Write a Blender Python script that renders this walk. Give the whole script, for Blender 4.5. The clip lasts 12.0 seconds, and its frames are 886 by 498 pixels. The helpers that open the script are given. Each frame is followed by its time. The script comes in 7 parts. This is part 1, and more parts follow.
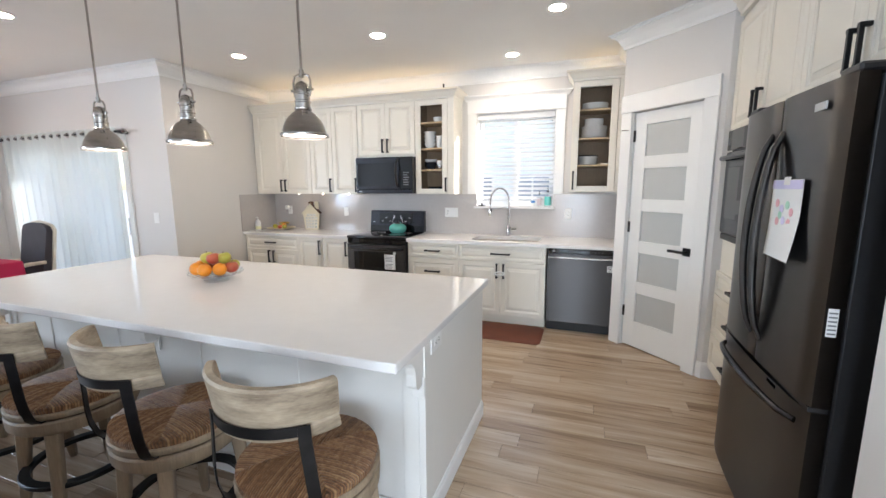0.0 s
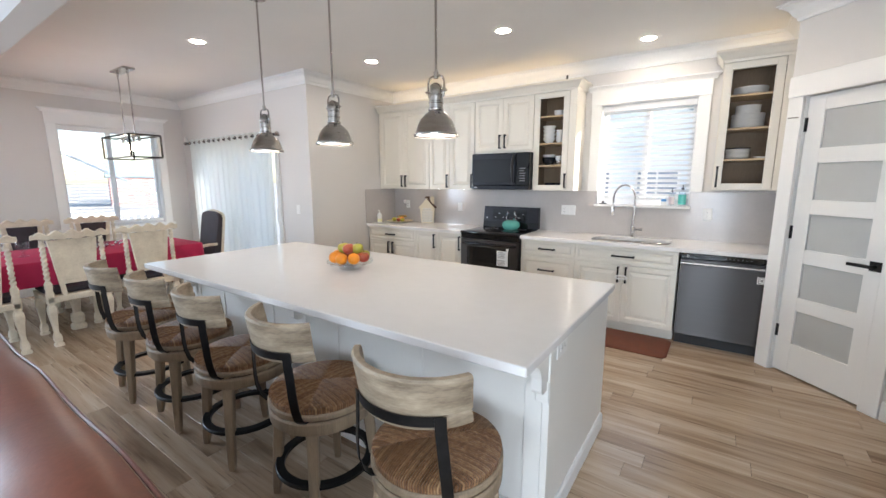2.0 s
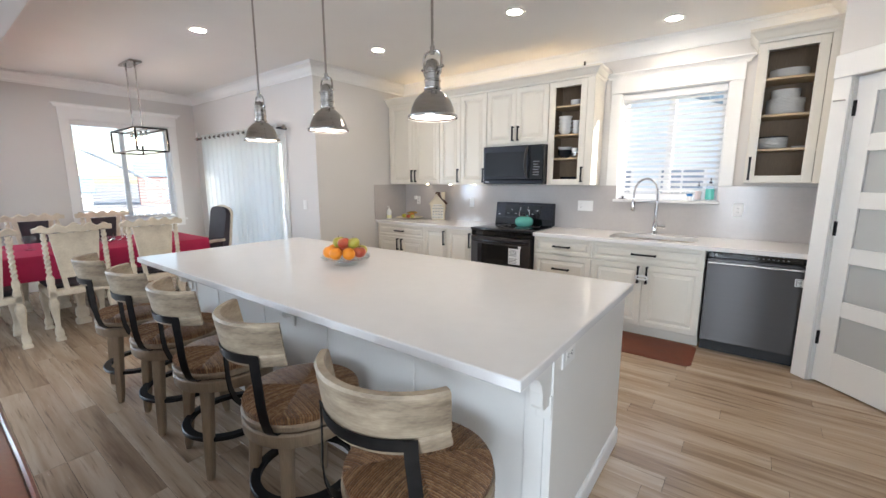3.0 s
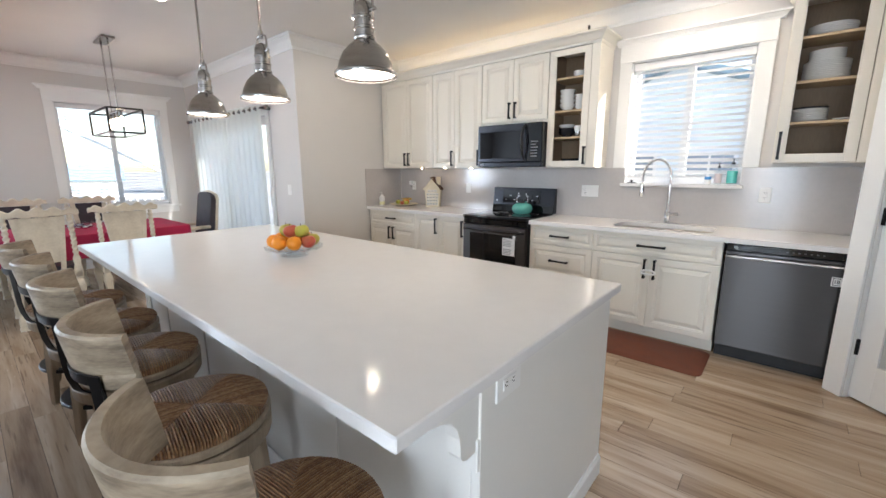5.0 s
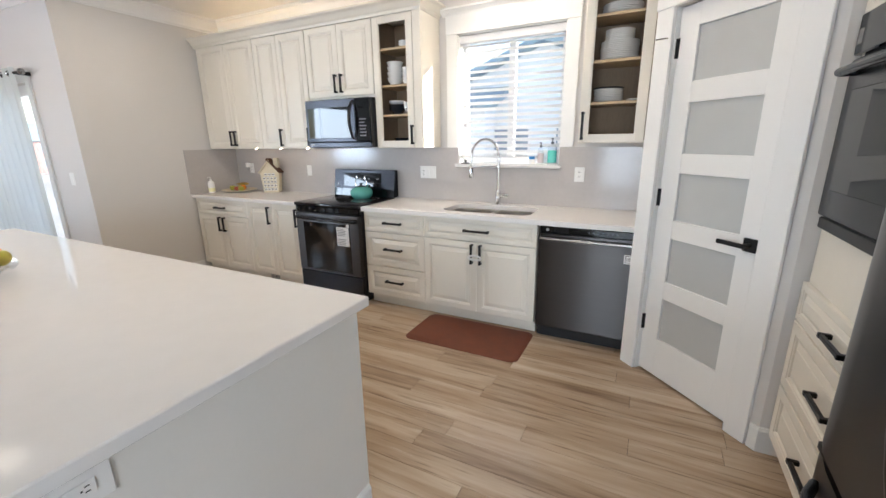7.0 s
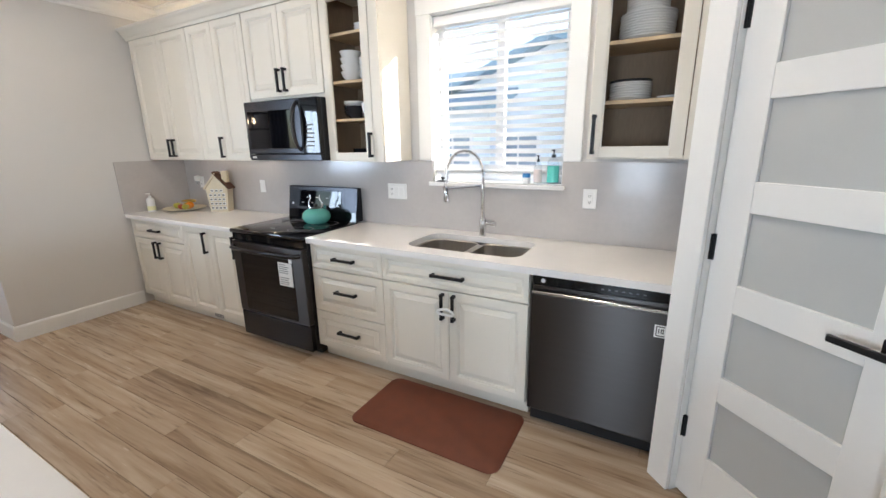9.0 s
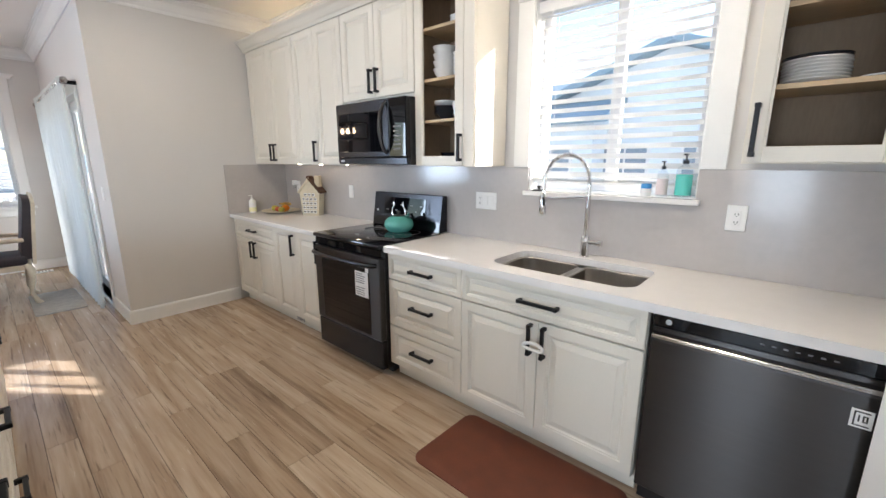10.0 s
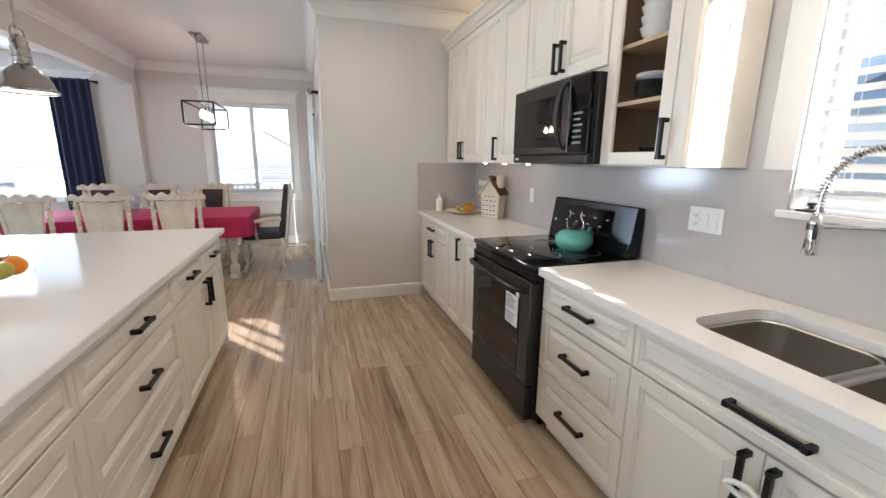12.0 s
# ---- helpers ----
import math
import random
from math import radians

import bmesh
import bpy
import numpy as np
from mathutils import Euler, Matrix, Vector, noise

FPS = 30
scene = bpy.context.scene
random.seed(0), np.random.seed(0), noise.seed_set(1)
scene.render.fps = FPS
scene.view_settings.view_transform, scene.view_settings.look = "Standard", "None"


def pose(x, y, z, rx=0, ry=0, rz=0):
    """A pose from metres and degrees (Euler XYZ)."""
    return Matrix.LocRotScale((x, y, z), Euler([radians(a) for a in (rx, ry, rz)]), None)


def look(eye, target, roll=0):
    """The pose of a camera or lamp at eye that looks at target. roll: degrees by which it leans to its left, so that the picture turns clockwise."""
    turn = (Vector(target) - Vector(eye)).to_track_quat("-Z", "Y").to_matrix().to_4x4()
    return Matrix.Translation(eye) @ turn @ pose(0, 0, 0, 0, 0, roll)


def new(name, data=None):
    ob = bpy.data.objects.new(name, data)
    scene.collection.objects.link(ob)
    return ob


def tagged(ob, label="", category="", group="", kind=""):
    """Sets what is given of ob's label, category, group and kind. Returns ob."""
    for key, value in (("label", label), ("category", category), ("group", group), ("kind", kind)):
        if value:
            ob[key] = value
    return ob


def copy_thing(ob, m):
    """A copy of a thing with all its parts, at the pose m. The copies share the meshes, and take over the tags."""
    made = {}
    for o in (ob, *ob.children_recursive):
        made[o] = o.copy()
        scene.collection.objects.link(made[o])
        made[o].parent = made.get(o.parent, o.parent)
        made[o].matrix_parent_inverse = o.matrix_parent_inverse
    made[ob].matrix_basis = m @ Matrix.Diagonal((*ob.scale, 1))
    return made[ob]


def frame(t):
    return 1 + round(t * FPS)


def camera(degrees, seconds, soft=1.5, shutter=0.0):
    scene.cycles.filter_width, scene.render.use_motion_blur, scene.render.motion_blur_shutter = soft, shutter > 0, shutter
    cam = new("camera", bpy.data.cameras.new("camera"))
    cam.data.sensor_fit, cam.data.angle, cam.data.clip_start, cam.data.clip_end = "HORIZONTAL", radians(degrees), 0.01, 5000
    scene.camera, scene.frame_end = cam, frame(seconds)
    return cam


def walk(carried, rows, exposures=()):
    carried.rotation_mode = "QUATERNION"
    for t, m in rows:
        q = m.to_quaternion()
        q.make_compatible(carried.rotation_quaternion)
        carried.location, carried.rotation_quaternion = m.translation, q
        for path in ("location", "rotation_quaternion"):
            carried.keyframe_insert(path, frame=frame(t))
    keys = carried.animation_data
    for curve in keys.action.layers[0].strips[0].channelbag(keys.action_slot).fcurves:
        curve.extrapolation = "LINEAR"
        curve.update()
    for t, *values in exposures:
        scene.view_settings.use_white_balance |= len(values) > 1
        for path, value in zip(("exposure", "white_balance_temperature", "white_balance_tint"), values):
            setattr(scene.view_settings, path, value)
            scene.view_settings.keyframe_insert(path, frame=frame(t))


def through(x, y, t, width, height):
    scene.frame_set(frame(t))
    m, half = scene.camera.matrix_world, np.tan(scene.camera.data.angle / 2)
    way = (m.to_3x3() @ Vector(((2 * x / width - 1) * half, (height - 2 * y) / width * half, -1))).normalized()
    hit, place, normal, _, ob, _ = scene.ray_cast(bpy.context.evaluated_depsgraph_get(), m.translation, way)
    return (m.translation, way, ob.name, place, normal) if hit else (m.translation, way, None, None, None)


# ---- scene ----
cam = camera(95.3, 12.0)
PATH = [
    (0, (2.713, -4.833, 1.502), (2.047, -2.972, 1.195), -0.3),
    (0.5, (2.691, -4.827, 1.498), (1.836, -3.046, 1.189), -0.1),
    (1, (2.688, -4.834, 1.511), (1.696, -3.126, 1.195), -0.1),
    (1.5, (2.652, -4.864, 1.491), (1.581, -3.204, 1.18), 0.0),
    (2, (2.613, -4.87, 1.522), (1.496, -3.244, 1.19), -0.1),
    (2.5, (2.59, -4.775, 1.482), (1.432, -3.178, 1.155), -0.0),
    (4.5, (2.593, -4.274, 1.433), (1.336, -2.764, 1.058), -0.3),
    (5, (2.631, -4.139, 1.404), (1.366, -2.64, 1.014), -0.2),
    (5.5, (2.686, -3.995, 1.418), (1.472, -2.466, 0.985), -0.5),
    (6, (2.833, -3.822, 1.405), (1.711, -2.229, 0.953), -0.8),
    (6.5, (2.925, -3.645, 1.439), (1.961, -1.963, 0.944), -0.8),
    (7, (3.016, -3.477, 1.466), (2.139, -1.755, 0.949), -0.8),
    (9, (2.89, -2.568, 1.521), (1.961, -0.87, 1.018), -0.9),
    (9.5, (2.79, -2.431, 1.48), (1.711, -0.809, 1.026), -0.0),
    (10, (2.718, -2.279, 1.452), (1.422, -0.818, 1.02), -0.1),
    (10.5, (2.705, -2.105, 1.451), (1.191, -0.87, 1.026), 0.1),
    (11, (2.708, -1.935, 1.435), (1.016, -0.951, 1.021), 0.5),
    (11.5, (2.609, -1.808, 1.426), (0.809, -1.044, 1.005), 0.6),
    (12, (2.466, -1.706, 1.428), (0.607, -1.103, 1.001), 0.6),
]
EXPOSURES = [(0, 2.20, 6350, 12), (5, 2.06, 6400, 12), (7, 2.14, 6450, 12), (9, 2.14, 6250, 11), (12, 2.02, 6450, 13)]
walk(cam, [(t, look(eye, target, roll)) for t, eye, target, roll in PATH], EXPOSURES)

# ---- world and sun ----
SUN_ELEV, SUN_FROM = 23.0, (0.785, 0.62)      # the sun stands to the +x +y side
world = bpy.data.worlds.new("sky")
scene.world = world
world.use_nodes = True
wn = world.node_tree
sky = wn.nodes.new("ShaderNodeTexSky")
sky.sky_type = "NISHITA"
sky.sun_disc = False
sky.sun_elevation = radians(SUN_ELEV)
sky.sun_rotation = math.atan2(SUN_FROM[0], SUN_FROM[1])
wn.links.new(sky.outputs[0], wn.nodes["Background"].inputs[0])
wn.nodes["Background"].inputs[1].default_value = 0.11
sun = new("sun", bpy.data.lights.new("sun", "SUN"))
sun.data.energy, sun.data.angle, sun.data.color = 3.3, radians(0.6), (1.0, 0.97, 0.94)
h = math.cos(radians(SUN_ELEV))
sun.matrix_world = look((0, 0, 0), (-SUN_FROM[0] * h, -SUN_FROM[1] * h, -math.sin(radians(SUN_ELEV))))



def window_light(name, m, w, hgt, energy, color):
    """Sky light entering at a window opening."""
    la = new(name, bpy.data.lights.new(name, "AREA"))
    la.data.shape, la.data.size, la.data.size_y, la.data.energy, la.data.color = "RECTANGLE", w, hgt, energy, color
    la.matrix_world = m
    return la


SKYC = (0.74, 0.87, 1.0)
window_light("living_window_light", look((-4.98, -6.55, 1.6), (0, -6.55, 1.3)), 1.6, 1.5, 42, (0.66, 0.82, 1.0))
# fill lamp in an unseen, added opening; brightens floor and island end
window_light("south_window_light", look((4.8, -8.17, 1.55), (4.2, -4.6, 0)), 1.7, 1.7, 34, SKYC)
window_light("narrow_window_light", look((2.35, -8.17, 1.22), (2.35, -3.8, 0)), 0.92, 2.1, 17, SKYC)
# ---- materials ----
def material(name, base, rough=0.5, metal=0.0, var=0.06, scale=6.0, stretch=(1, 1, 1), bump=0.0, bscale=80.0,
             spec=0.5, rvar=0.08, tint=None, random=0.0, emit=0.0, emit_color=(1, 1, 1), coat=0.0, aniso=0.0):
    """A surface with two scales of variation, fine relief and uneven gloss."""
    m = bpy.data.materials.new(name)
    m.use_nodes = True
    nt = m.node_tree
    b = nt.nodes["Principled BSDF"]
    tc = nt.nodes.new("ShaderNodeTexCoord")
    mp = nt.nodes.new("ShaderNodeMapping")
    mp.inputs["Scale"].default_value = stretch
    nt.links.new(tc.outputs["Object"], mp.inputs[0])
    big = nt.nodes.new("ShaderNodeTexNoise")
    big.inputs["Scale"].default_value = scale
    big.inputs["Detail"].default_value = 6
    fine = nt.nodes.new("ShaderNodeTexNoise")
    fine.inputs["Scale"].default_value = bscale
    fine.inputs["Detail"].default_value = 3
    for n in (big, fine):
        nt.links.new(mp.outputs[0], n.inputs["Vector"])
    add = nt.nodes.new("ShaderNodeMath")
    add.operation = "MULTIPLY_ADD"
    nt.links.new(fine.outputs[0], add.inputs[0])
    add.inputs[1].default_value = 0.4
    nt.links.new(big.outputs[0], add.inputs[2])
    ramp = nt.nodes.new("ShaderNodeMapRange")
    ramp.inputs["From Min"].default_value, ramp.inputs["From Max"].default_value = 0.4, 1.0
    nt.links.new(add.outputs[0], ramp.inputs[0])
    mix = nt.nodes.new("ShaderNodeMix")
    mix.data_type = "RGBA"
    dark = tint or tuple(c * (1 - 2 * var) for c in base)
    light = tuple(min(1, c * (1 + var)) for c in base)
    mix.inputs["A"].default_value, mix.inputs["B"].default_value = (*dark, 1), (*light, 1)
    nt.links.new(ramp.outputs[0], mix.inputs["Factor"])
    col = mix.outputs["Result"]
    if random:
        info = nt.nodes.new("ShaderNodeObjectInfo")
        rr = nt.nodes.new("ShaderNodeMapRange")
        rr.inputs["To Min"].default_value, rr.inputs["To Max"].default_value = 1 - random, 1 + random
        nt.links.new(info.outputs["Random"], rr.inputs[0])
        hsv = nt.nodes.new("ShaderNodeHueSaturation")
        nt.links.new(rr.outputs[0], hsv.inputs["Value"])
        nt.links.new(col, hsv.inputs["Color"])
        col = hsv.outputs[0]
        off = nt.nodes.new("ShaderNodeVectorMath")
        off.operation = "SCALE"
        off.inputs[0].default_value = (31, 17, 9)
        nt.links.new(info.outputs["Random"], off.inputs["Scale"])
        nt.links.new(off.outputs[0], mp.inputs["Location"])
    nt.links.new(col, b.inputs["Base Color"])
    rr = nt.nodes.new("ShaderNodeMapRange")
    rr.inputs["To Min"].default_value, rr.inputs["To Max"].default_value = max(0.02, rough * (1 - rvar)), min(1, rough * (1 + rvar))
    nt.links.new(big.outputs[0], rr.inputs[0])
    nt.links.new(rr.outputs[0], b.inputs["Roughness"])
    b.inputs["Metallic"].default_value = metal
    b.inputs["Specular IOR Level"].default_value = spec
    b.inputs["Coat Weight"].default_value = coat
    if aniso:
        tg = nt.nodes.new("ShaderNodeCombineXYZ")        # highlights spread upright, across the brushing
        tg.inputs[2].default_value = 1.0
        b.inputs["Anisotropic"].default_value = aniso
        nt.links.new(tg.outputs[0], b.inputs["Tangent"])
    if bump:
        bp = nt.nodes.new("ShaderNodeBump")
        bp.inputs["Strength"].default_value = bump
        bp.inputs["Distance"].default_value = 0.004
        nt.links.new(add.outputs[0], bp.inputs["Height"])
        nt.links.new(bp.outputs[0], b.inputs["Normal"])
    if emit:
        b.inputs["Emission Color"].default_value = (*emit_color, 1)
        b.inputs["Emission Strength"].default_value = emit
    return m


def clear_glass(name, tint=(1, 1, 1), gloss=0.02):
    """Thin clear glass: it lets light straight through and mirrors by Fresnel."""
    m = bpy.data.materials.new(name)
    m.use_nodes = True
    nt = m.node_tree
    nt.nodes.remove(nt.nodes["Principled BSDF"])
    tr, gl, mx, fr, pw = (nt.nodes.new(k) for k in ("ShaderNodeBsdfTransparent", "ShaderNodeBsdfGlossy", "ShaderNodeMixShader", "ShaderNodeLayerWeight", "ShaderNodeMapRange"))
    tr.inputs[0].default_value = (*tint, 1)
    gl.inputs["Roughness"].default_value = gloss
    fr.inputs[0].default_value = 0.12
    pw.inputs["To Min"].default_value, pw.inputs["To Max"].default_value = 0.03, 0.5
    nt.links.new(fr.outputs["Facing"], pw.inputs[0])
    nt.links.new(pw.outputs[0], mx.inputs[0])
    nt.links.new(tr.outputs[0], mx.inputs[1])
    nt.links.new(gl.outputs[0], mx.inputs[2])
    nt.links.new(mx.outputs[0], nt.nodes["Material Output"].inputs[0])
    return m


def translucent(name, color, through=0.5, clear=0.0):
    """Thin cloth or slat that lets part of the light through."""
    m = bpy.data.materials.new(name)
    m.use_nodes = True
    nt = m.node_tree
    b = nt.nodes["Principled BSDF"]
    b.inputs["Base Color"].default_value = (*color, 1)
    b.inputs["Roughness"].default_value = 0.8
    wave = nt.nodes.new("ShaderNodeTexNoise")
    wave.inputs["Scale"].default_value = 350
    bp = nt.nodes.new("ShaderNodeBump")
    bp.inputs["Strength"].default_value = 0.15
    nt.links.new(wave.outputs[0], bp.inputs["Height"])
    nt.links.new(bp.outputs[0], b.inputs["Normal"])
    tl, mx = nt.nodes.new("ShaderNodeBsdfTranslucent"), nt.nodes.new("ShaderNodeMixShader")
    tl.inputs[0].default_value = (*color, 1)
    mx.inputs[0].default_value = through
    nt.links.new(b.outputs[0], mx.inputs[1])
    nt.links.new(tl.outputs[0], mx.inputs[2])
    out = mx.outputs[0]
    if clear:
        tr, m2 = nt.nodes.new("ShaderNodeBsdfTransparent"), nt.nodes.new("ShaderNodeMixShader")
        m2.inputs[0].default_value = clear
        nt.links.new(out, m2.inputs[1])
        nt.links.new(tr.outputs[0], m2.inputs[2])
        out = m2.outputs[0]
    nt.links.new(out, nt.nodes["Material Output"].inputs[0])
    return m


def plank_material(name, stops, joined=False):
    """Laminate floor board: long grain along x, its own tone for each board."""
    m = bpy.data.materials.new(name)
    m.use_nodes = True
    nt = m.node_tree
    b = nt.nodes["Principled BSDF"]
    tc, mp = nt.nodes.new("ShaderNodeTexCoord"), nt.nodes.new("ShaderNodeMapping")
    mp.inputs["Scale"].default_value = (0.55, 8.0, 1.0)
    rnd = nt.nodes.new("ShaderNodeNewGeometry").outputs["Random Per Island"] if joined else nt.nodes.new("ShaderNodeObjectInfo").outputs["Random"]
    off = nt.nodes.new("ShaderNodeVectorMath")
    off.operation = "SCALE"
    off.inputs[0].default_value = (57, 33, 11)
    nt.links.new(rnd, off.inputs["Scale"])
    nt.links.new(off.outputs[0], mp.inputs["Location"])
    nt.links.new(tc.outputs["Object"], mp.inputs[0])
    n1, n2 = nt.nodes.new("ShaderNodeTexNoise"), nt.nodes.new("ShaderNodeTexNoise")
    n1.inputs["Scale"].default_value, n1.inputs["Detail"].default_value, n1.inputs["Distortion"].default_value = 1.6, 8, 0.6
    n2.inputs["Scale"].default_value, n2.inputs["Detail"].default_value = 9.0, 6
    for n in (n1, n2):
        nt.links.new(mp.outputs[0], n.inputs["Vector"])
    s1 = nt.nodes.new("ShaderNodeMath")
    s1.operation = "MULTIPLY_ADD"
    nt.links.new(n2.outputs[0], s1.inputs[0])
    s1.inputs[1].default_value = 0.2
    nt.links.new(n1.outputs[0], s1.inputs[2])
    s2 = nt.nodes.new("ShaderNodeMath")
    s2.operation = "MULTIPLY_ADD"
    nt.links.new(rnd, s2.inputs[0])
    s2.inputs[1].default_value = 0.20
    nt.links.new(s1.outputs[0], s2.inputs[2])
    mr = nt.nodes.new("ShaderNodeMapRange")
    mr.inputs["From Min"].default_value, mr.inputs["From Max"].default_value = 0.37, 1.06
    nt.links.new(s2.outputs[0], mr.inputs[0])
    cr = nt.nodes.new("ShaderNodeValToRGB")
    cr.color_ramp.elements[0].color, cr.color_ramp.elements[1].color = (*stops[0], 1), (*stops[-1], 1)
    for i, c in enumerate(stops[1:-1], 1):
        cr.color_ramp.elements.new(i / (len(stops) - 1)).color = (*c, 1)
    nt.links.new(mr.outputs[0], cr.inputs[0])
    # short dark flecks along the grain
    m3, n3, f3, mx = (nt.nodes.new(k) for k in ("ShaderNodeMapping", "ShaderNodeTexNoise", "ShaderNodeMapRange", "ShaderNodeMix"))
    m3.inputs["Scale"].default_value = (2.2, 42.0, 1.0)
    nt.links.new(off.outputs[0], m3.inputs["Location"])
    nt.links.new(tc.outputs["Object"], m3.inputs[0])
    n3.inputs["Scale"].default_value, n3.inputs["Detail"].default_value = 1.5, 3
    nt.links.new(m3.outputs[0], n3.inputs["Vector"])
    f3.inputs["From Min"].default_value, f3.inputs["From Max"].default_value, f3.inputs["To Max"].default_value = 0.58, 0.74, 0.6
    nt.links.new(n3.outputs[0], f3.inputs[0])
    mx.data_type = "RGBA"
    mx.inputs["B"].default_value = (0.11, 0.068, 0.042, 1)
    nt.links.new(f3.outputs[0], mx.inputs["Factor"])
    nt.links.new(cr.outputs[0], mx.inputs["A"])
    nt.links.new(mx.outputs["Result"], b.inputs["Base Color"])
    r2 = nt.nodes.new("ShaderNodeMapRange")
    r2.inputs["To Min"].default_value, r2.inputs["To Max"].default_value = 0.16, 0.32
    nt.links.new(n2.outputs[0], r2.inputs[0])
    nt.links.new(r2.outputs[0], b.inputs["Roughness"])
    bp = nt.nodes.new("ShaderNodeBump")
    bp.inputs["Strength"].default_value, bp.inputs["Distance"].default_value = 0.12, 0.002
    nt.links.new(n2.outputs[0], bp.inputs["Height"])
    nt.links.new(bp.outputs[0], b.inputs["Normal"])
    return m


def rush_material():
    """Twisted rush cords, each with its own tone and painted shade in the grooves, in four fields that meet on the
    diagonals.
    """
    m = bpy.data.materials.new("rush")
    m.use_nodes = True
    nt = m.node_tree
    b = nt.nodes["Principled BSDF"]
    tc, sx = nt.nodes.new("ShaderNodeTexCoord"), nt.nodes.new("ShaderNodeSeparateXYZ")
    nt.links.new(tc.outputs["Object"], sx.inputs[0])

    def math_node(op, a, c=None):
        n = nt.nodes.new("ShaderNodeMath")
        n.operation = op
        for k, v in enumerate((a, c)):
            if v is None:
                continue
            if isinstance(v, (int, float)):
                n.inputs[k].default_value = v
            else:
                nt.links.new(v, n.inputs[k])
        return n.outputs[0]
    side = math_node("GREATER_THAN", math_node("ABSOLUTE", sx.outputs[0]), math_node("ABSOLUTE", sx.outputs[1]))
    pick = nt.nodes.new("ShaderNodeMix")
    nt.links.new(side, pick.inputs["Factor"])
    nt.links.new(sx.outputs[0], pick.inputs["A"])
    nt.links.new(sx.outputs[1], pick.inputs["B"])
    ridge = math_node("ABSOLUTE", math_node("SINE", math_node("MULTIPLY", pick.outputs["Result"], math.pi / 0.009)))
    cord = math_node("FLOOR", math_node("MULTIPLY", pick.outputs["Result"], 1 / 0.009))
    wn_ = nt.nodes.new("ShaderNodeTexWhiteNoise")
    wn_.noise_dimensions = "2D"
    cmb = nt.nodes.new("ShaderNodeCombineXYZ")
    nt.links.new(cord, cmb.inputs[0])
    nt.links.new(side, cmb.inputs[1])
    nt.links.new(cmb.outputs[0], wn_.inputs["Vector"])
    ns = nt.nodes.new("ShaderNodeTexNoise")
    ns.inputs["Scale"].default_value, ns.inputs["Detail"].default_value = 70, 5
    nt.links.new(tc.outputs["Object"], ns.inputs["Vector"])
    # ridge term paints groove shade and lit crowns into the cord colour
    mixv = math_node("ADD", math_node("ADD", math_node("MULTIPLY", wn_.outputs[0], 0.26), math_node("MULTIPLY", ridge, 0.26)), math_node("MULTIPLY", ns.outputs[0], 0.62))
    cr = nt.nodes.new("ShaderNodeValToRGB")
    cr.color_ramp.elements[0].position, cr.color_ramp.elements[0].color = 0.2, (0.045, 0.022, 0.013, 1)
    cr.color_ramp.elements[1].position, cr.color_ramp.elements[1].color = 1.0, (0.56, 0.36, 0.19, 1)
    cr.color_ramp.elements.new(0.6).color = (0.235, 0.112, 0.052, 1)
    nt.links.new(mixv, cr.inputs[0])
    nt.links.new(cr.outputs[0], b.inputs["Base Color"])
    b.inputs["Roughness"].default_value = 0.34
    bp = nt.nodes.new("ShaderNodeBump")
    bp.inputs["Strength"].default_value, bp.inputs["Distance"].default_value = 1.0, 0.004
    n3 = nt.nodes.new("ShaderNodeTexNoise")
    n3.inputs["Scale"].default_value = 160
    nt.links.new(tc.outputs["Object"], n3.inputs["Vector"])
    nt.links.new(math_node("ADD", ridge, math_node("MULTIPLY", n3.outputs[0], 0.5)), bp.inputs["Height"])
    nt.links.new(bp.outputs[0], b.inputs["Normal"])
    return m


M_WALL = material("wall_paint", (0.665, 0.645, 0.625), 0.85, var=0.012, scale=1.5, bump=0.03, bscale=220)
M_CEIL = material("ceiling_paint", (0.80, 0.79, 0.77), 0.9, var=0.015, scale=2, bump=0.05, bscale=150)
M_TRIM = material("white_trim", (0.82, 0.82, 0.81), 0.38, var=0.012, scale=3, bump=0.01)
M_CAB = material("antique_white_cabinet", (0.755, 0.715, 0.635), 0.36, var=0.02, scale=2.5, bump=0.015, bscale=60)
M_ISLE = material("island_paint", (0.77, 0.75, 0.71), 0.42, var=0.015, scale=2.5, bump=0.01)
M_QUARTZ = material("white_quartz", (0.78, 0.76, 0.745), 0.085, spec=0.10, var=0.012, scale=14, bscale=240)
M_SPLASH = material("grey_quartz_backsplash", (0.51, 0.478, 0.46), 0.13, var=0.05, scale=3.5, bscale=30, tint=(0.465, 0.435, 0.42))
M_BLACK = material("black_metal", (0.018, 0.018, 0.02), 0.38, 0.6, var=0.1, scale=20)
M_STEEL = material("black_stainless", (0.074, 0.070, 0.069), 0.32, 1.0, aniso=0.97, var=0.02, rvar=0.03, scale=2, stretch=(0.6, 0.6, 40), bscale=30)
M_STEELH = material("black_stainless_wide", (0.045, 0.046, 0.052), 0.26, 1.0, aniso=0.6, var=0.012, rvar=0.02, scale=3, stretch=(0.6, 0.6, 60), bscale=30)
M_BGLASS = material("black_glass", (0.004, 0.004, 0.005), 0.03, var=0.05, scale=4, spec=0.38)
M_PLASTIC = material("black_plastic", (0.013, 0.013, 0.015), 0.45, var=0.1, scale=15)
M_CHROME = material("chrome", (0.78, 0.78, 0.79), 0.07, 1.0, var=0.01)
M_NICKEL = material("brushed_nickel", (0.44, 0.42, 0.40), 0.22, 1.0, var=0.05, scale=4, stretch=(1, 1, 30), bscale=60)
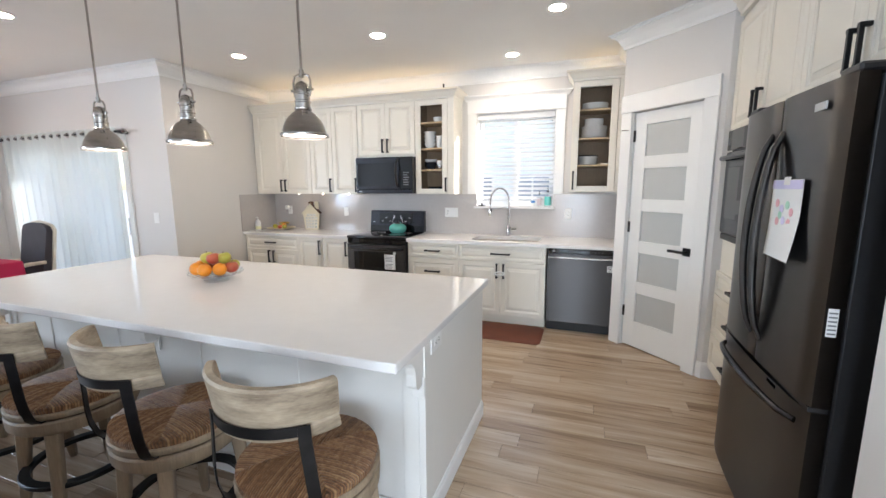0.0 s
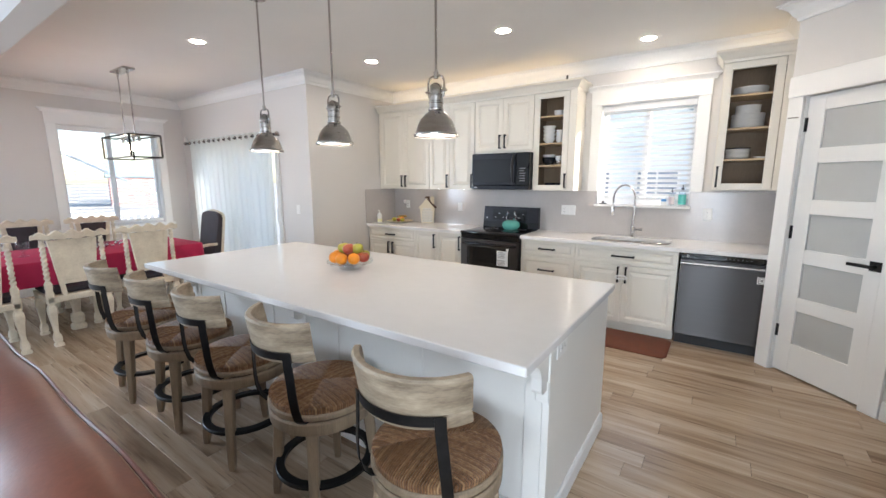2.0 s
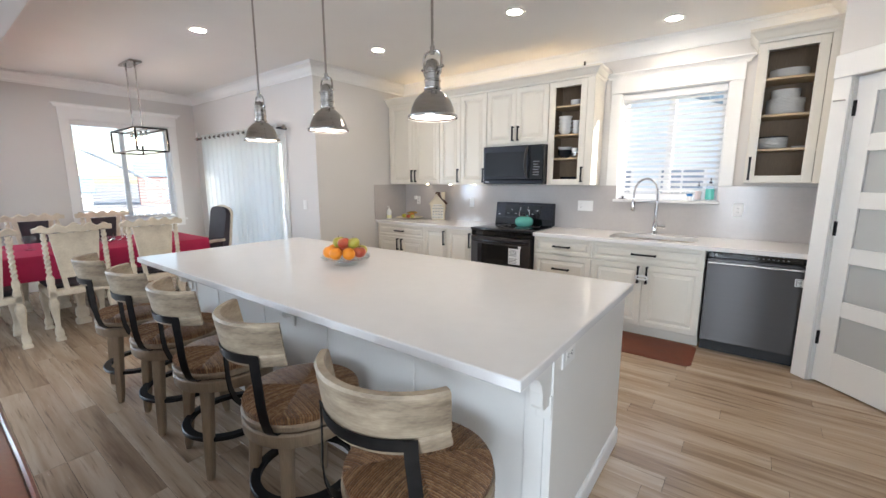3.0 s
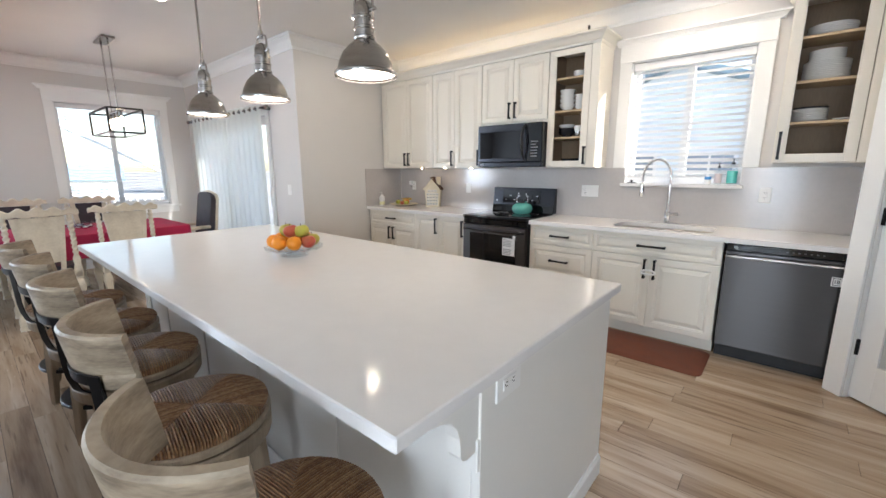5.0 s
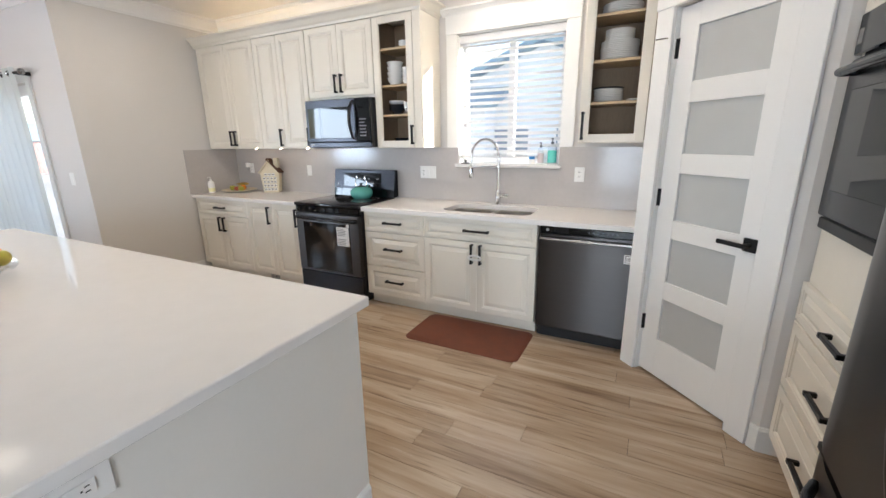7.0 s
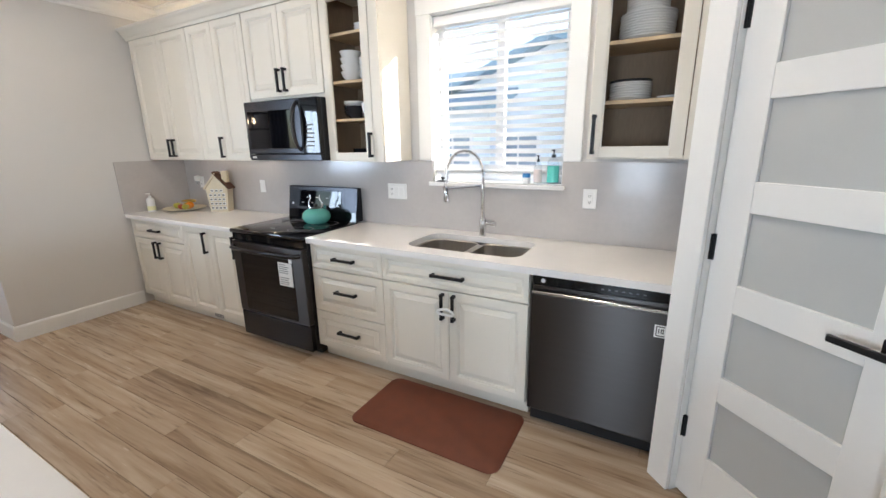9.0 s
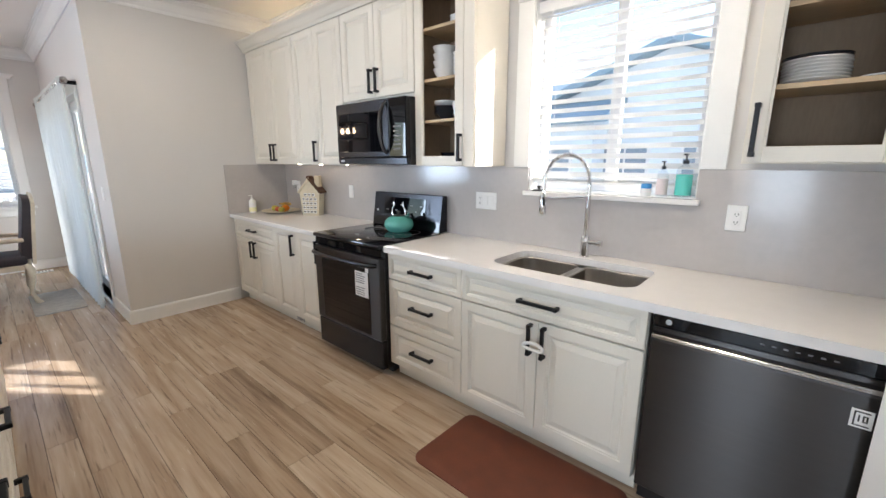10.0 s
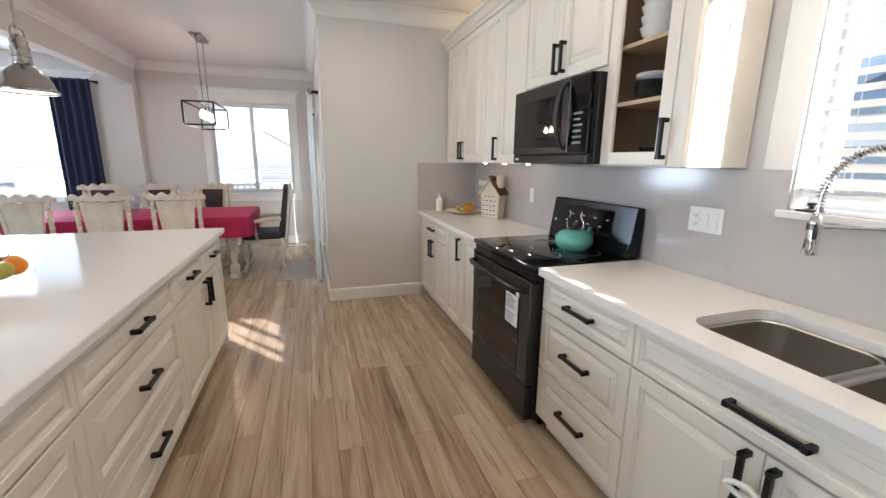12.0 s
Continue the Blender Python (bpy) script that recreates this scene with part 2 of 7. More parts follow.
M_SINK = material("sink_steel", (0.46, 0.43, 0.39), 0.34, 1.0, var=0.04, scale=5, stretch=(20, 1, 1), bscale=60)
M_FROST = material("frosted_glass", (0.50, 0.515, 0.515), 0.30, var=0.02, scale=5, bump=0.06, bscale=180)
M_GLASS = clear_glass("clear_glass")
M_CRYSTAL = clear_glass("crystal", (0.93, 0.95, 0.96), 0.03)
M_PLATE = material("white_plastic", (0.82, 0.81, 0.79), 0.35, var=0.01)
M_SLOT = material("dark_slot", (0.03, 0.03, 0.03), 0.6)
M_STOOLWOOD = material("weathered_wood", (0.33, 0.25, 0.165), 0.60, var=0.25, scale=5, stretch=(4, 4, 0.5), bump=0.25, bscale=45, tint=(0.20, 0.15, 0.105))
M_STOOLTOP = material("pale_driftwood", (0.37, 0.30, 0.215), 0.52, var=0.3, scale=7, stretch=(1, 1, 4), bump=0.5, bscale=42, tint=(0.15, 0.11, 0.075))
M_IRON = material("black_iron", (0.020, 0.019, 0.019), 0.45, 0.7, var=0.15, scale=25, bump=0.05)
M_RUSH = rush_material()
M_CREAM = material("cream_distressed", (0.72, 0.655, 0.53), 0.5, var=0.06, scale=7, bump=0.08, bscale=50, tint=(0.52, 0.45, 0.35))
M_DKUPH = material("dark_upholstery", (0.040, 0.033, 0.042), 0.62, var=0.2, scale=10, bump=0.12, bscale=120)
M_CLOTH = material("red_tablecloth", (0.44, 0.010, 0.065), 0.75, var=0.1, scale=5, bump=0.1, bscale=200)
M_SHEER = translucent("sheer_curtain", (0.83, 0.87, 0.86), 0.62, 0.04)
M_NAVY = material("navy_curtain", (0.016, 0.022, 0.062), 0.85, var=0.1, scale=9, bump=0.1, bscale=180)
M_SLAT = translucent("blind_slat", (0.87, 0.87, 0.86), 0.30)
M_LEATHER = material("brown_leather", (0.20, 0.062, 0.034), 0.38, var=0.16, scale=5, bump=0.25, bscale=70)
M_MAT = material("brown_mat", (0.150, 0.040, 0.018), 0.7, var=0.1, scale=14, bump=0.35, bscale=170)
M_RUG = material("grey_rug", (0.42, 0.40, 0.37), 0.95, var=0.12, scale=20, bump=0.6, bscale=180)
M_WOODIN = material("cabinet_interior_wood", (0.27, 0.19, 0.12), 0.6, var=0.16, scale=4, stretch=(1, 1, 0.2), bump=0.05)
M_SHELF = material("maple_shelf", (0.52, 0.39, 0.24), 0.5, var=0.1, scale=5, stretch=(0.3, 3, 3))
M_CHINA = material("white_china", (0.83, 0.83, 0.82), 0.14, var=0.01)
M_BLUECHINA = material("dark_plate_rim", (0.02, 0.022, 0.028), 0.2)
M_ORANGE = material("orange_peel", (0.86, 0.28, 0.015), 0.45, var=0.06, scale=9, bump=0.3, bscale=320)
M_GAPPLE = material("green_apple", (0.36, 0.42, 0.05), 0.28, var=0.16, scale=12, tint=(0.45, 0.30, 0.07))
M_RAPPLE = material("red_apple", (0.36, 0.022, 0.025), 0.28, var=0.2, scale=9, tint=(0.45, 0.16, 0.06))
M_TEAL = material("teal_enamel", (0.12, 0.42, 0.36), 0.16, var=0.02)
M_TEALSOAP = material("teal_soap", (0.12, 0.60, 0.52), 0.2, var=0.03)
M_BIRCH = material("cream_wood", (0.74, 0.66, 0.50), 0.6, var=0.06, scale=10, bump=0.06)
M_BROWN = material("brown_felt", (0.11, 0.052, 0.03), 0.9, var=0.2)
M_BLUE = material("blue_cap", (0.05, 0.28, 0.62), 0.4)
M_PAPER = material("white_paper", (0.84, 0.84, 0.83), 0.8, var=0.01)
M_LABEL = material("pale_pink_label", (0.72, 0.62, 0.62), 0.5, var=0.03)
M_INK = material("grey_print", (0.22, 0.22, 0.23), 0.8)
M_PINK = material("pink_crayon", (0.86, 0.48, 0.52), 0.8, var=0.05)
M_GREENC = material("green_crayon", (0.50, 0.78, 0.62), 0.8, var=0.05)
M_VIOLET = material("violet_crayon", (0.70, 0.66, 0.88), 0.8, var=0.05)
M_YELLOW = material("yellow_crayon", (0.88, 0.85, 0.52), 0.8, var=0.05)
M_GREYLOGO = material("grey_mark", (0.5, 0.5, 0.5), 0.4)
M_POT = material("lamp_diffuser", (0.9, 0.9, 0.88), 0.5, emit=58, emit_color=(1.0, 0.86, 0.68))
M_PEND = material("pendant_diffuser", (0.9, 0.9, 0.88), 0.5, emit=1.6, emit_color=(1.0, 0.88, 0.74))
M_BULB = material("warm_bulb", (0.9, 0.8, 0.6), 0.3, emit=15, emit_color=(1.0, 0.72, 0.45))
M_LED = material("warm_led", (0.9, 0.85, 0.7), 0.5, emit=3.2, emit_color=(1.0, 0.74, 0.44))
M_PUCK = material("puck_led", (0.9, 0.85, 0.7), 0.5, emit=16, emit_color=(1.0, 0.80, 0.58))
WOODS = [(0.17, 0.108, 0.066), (0.36, 0.258, 0.172), (0.49, 0.38, 0.275), (0.60, 0.49, 0.375)]
M_PLANK = plank_material("laminate_board", WOODS)
M_PLANKJ = plank_material("laminate_boards_far", WOODS, True)
M_GAP = material("board_gap", (0.035, 0.026, 0.02), 0.8)
M_SNOW = material("pale_ground", (0.42, 0.41, 0.38), 0.9, var=0.2, scale=0.12, bscale=2)
M_SIDING = material("blue_siding", (0.76, 0.83, 0.88), 0.7, var=0.05, scale=1)
M_SIDINGW = material("white_siding", (0.66, 0.66, 0.64), 0.7, var=0.05, scale=1)
M_REDSIDE = material("red_brick_far", (0.42, 0.25, 0.23), 0.8, var=0.12, scale=3)
M_ROOF = material("slate_roof", (0.27, 0.38, 0.45), 0.85, var=0.12, scale=2, bscale=12)
M_WINFAR = material("far_window", (0.26, 0.32, 0.38), 0.15)
M_VINYL = material("white_vinyl", (0.80, 0.80, 0.80), 0.35, var=0.01)
M_DECK = material("deck_board", (0.36, 0.33, 0.29), 0.8, var=0.12, scale=4)

# ---- mesh helpers ----
def part(name, bm, mat, parent=None, label="", smooth=False, at=None):
    """One mesh object from bm, under parent."""
    me = bpy.data.meshes.new(name)
    bmesh.ops.recalc_face_normals(bm, faces=bm.faces)
    bm.to_mesh(me)
    bm.free()
    for m in (mat if isinstance(mat, (list, tuple)) else (mat,)):
        me.materials.append(m)
    if smooth:
        me.shade_smooth()
        me.set_sharp_from_angle(angle=radians(38))
    ob = new(name, me)
    if at is not None:
        ob.matrix_basis = at
    if parent is not None:
        ob.parent = parent
    if label:
        tagged(ob, label)
    return ob


def thing(name, m, label, category, group="", kind=""):
    """An Empty at the base of a thing, to carry its parts."""
    ob = new(name)
    ob.empty_display_size = 0.1
    ob.matrix_basis = m
    return tagged(ob, label, category, group, kind)


def bx(bm, x0, y0, z0, x1, y1, z1, r=0.0, seg=1):
    """A box, its edges rounded by r."""
    vs = bmesh.ops.create_cube(bm, size=1.0)["verts"]
    for v in vs:
        v.co = Vector(((x0 + x1) / 2 + v.co.x * (x1 - x0), (y0 + y1) / 2 + v.co.y * (y1 - y0), (z0 + z1) / 2 + v.co.z * (z1 - z0)))
    if r:
        es = list({e for v in vs for e in v.link_edges})
        bmesh.ops.bevel(bm, geom=es, offset=r, segments=seg, profile=0.5, affect="EDGES")


def box(x0, y0, z0, x1, y1, z1, r=0.0, seg=1):
    bm = bmesh.new()
    bx(bm, x0, y0, z0, x1, y1, z1, r, seg)
    return bm


def ring(bm, c, u, v, r, n):
    return [bm.verts.new(c + u * (r * math.cos(2 * math.pi * i / n)) + v * (r * math.sin(2 * math.pi * i / n))) for i in range(n)]


def skin(bm, a, b):
    n = len(a)
    for i in range(n):
        bm.faces.new((a[i], a[(i + 1) % n], b[(i + 1) % n], b[i]))


def tube(bm, pts, r, n=8, closed=False):
    """A round bar along pts; r is a number or one for each point."""
    pts = [Vector(p) for p in pts]
    rs = r if isinstance(r, (list, tuple)) else [r] * len(pts)
    up, rings = None, []
    for i, p in enumerate(pts):
        a = pts[i - 1] if (i or closed) else p
        b = pts[(i + 1) % len(pts)] if (i < len(pts) - 1 or closed) else p
        t = (b - a).normalized()
        if up is None:
            up = Vector((0, 0, 1)) if abs(t.z) < 0.9 else Vector((1, 0, 0))
        u = (up - t * up.dot(t)).normalized()
        up = u
        rings.append(ring(bm, p, u, t.cross(u), rs[i], n))
    for a, b in zip(rings, rings[1:]):
        skin(bm, a, b)
    if closed:
        skin(bm, rings[-1], rings[0])
    else:
        bm.faces.new(rings[0][::-1])
        bm.faces.new(rings[-1])


def lathe(bm, prof, n=24, c=(0, 0, 0), cap=True):
    """A body turned round z from (radius, height) pairs."""
    c = Vector(c)
    rings = [ring(bm, c + Vector((0, 0, z)), Vector((1, 0, 0)), Vector((0, 1, 0)), max(r, 0.0004), n) for r, z in prof]
    for a, b in zip(rings, rings[1:]):
        skin(bm, a, b)
    if cap:
        bm.faces.new(rings[0][::-1])
        bm.faces.new(rings[-1])


def turned(prof, n=24, c=(0, 0, 0), cap=True):
    bm = bmesh.new()
    lathe(bm, prof, n, c, cap)
    return bm


def stepped(bm, x0, z0, x1, z1, rings, back=0.02, y=0.0):
    """A door or drawer face towards -y: rings of (inset, depth towards the viewer)."""
    loops = []
    for d, h in [(0.0, -back)] + list(rings):
        loops.append([bm.verts.new((x, y - h, z)) for x, z in ((x0 + d, z0 + d), (x1 - d, z0 + d), (x1 - d, z1 - d), (x0 + d, z1 - d))])
    for a, b in zip(loops, loops[1:]):
        skin(bm, a, b)
    bm.faces.new(loops[-1])
    bm.faces.new(loops[0][::-1])


RAISED = [(0.0, -0.003), (0.003, 0.0), (0.048, 0.0), (0.051, -0.004), (0.057, -0.005), (0.061, -0.012), (0.067, -0.0135), (0.070, -0.010), (0.094, -0.003), (0.096, -0.0005), (0.100, 0.0)]
RAISED_S = [(0.0, -0.003), (0.003, 0.0), (0.028, 0.0), (0.031, -0.004), (0.036, -0.005), (0.039, -0.011), (0.044, -0.012), (0.046, -0.009), (0.061, -0.003), (0.063, -0.0005), (0.066, 0.0)]


def moulding(bm, path, prof, closed=False):
    """A moulding of section prof (out, z) along path, out to the right of the way, mitred."""
    n, rows = len(path), []
    for i, p in enumerate(path):
        p = Vector(p)
        ds = []
        if i or closed:
            ds.append((p - Vector(path[i - 1])).normalized())
        if i < n - 1 or closed:
            ds.append((Vector(path[(i + 1) % n]) - p).normalized())
        ns = [Vector((d.y, -d.x)) for d in ds]
        m = ns[0] if len(ns) == 1 else (ns[0] + ns[1]) / (1 + ns[0].dot(ns[1]))
        rows.append([bm.verts.new((p.x + m.x * o, p.y + m.y * o, z)) for o, z in prof])
    for a, b in zip(rows, rows[1:] + (rows[:1] if closed else [])):
        for i in range(len(prof)):
            j = (i + 1) % len(prof)
            bm.faces.new((a[i], a[j], b[j], b[i]))
    if not closed:
        bm.faces.new(rows[0])
        bm.faces.new(rows[-1][::-1])


def wall_mesh(u0, u1, z0, z1, holes, thick):
    """A wall along x from u0 to u1, its face at y=0 and its body towards +y, with holes (ua, ub, za, zb) through it."""
    bm = bmesh.new()
    us = sorted({u0, u1, *(h[0] for h in holes), *(h[1] for h in holes)})
    for a, b in zip(us, us[1:]):
        zs = [z0]
        for h in sorted((h for h in holes if h[0] <= a and h[1] >= b), key=lambda h: h[2]):
            zs += [h[2], h[3]]
        zs.append(z1)
        for za, zb in zip(zs[::2], zs[1::2]):
            if zb - za > 1e-4:
                bx(bm, a, 0, za, b, thick, zb)
    bmesh.ops.remove_doubles(bm, verts=bm.verts, dist=1e-5)
    dup = [f for f in bm.faces if not f.is_valid]
    return bm


def arc(c, r, a0, a1, n, z=0.0):
    return [(c[0] + r * math.cos(radians(a0 + (a1 - a0) * i / n)), c[1] + r * math.sin(radians(a0 + (a1 - a0) * i / n)), z) for i in range(n + 1)]


# ---- structure ----
CEIL = 2.82
XW, XL, XR = -4.93, -1.65, 3.040        # dining west wall, kitchen west wall, counter's east end
YS, YB = -1.58, -4.08                    # sliding-door wall, beam
XE, XF = 4.30, 3.643                     # east wall behind the tall cabinets, their fronts
P0, P1 = Vector((2.971, -0.703)), Vector((3.608, -1.340))   # pantry wall, corner to corner
PANTRY = pose(P0.x, P0.y, 0, 0, 0, -45)


def structure(name, bm, mat, label="", at=None, smooth=False):
    return tagged(part(name, bm, mat, None, label, smooth, at), kind="structure")


KW = (1.42, 2.335, 1.262, 2.345)         # kitchen window opening
wall_n = structure("wall_north", wall_mesh(XL - 0.12, XE + 0.12, 0, CEIL, [KW], 0.16), M_WALL)
structure("wall_kitchen_west", box(XL - 0.12, YS + 0.12, 0, XL, 0, CEIL), M_WALL)
SD = (-4.42, -2.36, 0.02, 2.06)          # sliding door opening
structure("wall_slider", wall_mesh(XW - 0.16, XL, 0, CEIL, [SD], 0.12), M_WALL, at=pose(0, YS, 0))
DW = (-3.17, -1.97, 0.86, 2.30)          # dining window in y, z
LW = (-7.4, -4.72, 0.80, 2.40)           # living-room window in y, z
structure("wall_west", wall_mesh(-8.36, YS, 0, CEIL, [LW, DW], 0.16), M_WALL, at=pose(XW, 0, 0, 0, 0, 90))
# the wider hole is an added opening for the south fill lamp
structure("wall_south", wall_mesh(-6.0, -XW, 0, CEIL, [(-5.7, -3.9, 0.65, 2.45), (-2.85, -1.85, 0.10, 2.35)], 0.16), M_WALL, at=pose(0, -8.2, 0, 0, 0, 180))
YT = -3.385
structure("wall_living_east", box(6.0, -8.36, 0, 6.16, YT, CEIL), M_WALL)
structure("wall_fridge_stub", box(3.51, -3.52, 0, 6.0, YT, CEIL), M_WALL)
structure("wall_east", box(XE, YT, 0, XE + 0.12, 0.0, CEIL), M_WALL)
structure("wall_counter_end", box(XR, -0.632, 0, XR + 0.09, 0, CEIL), M_WALL)
LEN = (P1 - P0).length
DOOR_S = (0.116, 0.746, 0.0, 2.135)
structure("wall_pantry", wall_mesh(0.0, LEN, 0, CEIL, [DOOR_S], 0.10), M_WALL, at=PANTRY)
structure("wall_pantry_return", box(P1.x, P1.y, 0, XE, P1.y + 0.1, CEIL), M_WALL)
structure("ceiling", box(XW - 0.16, -8.36, CEIL, 6.16, 0.16, CEIL + 0.2), M_CEIL)
structure("beam", box(XW, YB - 0.14, 2.46, 6.0, YB, CEIL - 0.001), M_WALL)
structure("beam_end_wall", box(XW, YB - 0.14, 0, XW + 0.14, YB, 2.46), M_WALL)

CROWN = [(0.0, CEIL - 0.135), (0.012, CEIL - 0.135), (0.016, CEIL - 0.115), (0.03, CEIL - 0.10), (0.055, CEIL - 0.055),
         (0.085, CEIL - 0.030), (0.095, CEIL - 0.028), (0.095, CEIL - 0.012), (0.11, CEIL - 0.012), (0.11, CEIL - 0.002), (0.0, CEIL - 0.002)]
bm = bmesh.new()
moulding(bm, [(6.0, YB), (XW, YB), (XW, YS), (XL, YS), (XL, 0), (XR, 0), (XR, -0.633), tuple(P0), tuple(P1), (XE, P1.y), (XE, YT)], CROWN)
structure("crown_trim", bm, M_TRIM)
BASE = [(0.0, 0.002), (0.016, 0.002), (0.016, 0.115), (0.010, 0.13), (0.0, 0.13)]
bm = bmesh.new()
moulding(bm, [(XW, -4.0), (XW, YS), (SD[0] - 0.09, YS)], BASE)
moulding(bm, [(SD[1] + 0.09, YS), (XL, YS), (XL, -0.63)], BASE)
moulding(bm, [tuple(P0.lerp(P1, 0.96)), tuple(P1), (XF + 0.066, P1.y)], BASE)
moulding(bm, [(3.51, YT), (3.51, -3.52), (6.0, -3.52)][::-1], BASE)
structure("baseboard", bm, M_TRIM)

# backsplash slabs
bm = wall_mesh(XL, XR, 0.916, 1.405, [(KW[0], KW[1], KW[2] - 0.03, 1.405)], 0.012)
structure("backsplash", bm, M_SPLASH, at=pose(0, -0.013, 0))
structure("backsplash_west_return", box(XL + 0.001, -0.655, 0.916, XL + 0.013, -0.0135, 1.405), M_SPLASH)
structure("backsplash_east_return", box(XR - 0.013, -0.63, 0.916, XR - 0.001, -0.0135, 1.44), M_SPLASH)


# ---- windows and doors ----
def casing(parent, u0, u1, z0, z1, w=0.09, head=0.15, cap=True):
    """Craftsman window or door casing in a wall's own frame (face at y=0, room towards -y)."""
    low = z0
    part("side_casing", box(u0 - w, -0.02, low, u0, 0, z1, 0.003), M_TRIM, parent)
    part("side_casing", box(u1, -0.02, low, u1 + w, 0, z1, 0.003), M_TRIM, parent)
    bm = bmesh.new()
    bx(bm, u0 - w - 0.004, -0.026, z1, u1 + w + 0.004, 0, z1 + head, 0.003)
    part("head_casing", bm, M_TRIM, parent)
    if not cap:
        return
    bm = bmesh.new()
    prof = [(0.0, z1 + head - 0.004), (0.028, z1 + head - 0.004), (0.032, z1 + head + 0.012), (0.052, z1 + head + 0.034), (0.062, z1 + head + 0.038), (0.062, z1 + head + 0.052), (0.0, z1 + head + 0.052)]
    moulding(bm, [(u1 + w + 0.004, 0), (u1 + w + 0.004, -0.001), (u0 - w - 0.004, -0.001), (u0 - w - 0.004, 0)][::-1], prof)
    part("head_cap", bm, M_TRIM, parent)


def window_unit(name, m, o, label, blinds, pitch, tilt, slat_w=0.05, depth=0.10, mull=True, stool=True):
    """A sliding vinyl window with its panes, sill and a slatted blind, in a wall opening."""
    u0, u1, z0, z1 = o
    w = thing(name, m, label, "window", kind="structure")
    bm = bmesh.new()
    f = 0.045
    for a in ((u0, z0, u1, z0 + f), (u0, z1 - f, u1, z1), (u0, z0 + f, u0 + f, z1 - f), (u1 - f, z0 + f, u1, z1 - f)):
        bx(bm, a[0], depth, a[1], a[2], depth + 0.055, a[3], 0.004)
    part("window_frame", bm, M_VINYL, w)
    mid = (u0 + u1) / 2
    part("mullion", box(mid - 0.03, depth + 0.004, z0 + f, mid + 0.03, depth + 0.05, z1 - f, 0.004), M_VINYL, w)
    for a, b in ((u0 + f, mid - 0.03), (mid + 0.03, u1 - f)):
        p = part("pane", box(a, depth + 0.024, z0 + f, b, depth + 0.028, z1 - f), M_GLASS, w)
        p.visible_shadow = False
    bm = bmesh.new()
    for a in ((u0 - 0.001, 0, z0, u0 + 0.008, depth, z1), (u1 - 0.008, 0, z0, u1 + 0.001, depth, z1), (u0, 0, z1 - 0.008, u1, depth, z1 + 0.001), (u0, 0, z0 - 0.001, u1, depth, z0 + 0.008)):
        bx(bm, *a)
    part("reveal_lining", bm, M_TRIM, w)
    if blinds:
        b = thing(blinds[0], m, blinds[1], "blind")
        part("headrail", box(u0 + 0.01, 0.012, z1 - 0.075, u1 - 0.01, 0.075, z1 - 0.012, 0.004), M_VINYL, b)
        n = int((z1 - 0.09 - z0 - blinds[2]) / pitch)
        bm = bmesh.new()
        bx(bm, u0 + 0.014, -slat_w / 2, -0.0013, u1 - 0.014, slat_w / 2, 0.0013)
        first = part("slat", bm, M_SLAT, b, at=pose(0, 0.045, z1 - 0.095, tilt))
        for i in range(1, n):
            s = new("slat", first.data)
            s.parent, s.matrix_basis = b, pose(0, 0.045 + random.uniform(-0.001, 0.001), z1 - 0.095 - i * pitch, tilt + random.uniform(-1.5, 1.5))
        for i in range(3):
            s = new("slat", first.data)
            s.parent, s.matrix_basis = b, pose(0, 0.045, z1 - 0.076 - n * pitch + i * 0.006, random.uniform(-2, 2))
        part("bottom_rail", box(u0 + 0.014, 0.02, z1 - 0.1 - n * pitch, u1 - 0.014, 0.07, z1 - 0.08 - n * pitch, 0.004), M_VINYL, b)
        for u in (u0 + 0.14, mid + 0.02, u1 - 0.14):
            bm = bmesh.new()
            tube(bm, [(u, 0.016, z1 - 0.07), (u, 0.016, z1 - 0.09 - n * pitch)], 0.0012, 4)
            part("ladder_cord", bm, M_VINYL, b)
        bm = bmesh.new()
        tube(bm, [(u0 + 0.10, 0.006, z1 - 0.07), (u0 + 0.10, 0.004, z1 - 0.55)], 0.0035, 6)
        part("tilt_wand", bm, M_VINYL, b)
    return w


w1 = window_unit("window_1", pose(0, 0, 0), KW, "white vinyl sliding window above the sink", ("window_blind", "white slatted blind hanging in the sink window", 0.02), 0.052, 33)
casing(w1, KW[0], KW[1], 1.4055, KW[3], 0.105, 0.15)
part("window_sill", box(KW[0] - 0.02, -0.045, KW[2] - 0.028, KW[1] + 0.02, 0.1, KW[2], 0.004), M_QUARTZ, w1, "pale quartz sill")
m2 = pose(XW, 0, 0, 0, 0, 90)
w2 = window_unit("window_2", m2, DW, "white vinyl sliding window in the dining wall", ("window_blind", "white slatted blind open in the dining window", 0.02), 0.045, 2)
casing(w2, DW[0], DW[1], DW[2], DW[3], 0.10, 0.15)
part("window_sill", box(DW[0] - 0.13, -0.05, DW[2] - 0.03, DW[1] + 0.13, 0.1, DW[2], 0.004), M_TRIM, w2)
part("apron", box(DW[0] - 0.10, -0.018, DW[2] - 0.12, DW[1] + 0.10, 0, DW[2] - 0.031, 0.003), M_TRIM, w2)
w3 = window_unit("window_3", m2, LW, "wide white vinyl window in the living room", None, 0.05, 0)
casing(w3, LW[0], LW[1], LW[2], LW[3], 0.09, 0.15)
part("window_sill", box(LW[0] - 0.11, -0.05, LW[2] - 0.03, LW[1] + 0.11, 0.1, LW[2], 0.004), M_TRIM, w3)

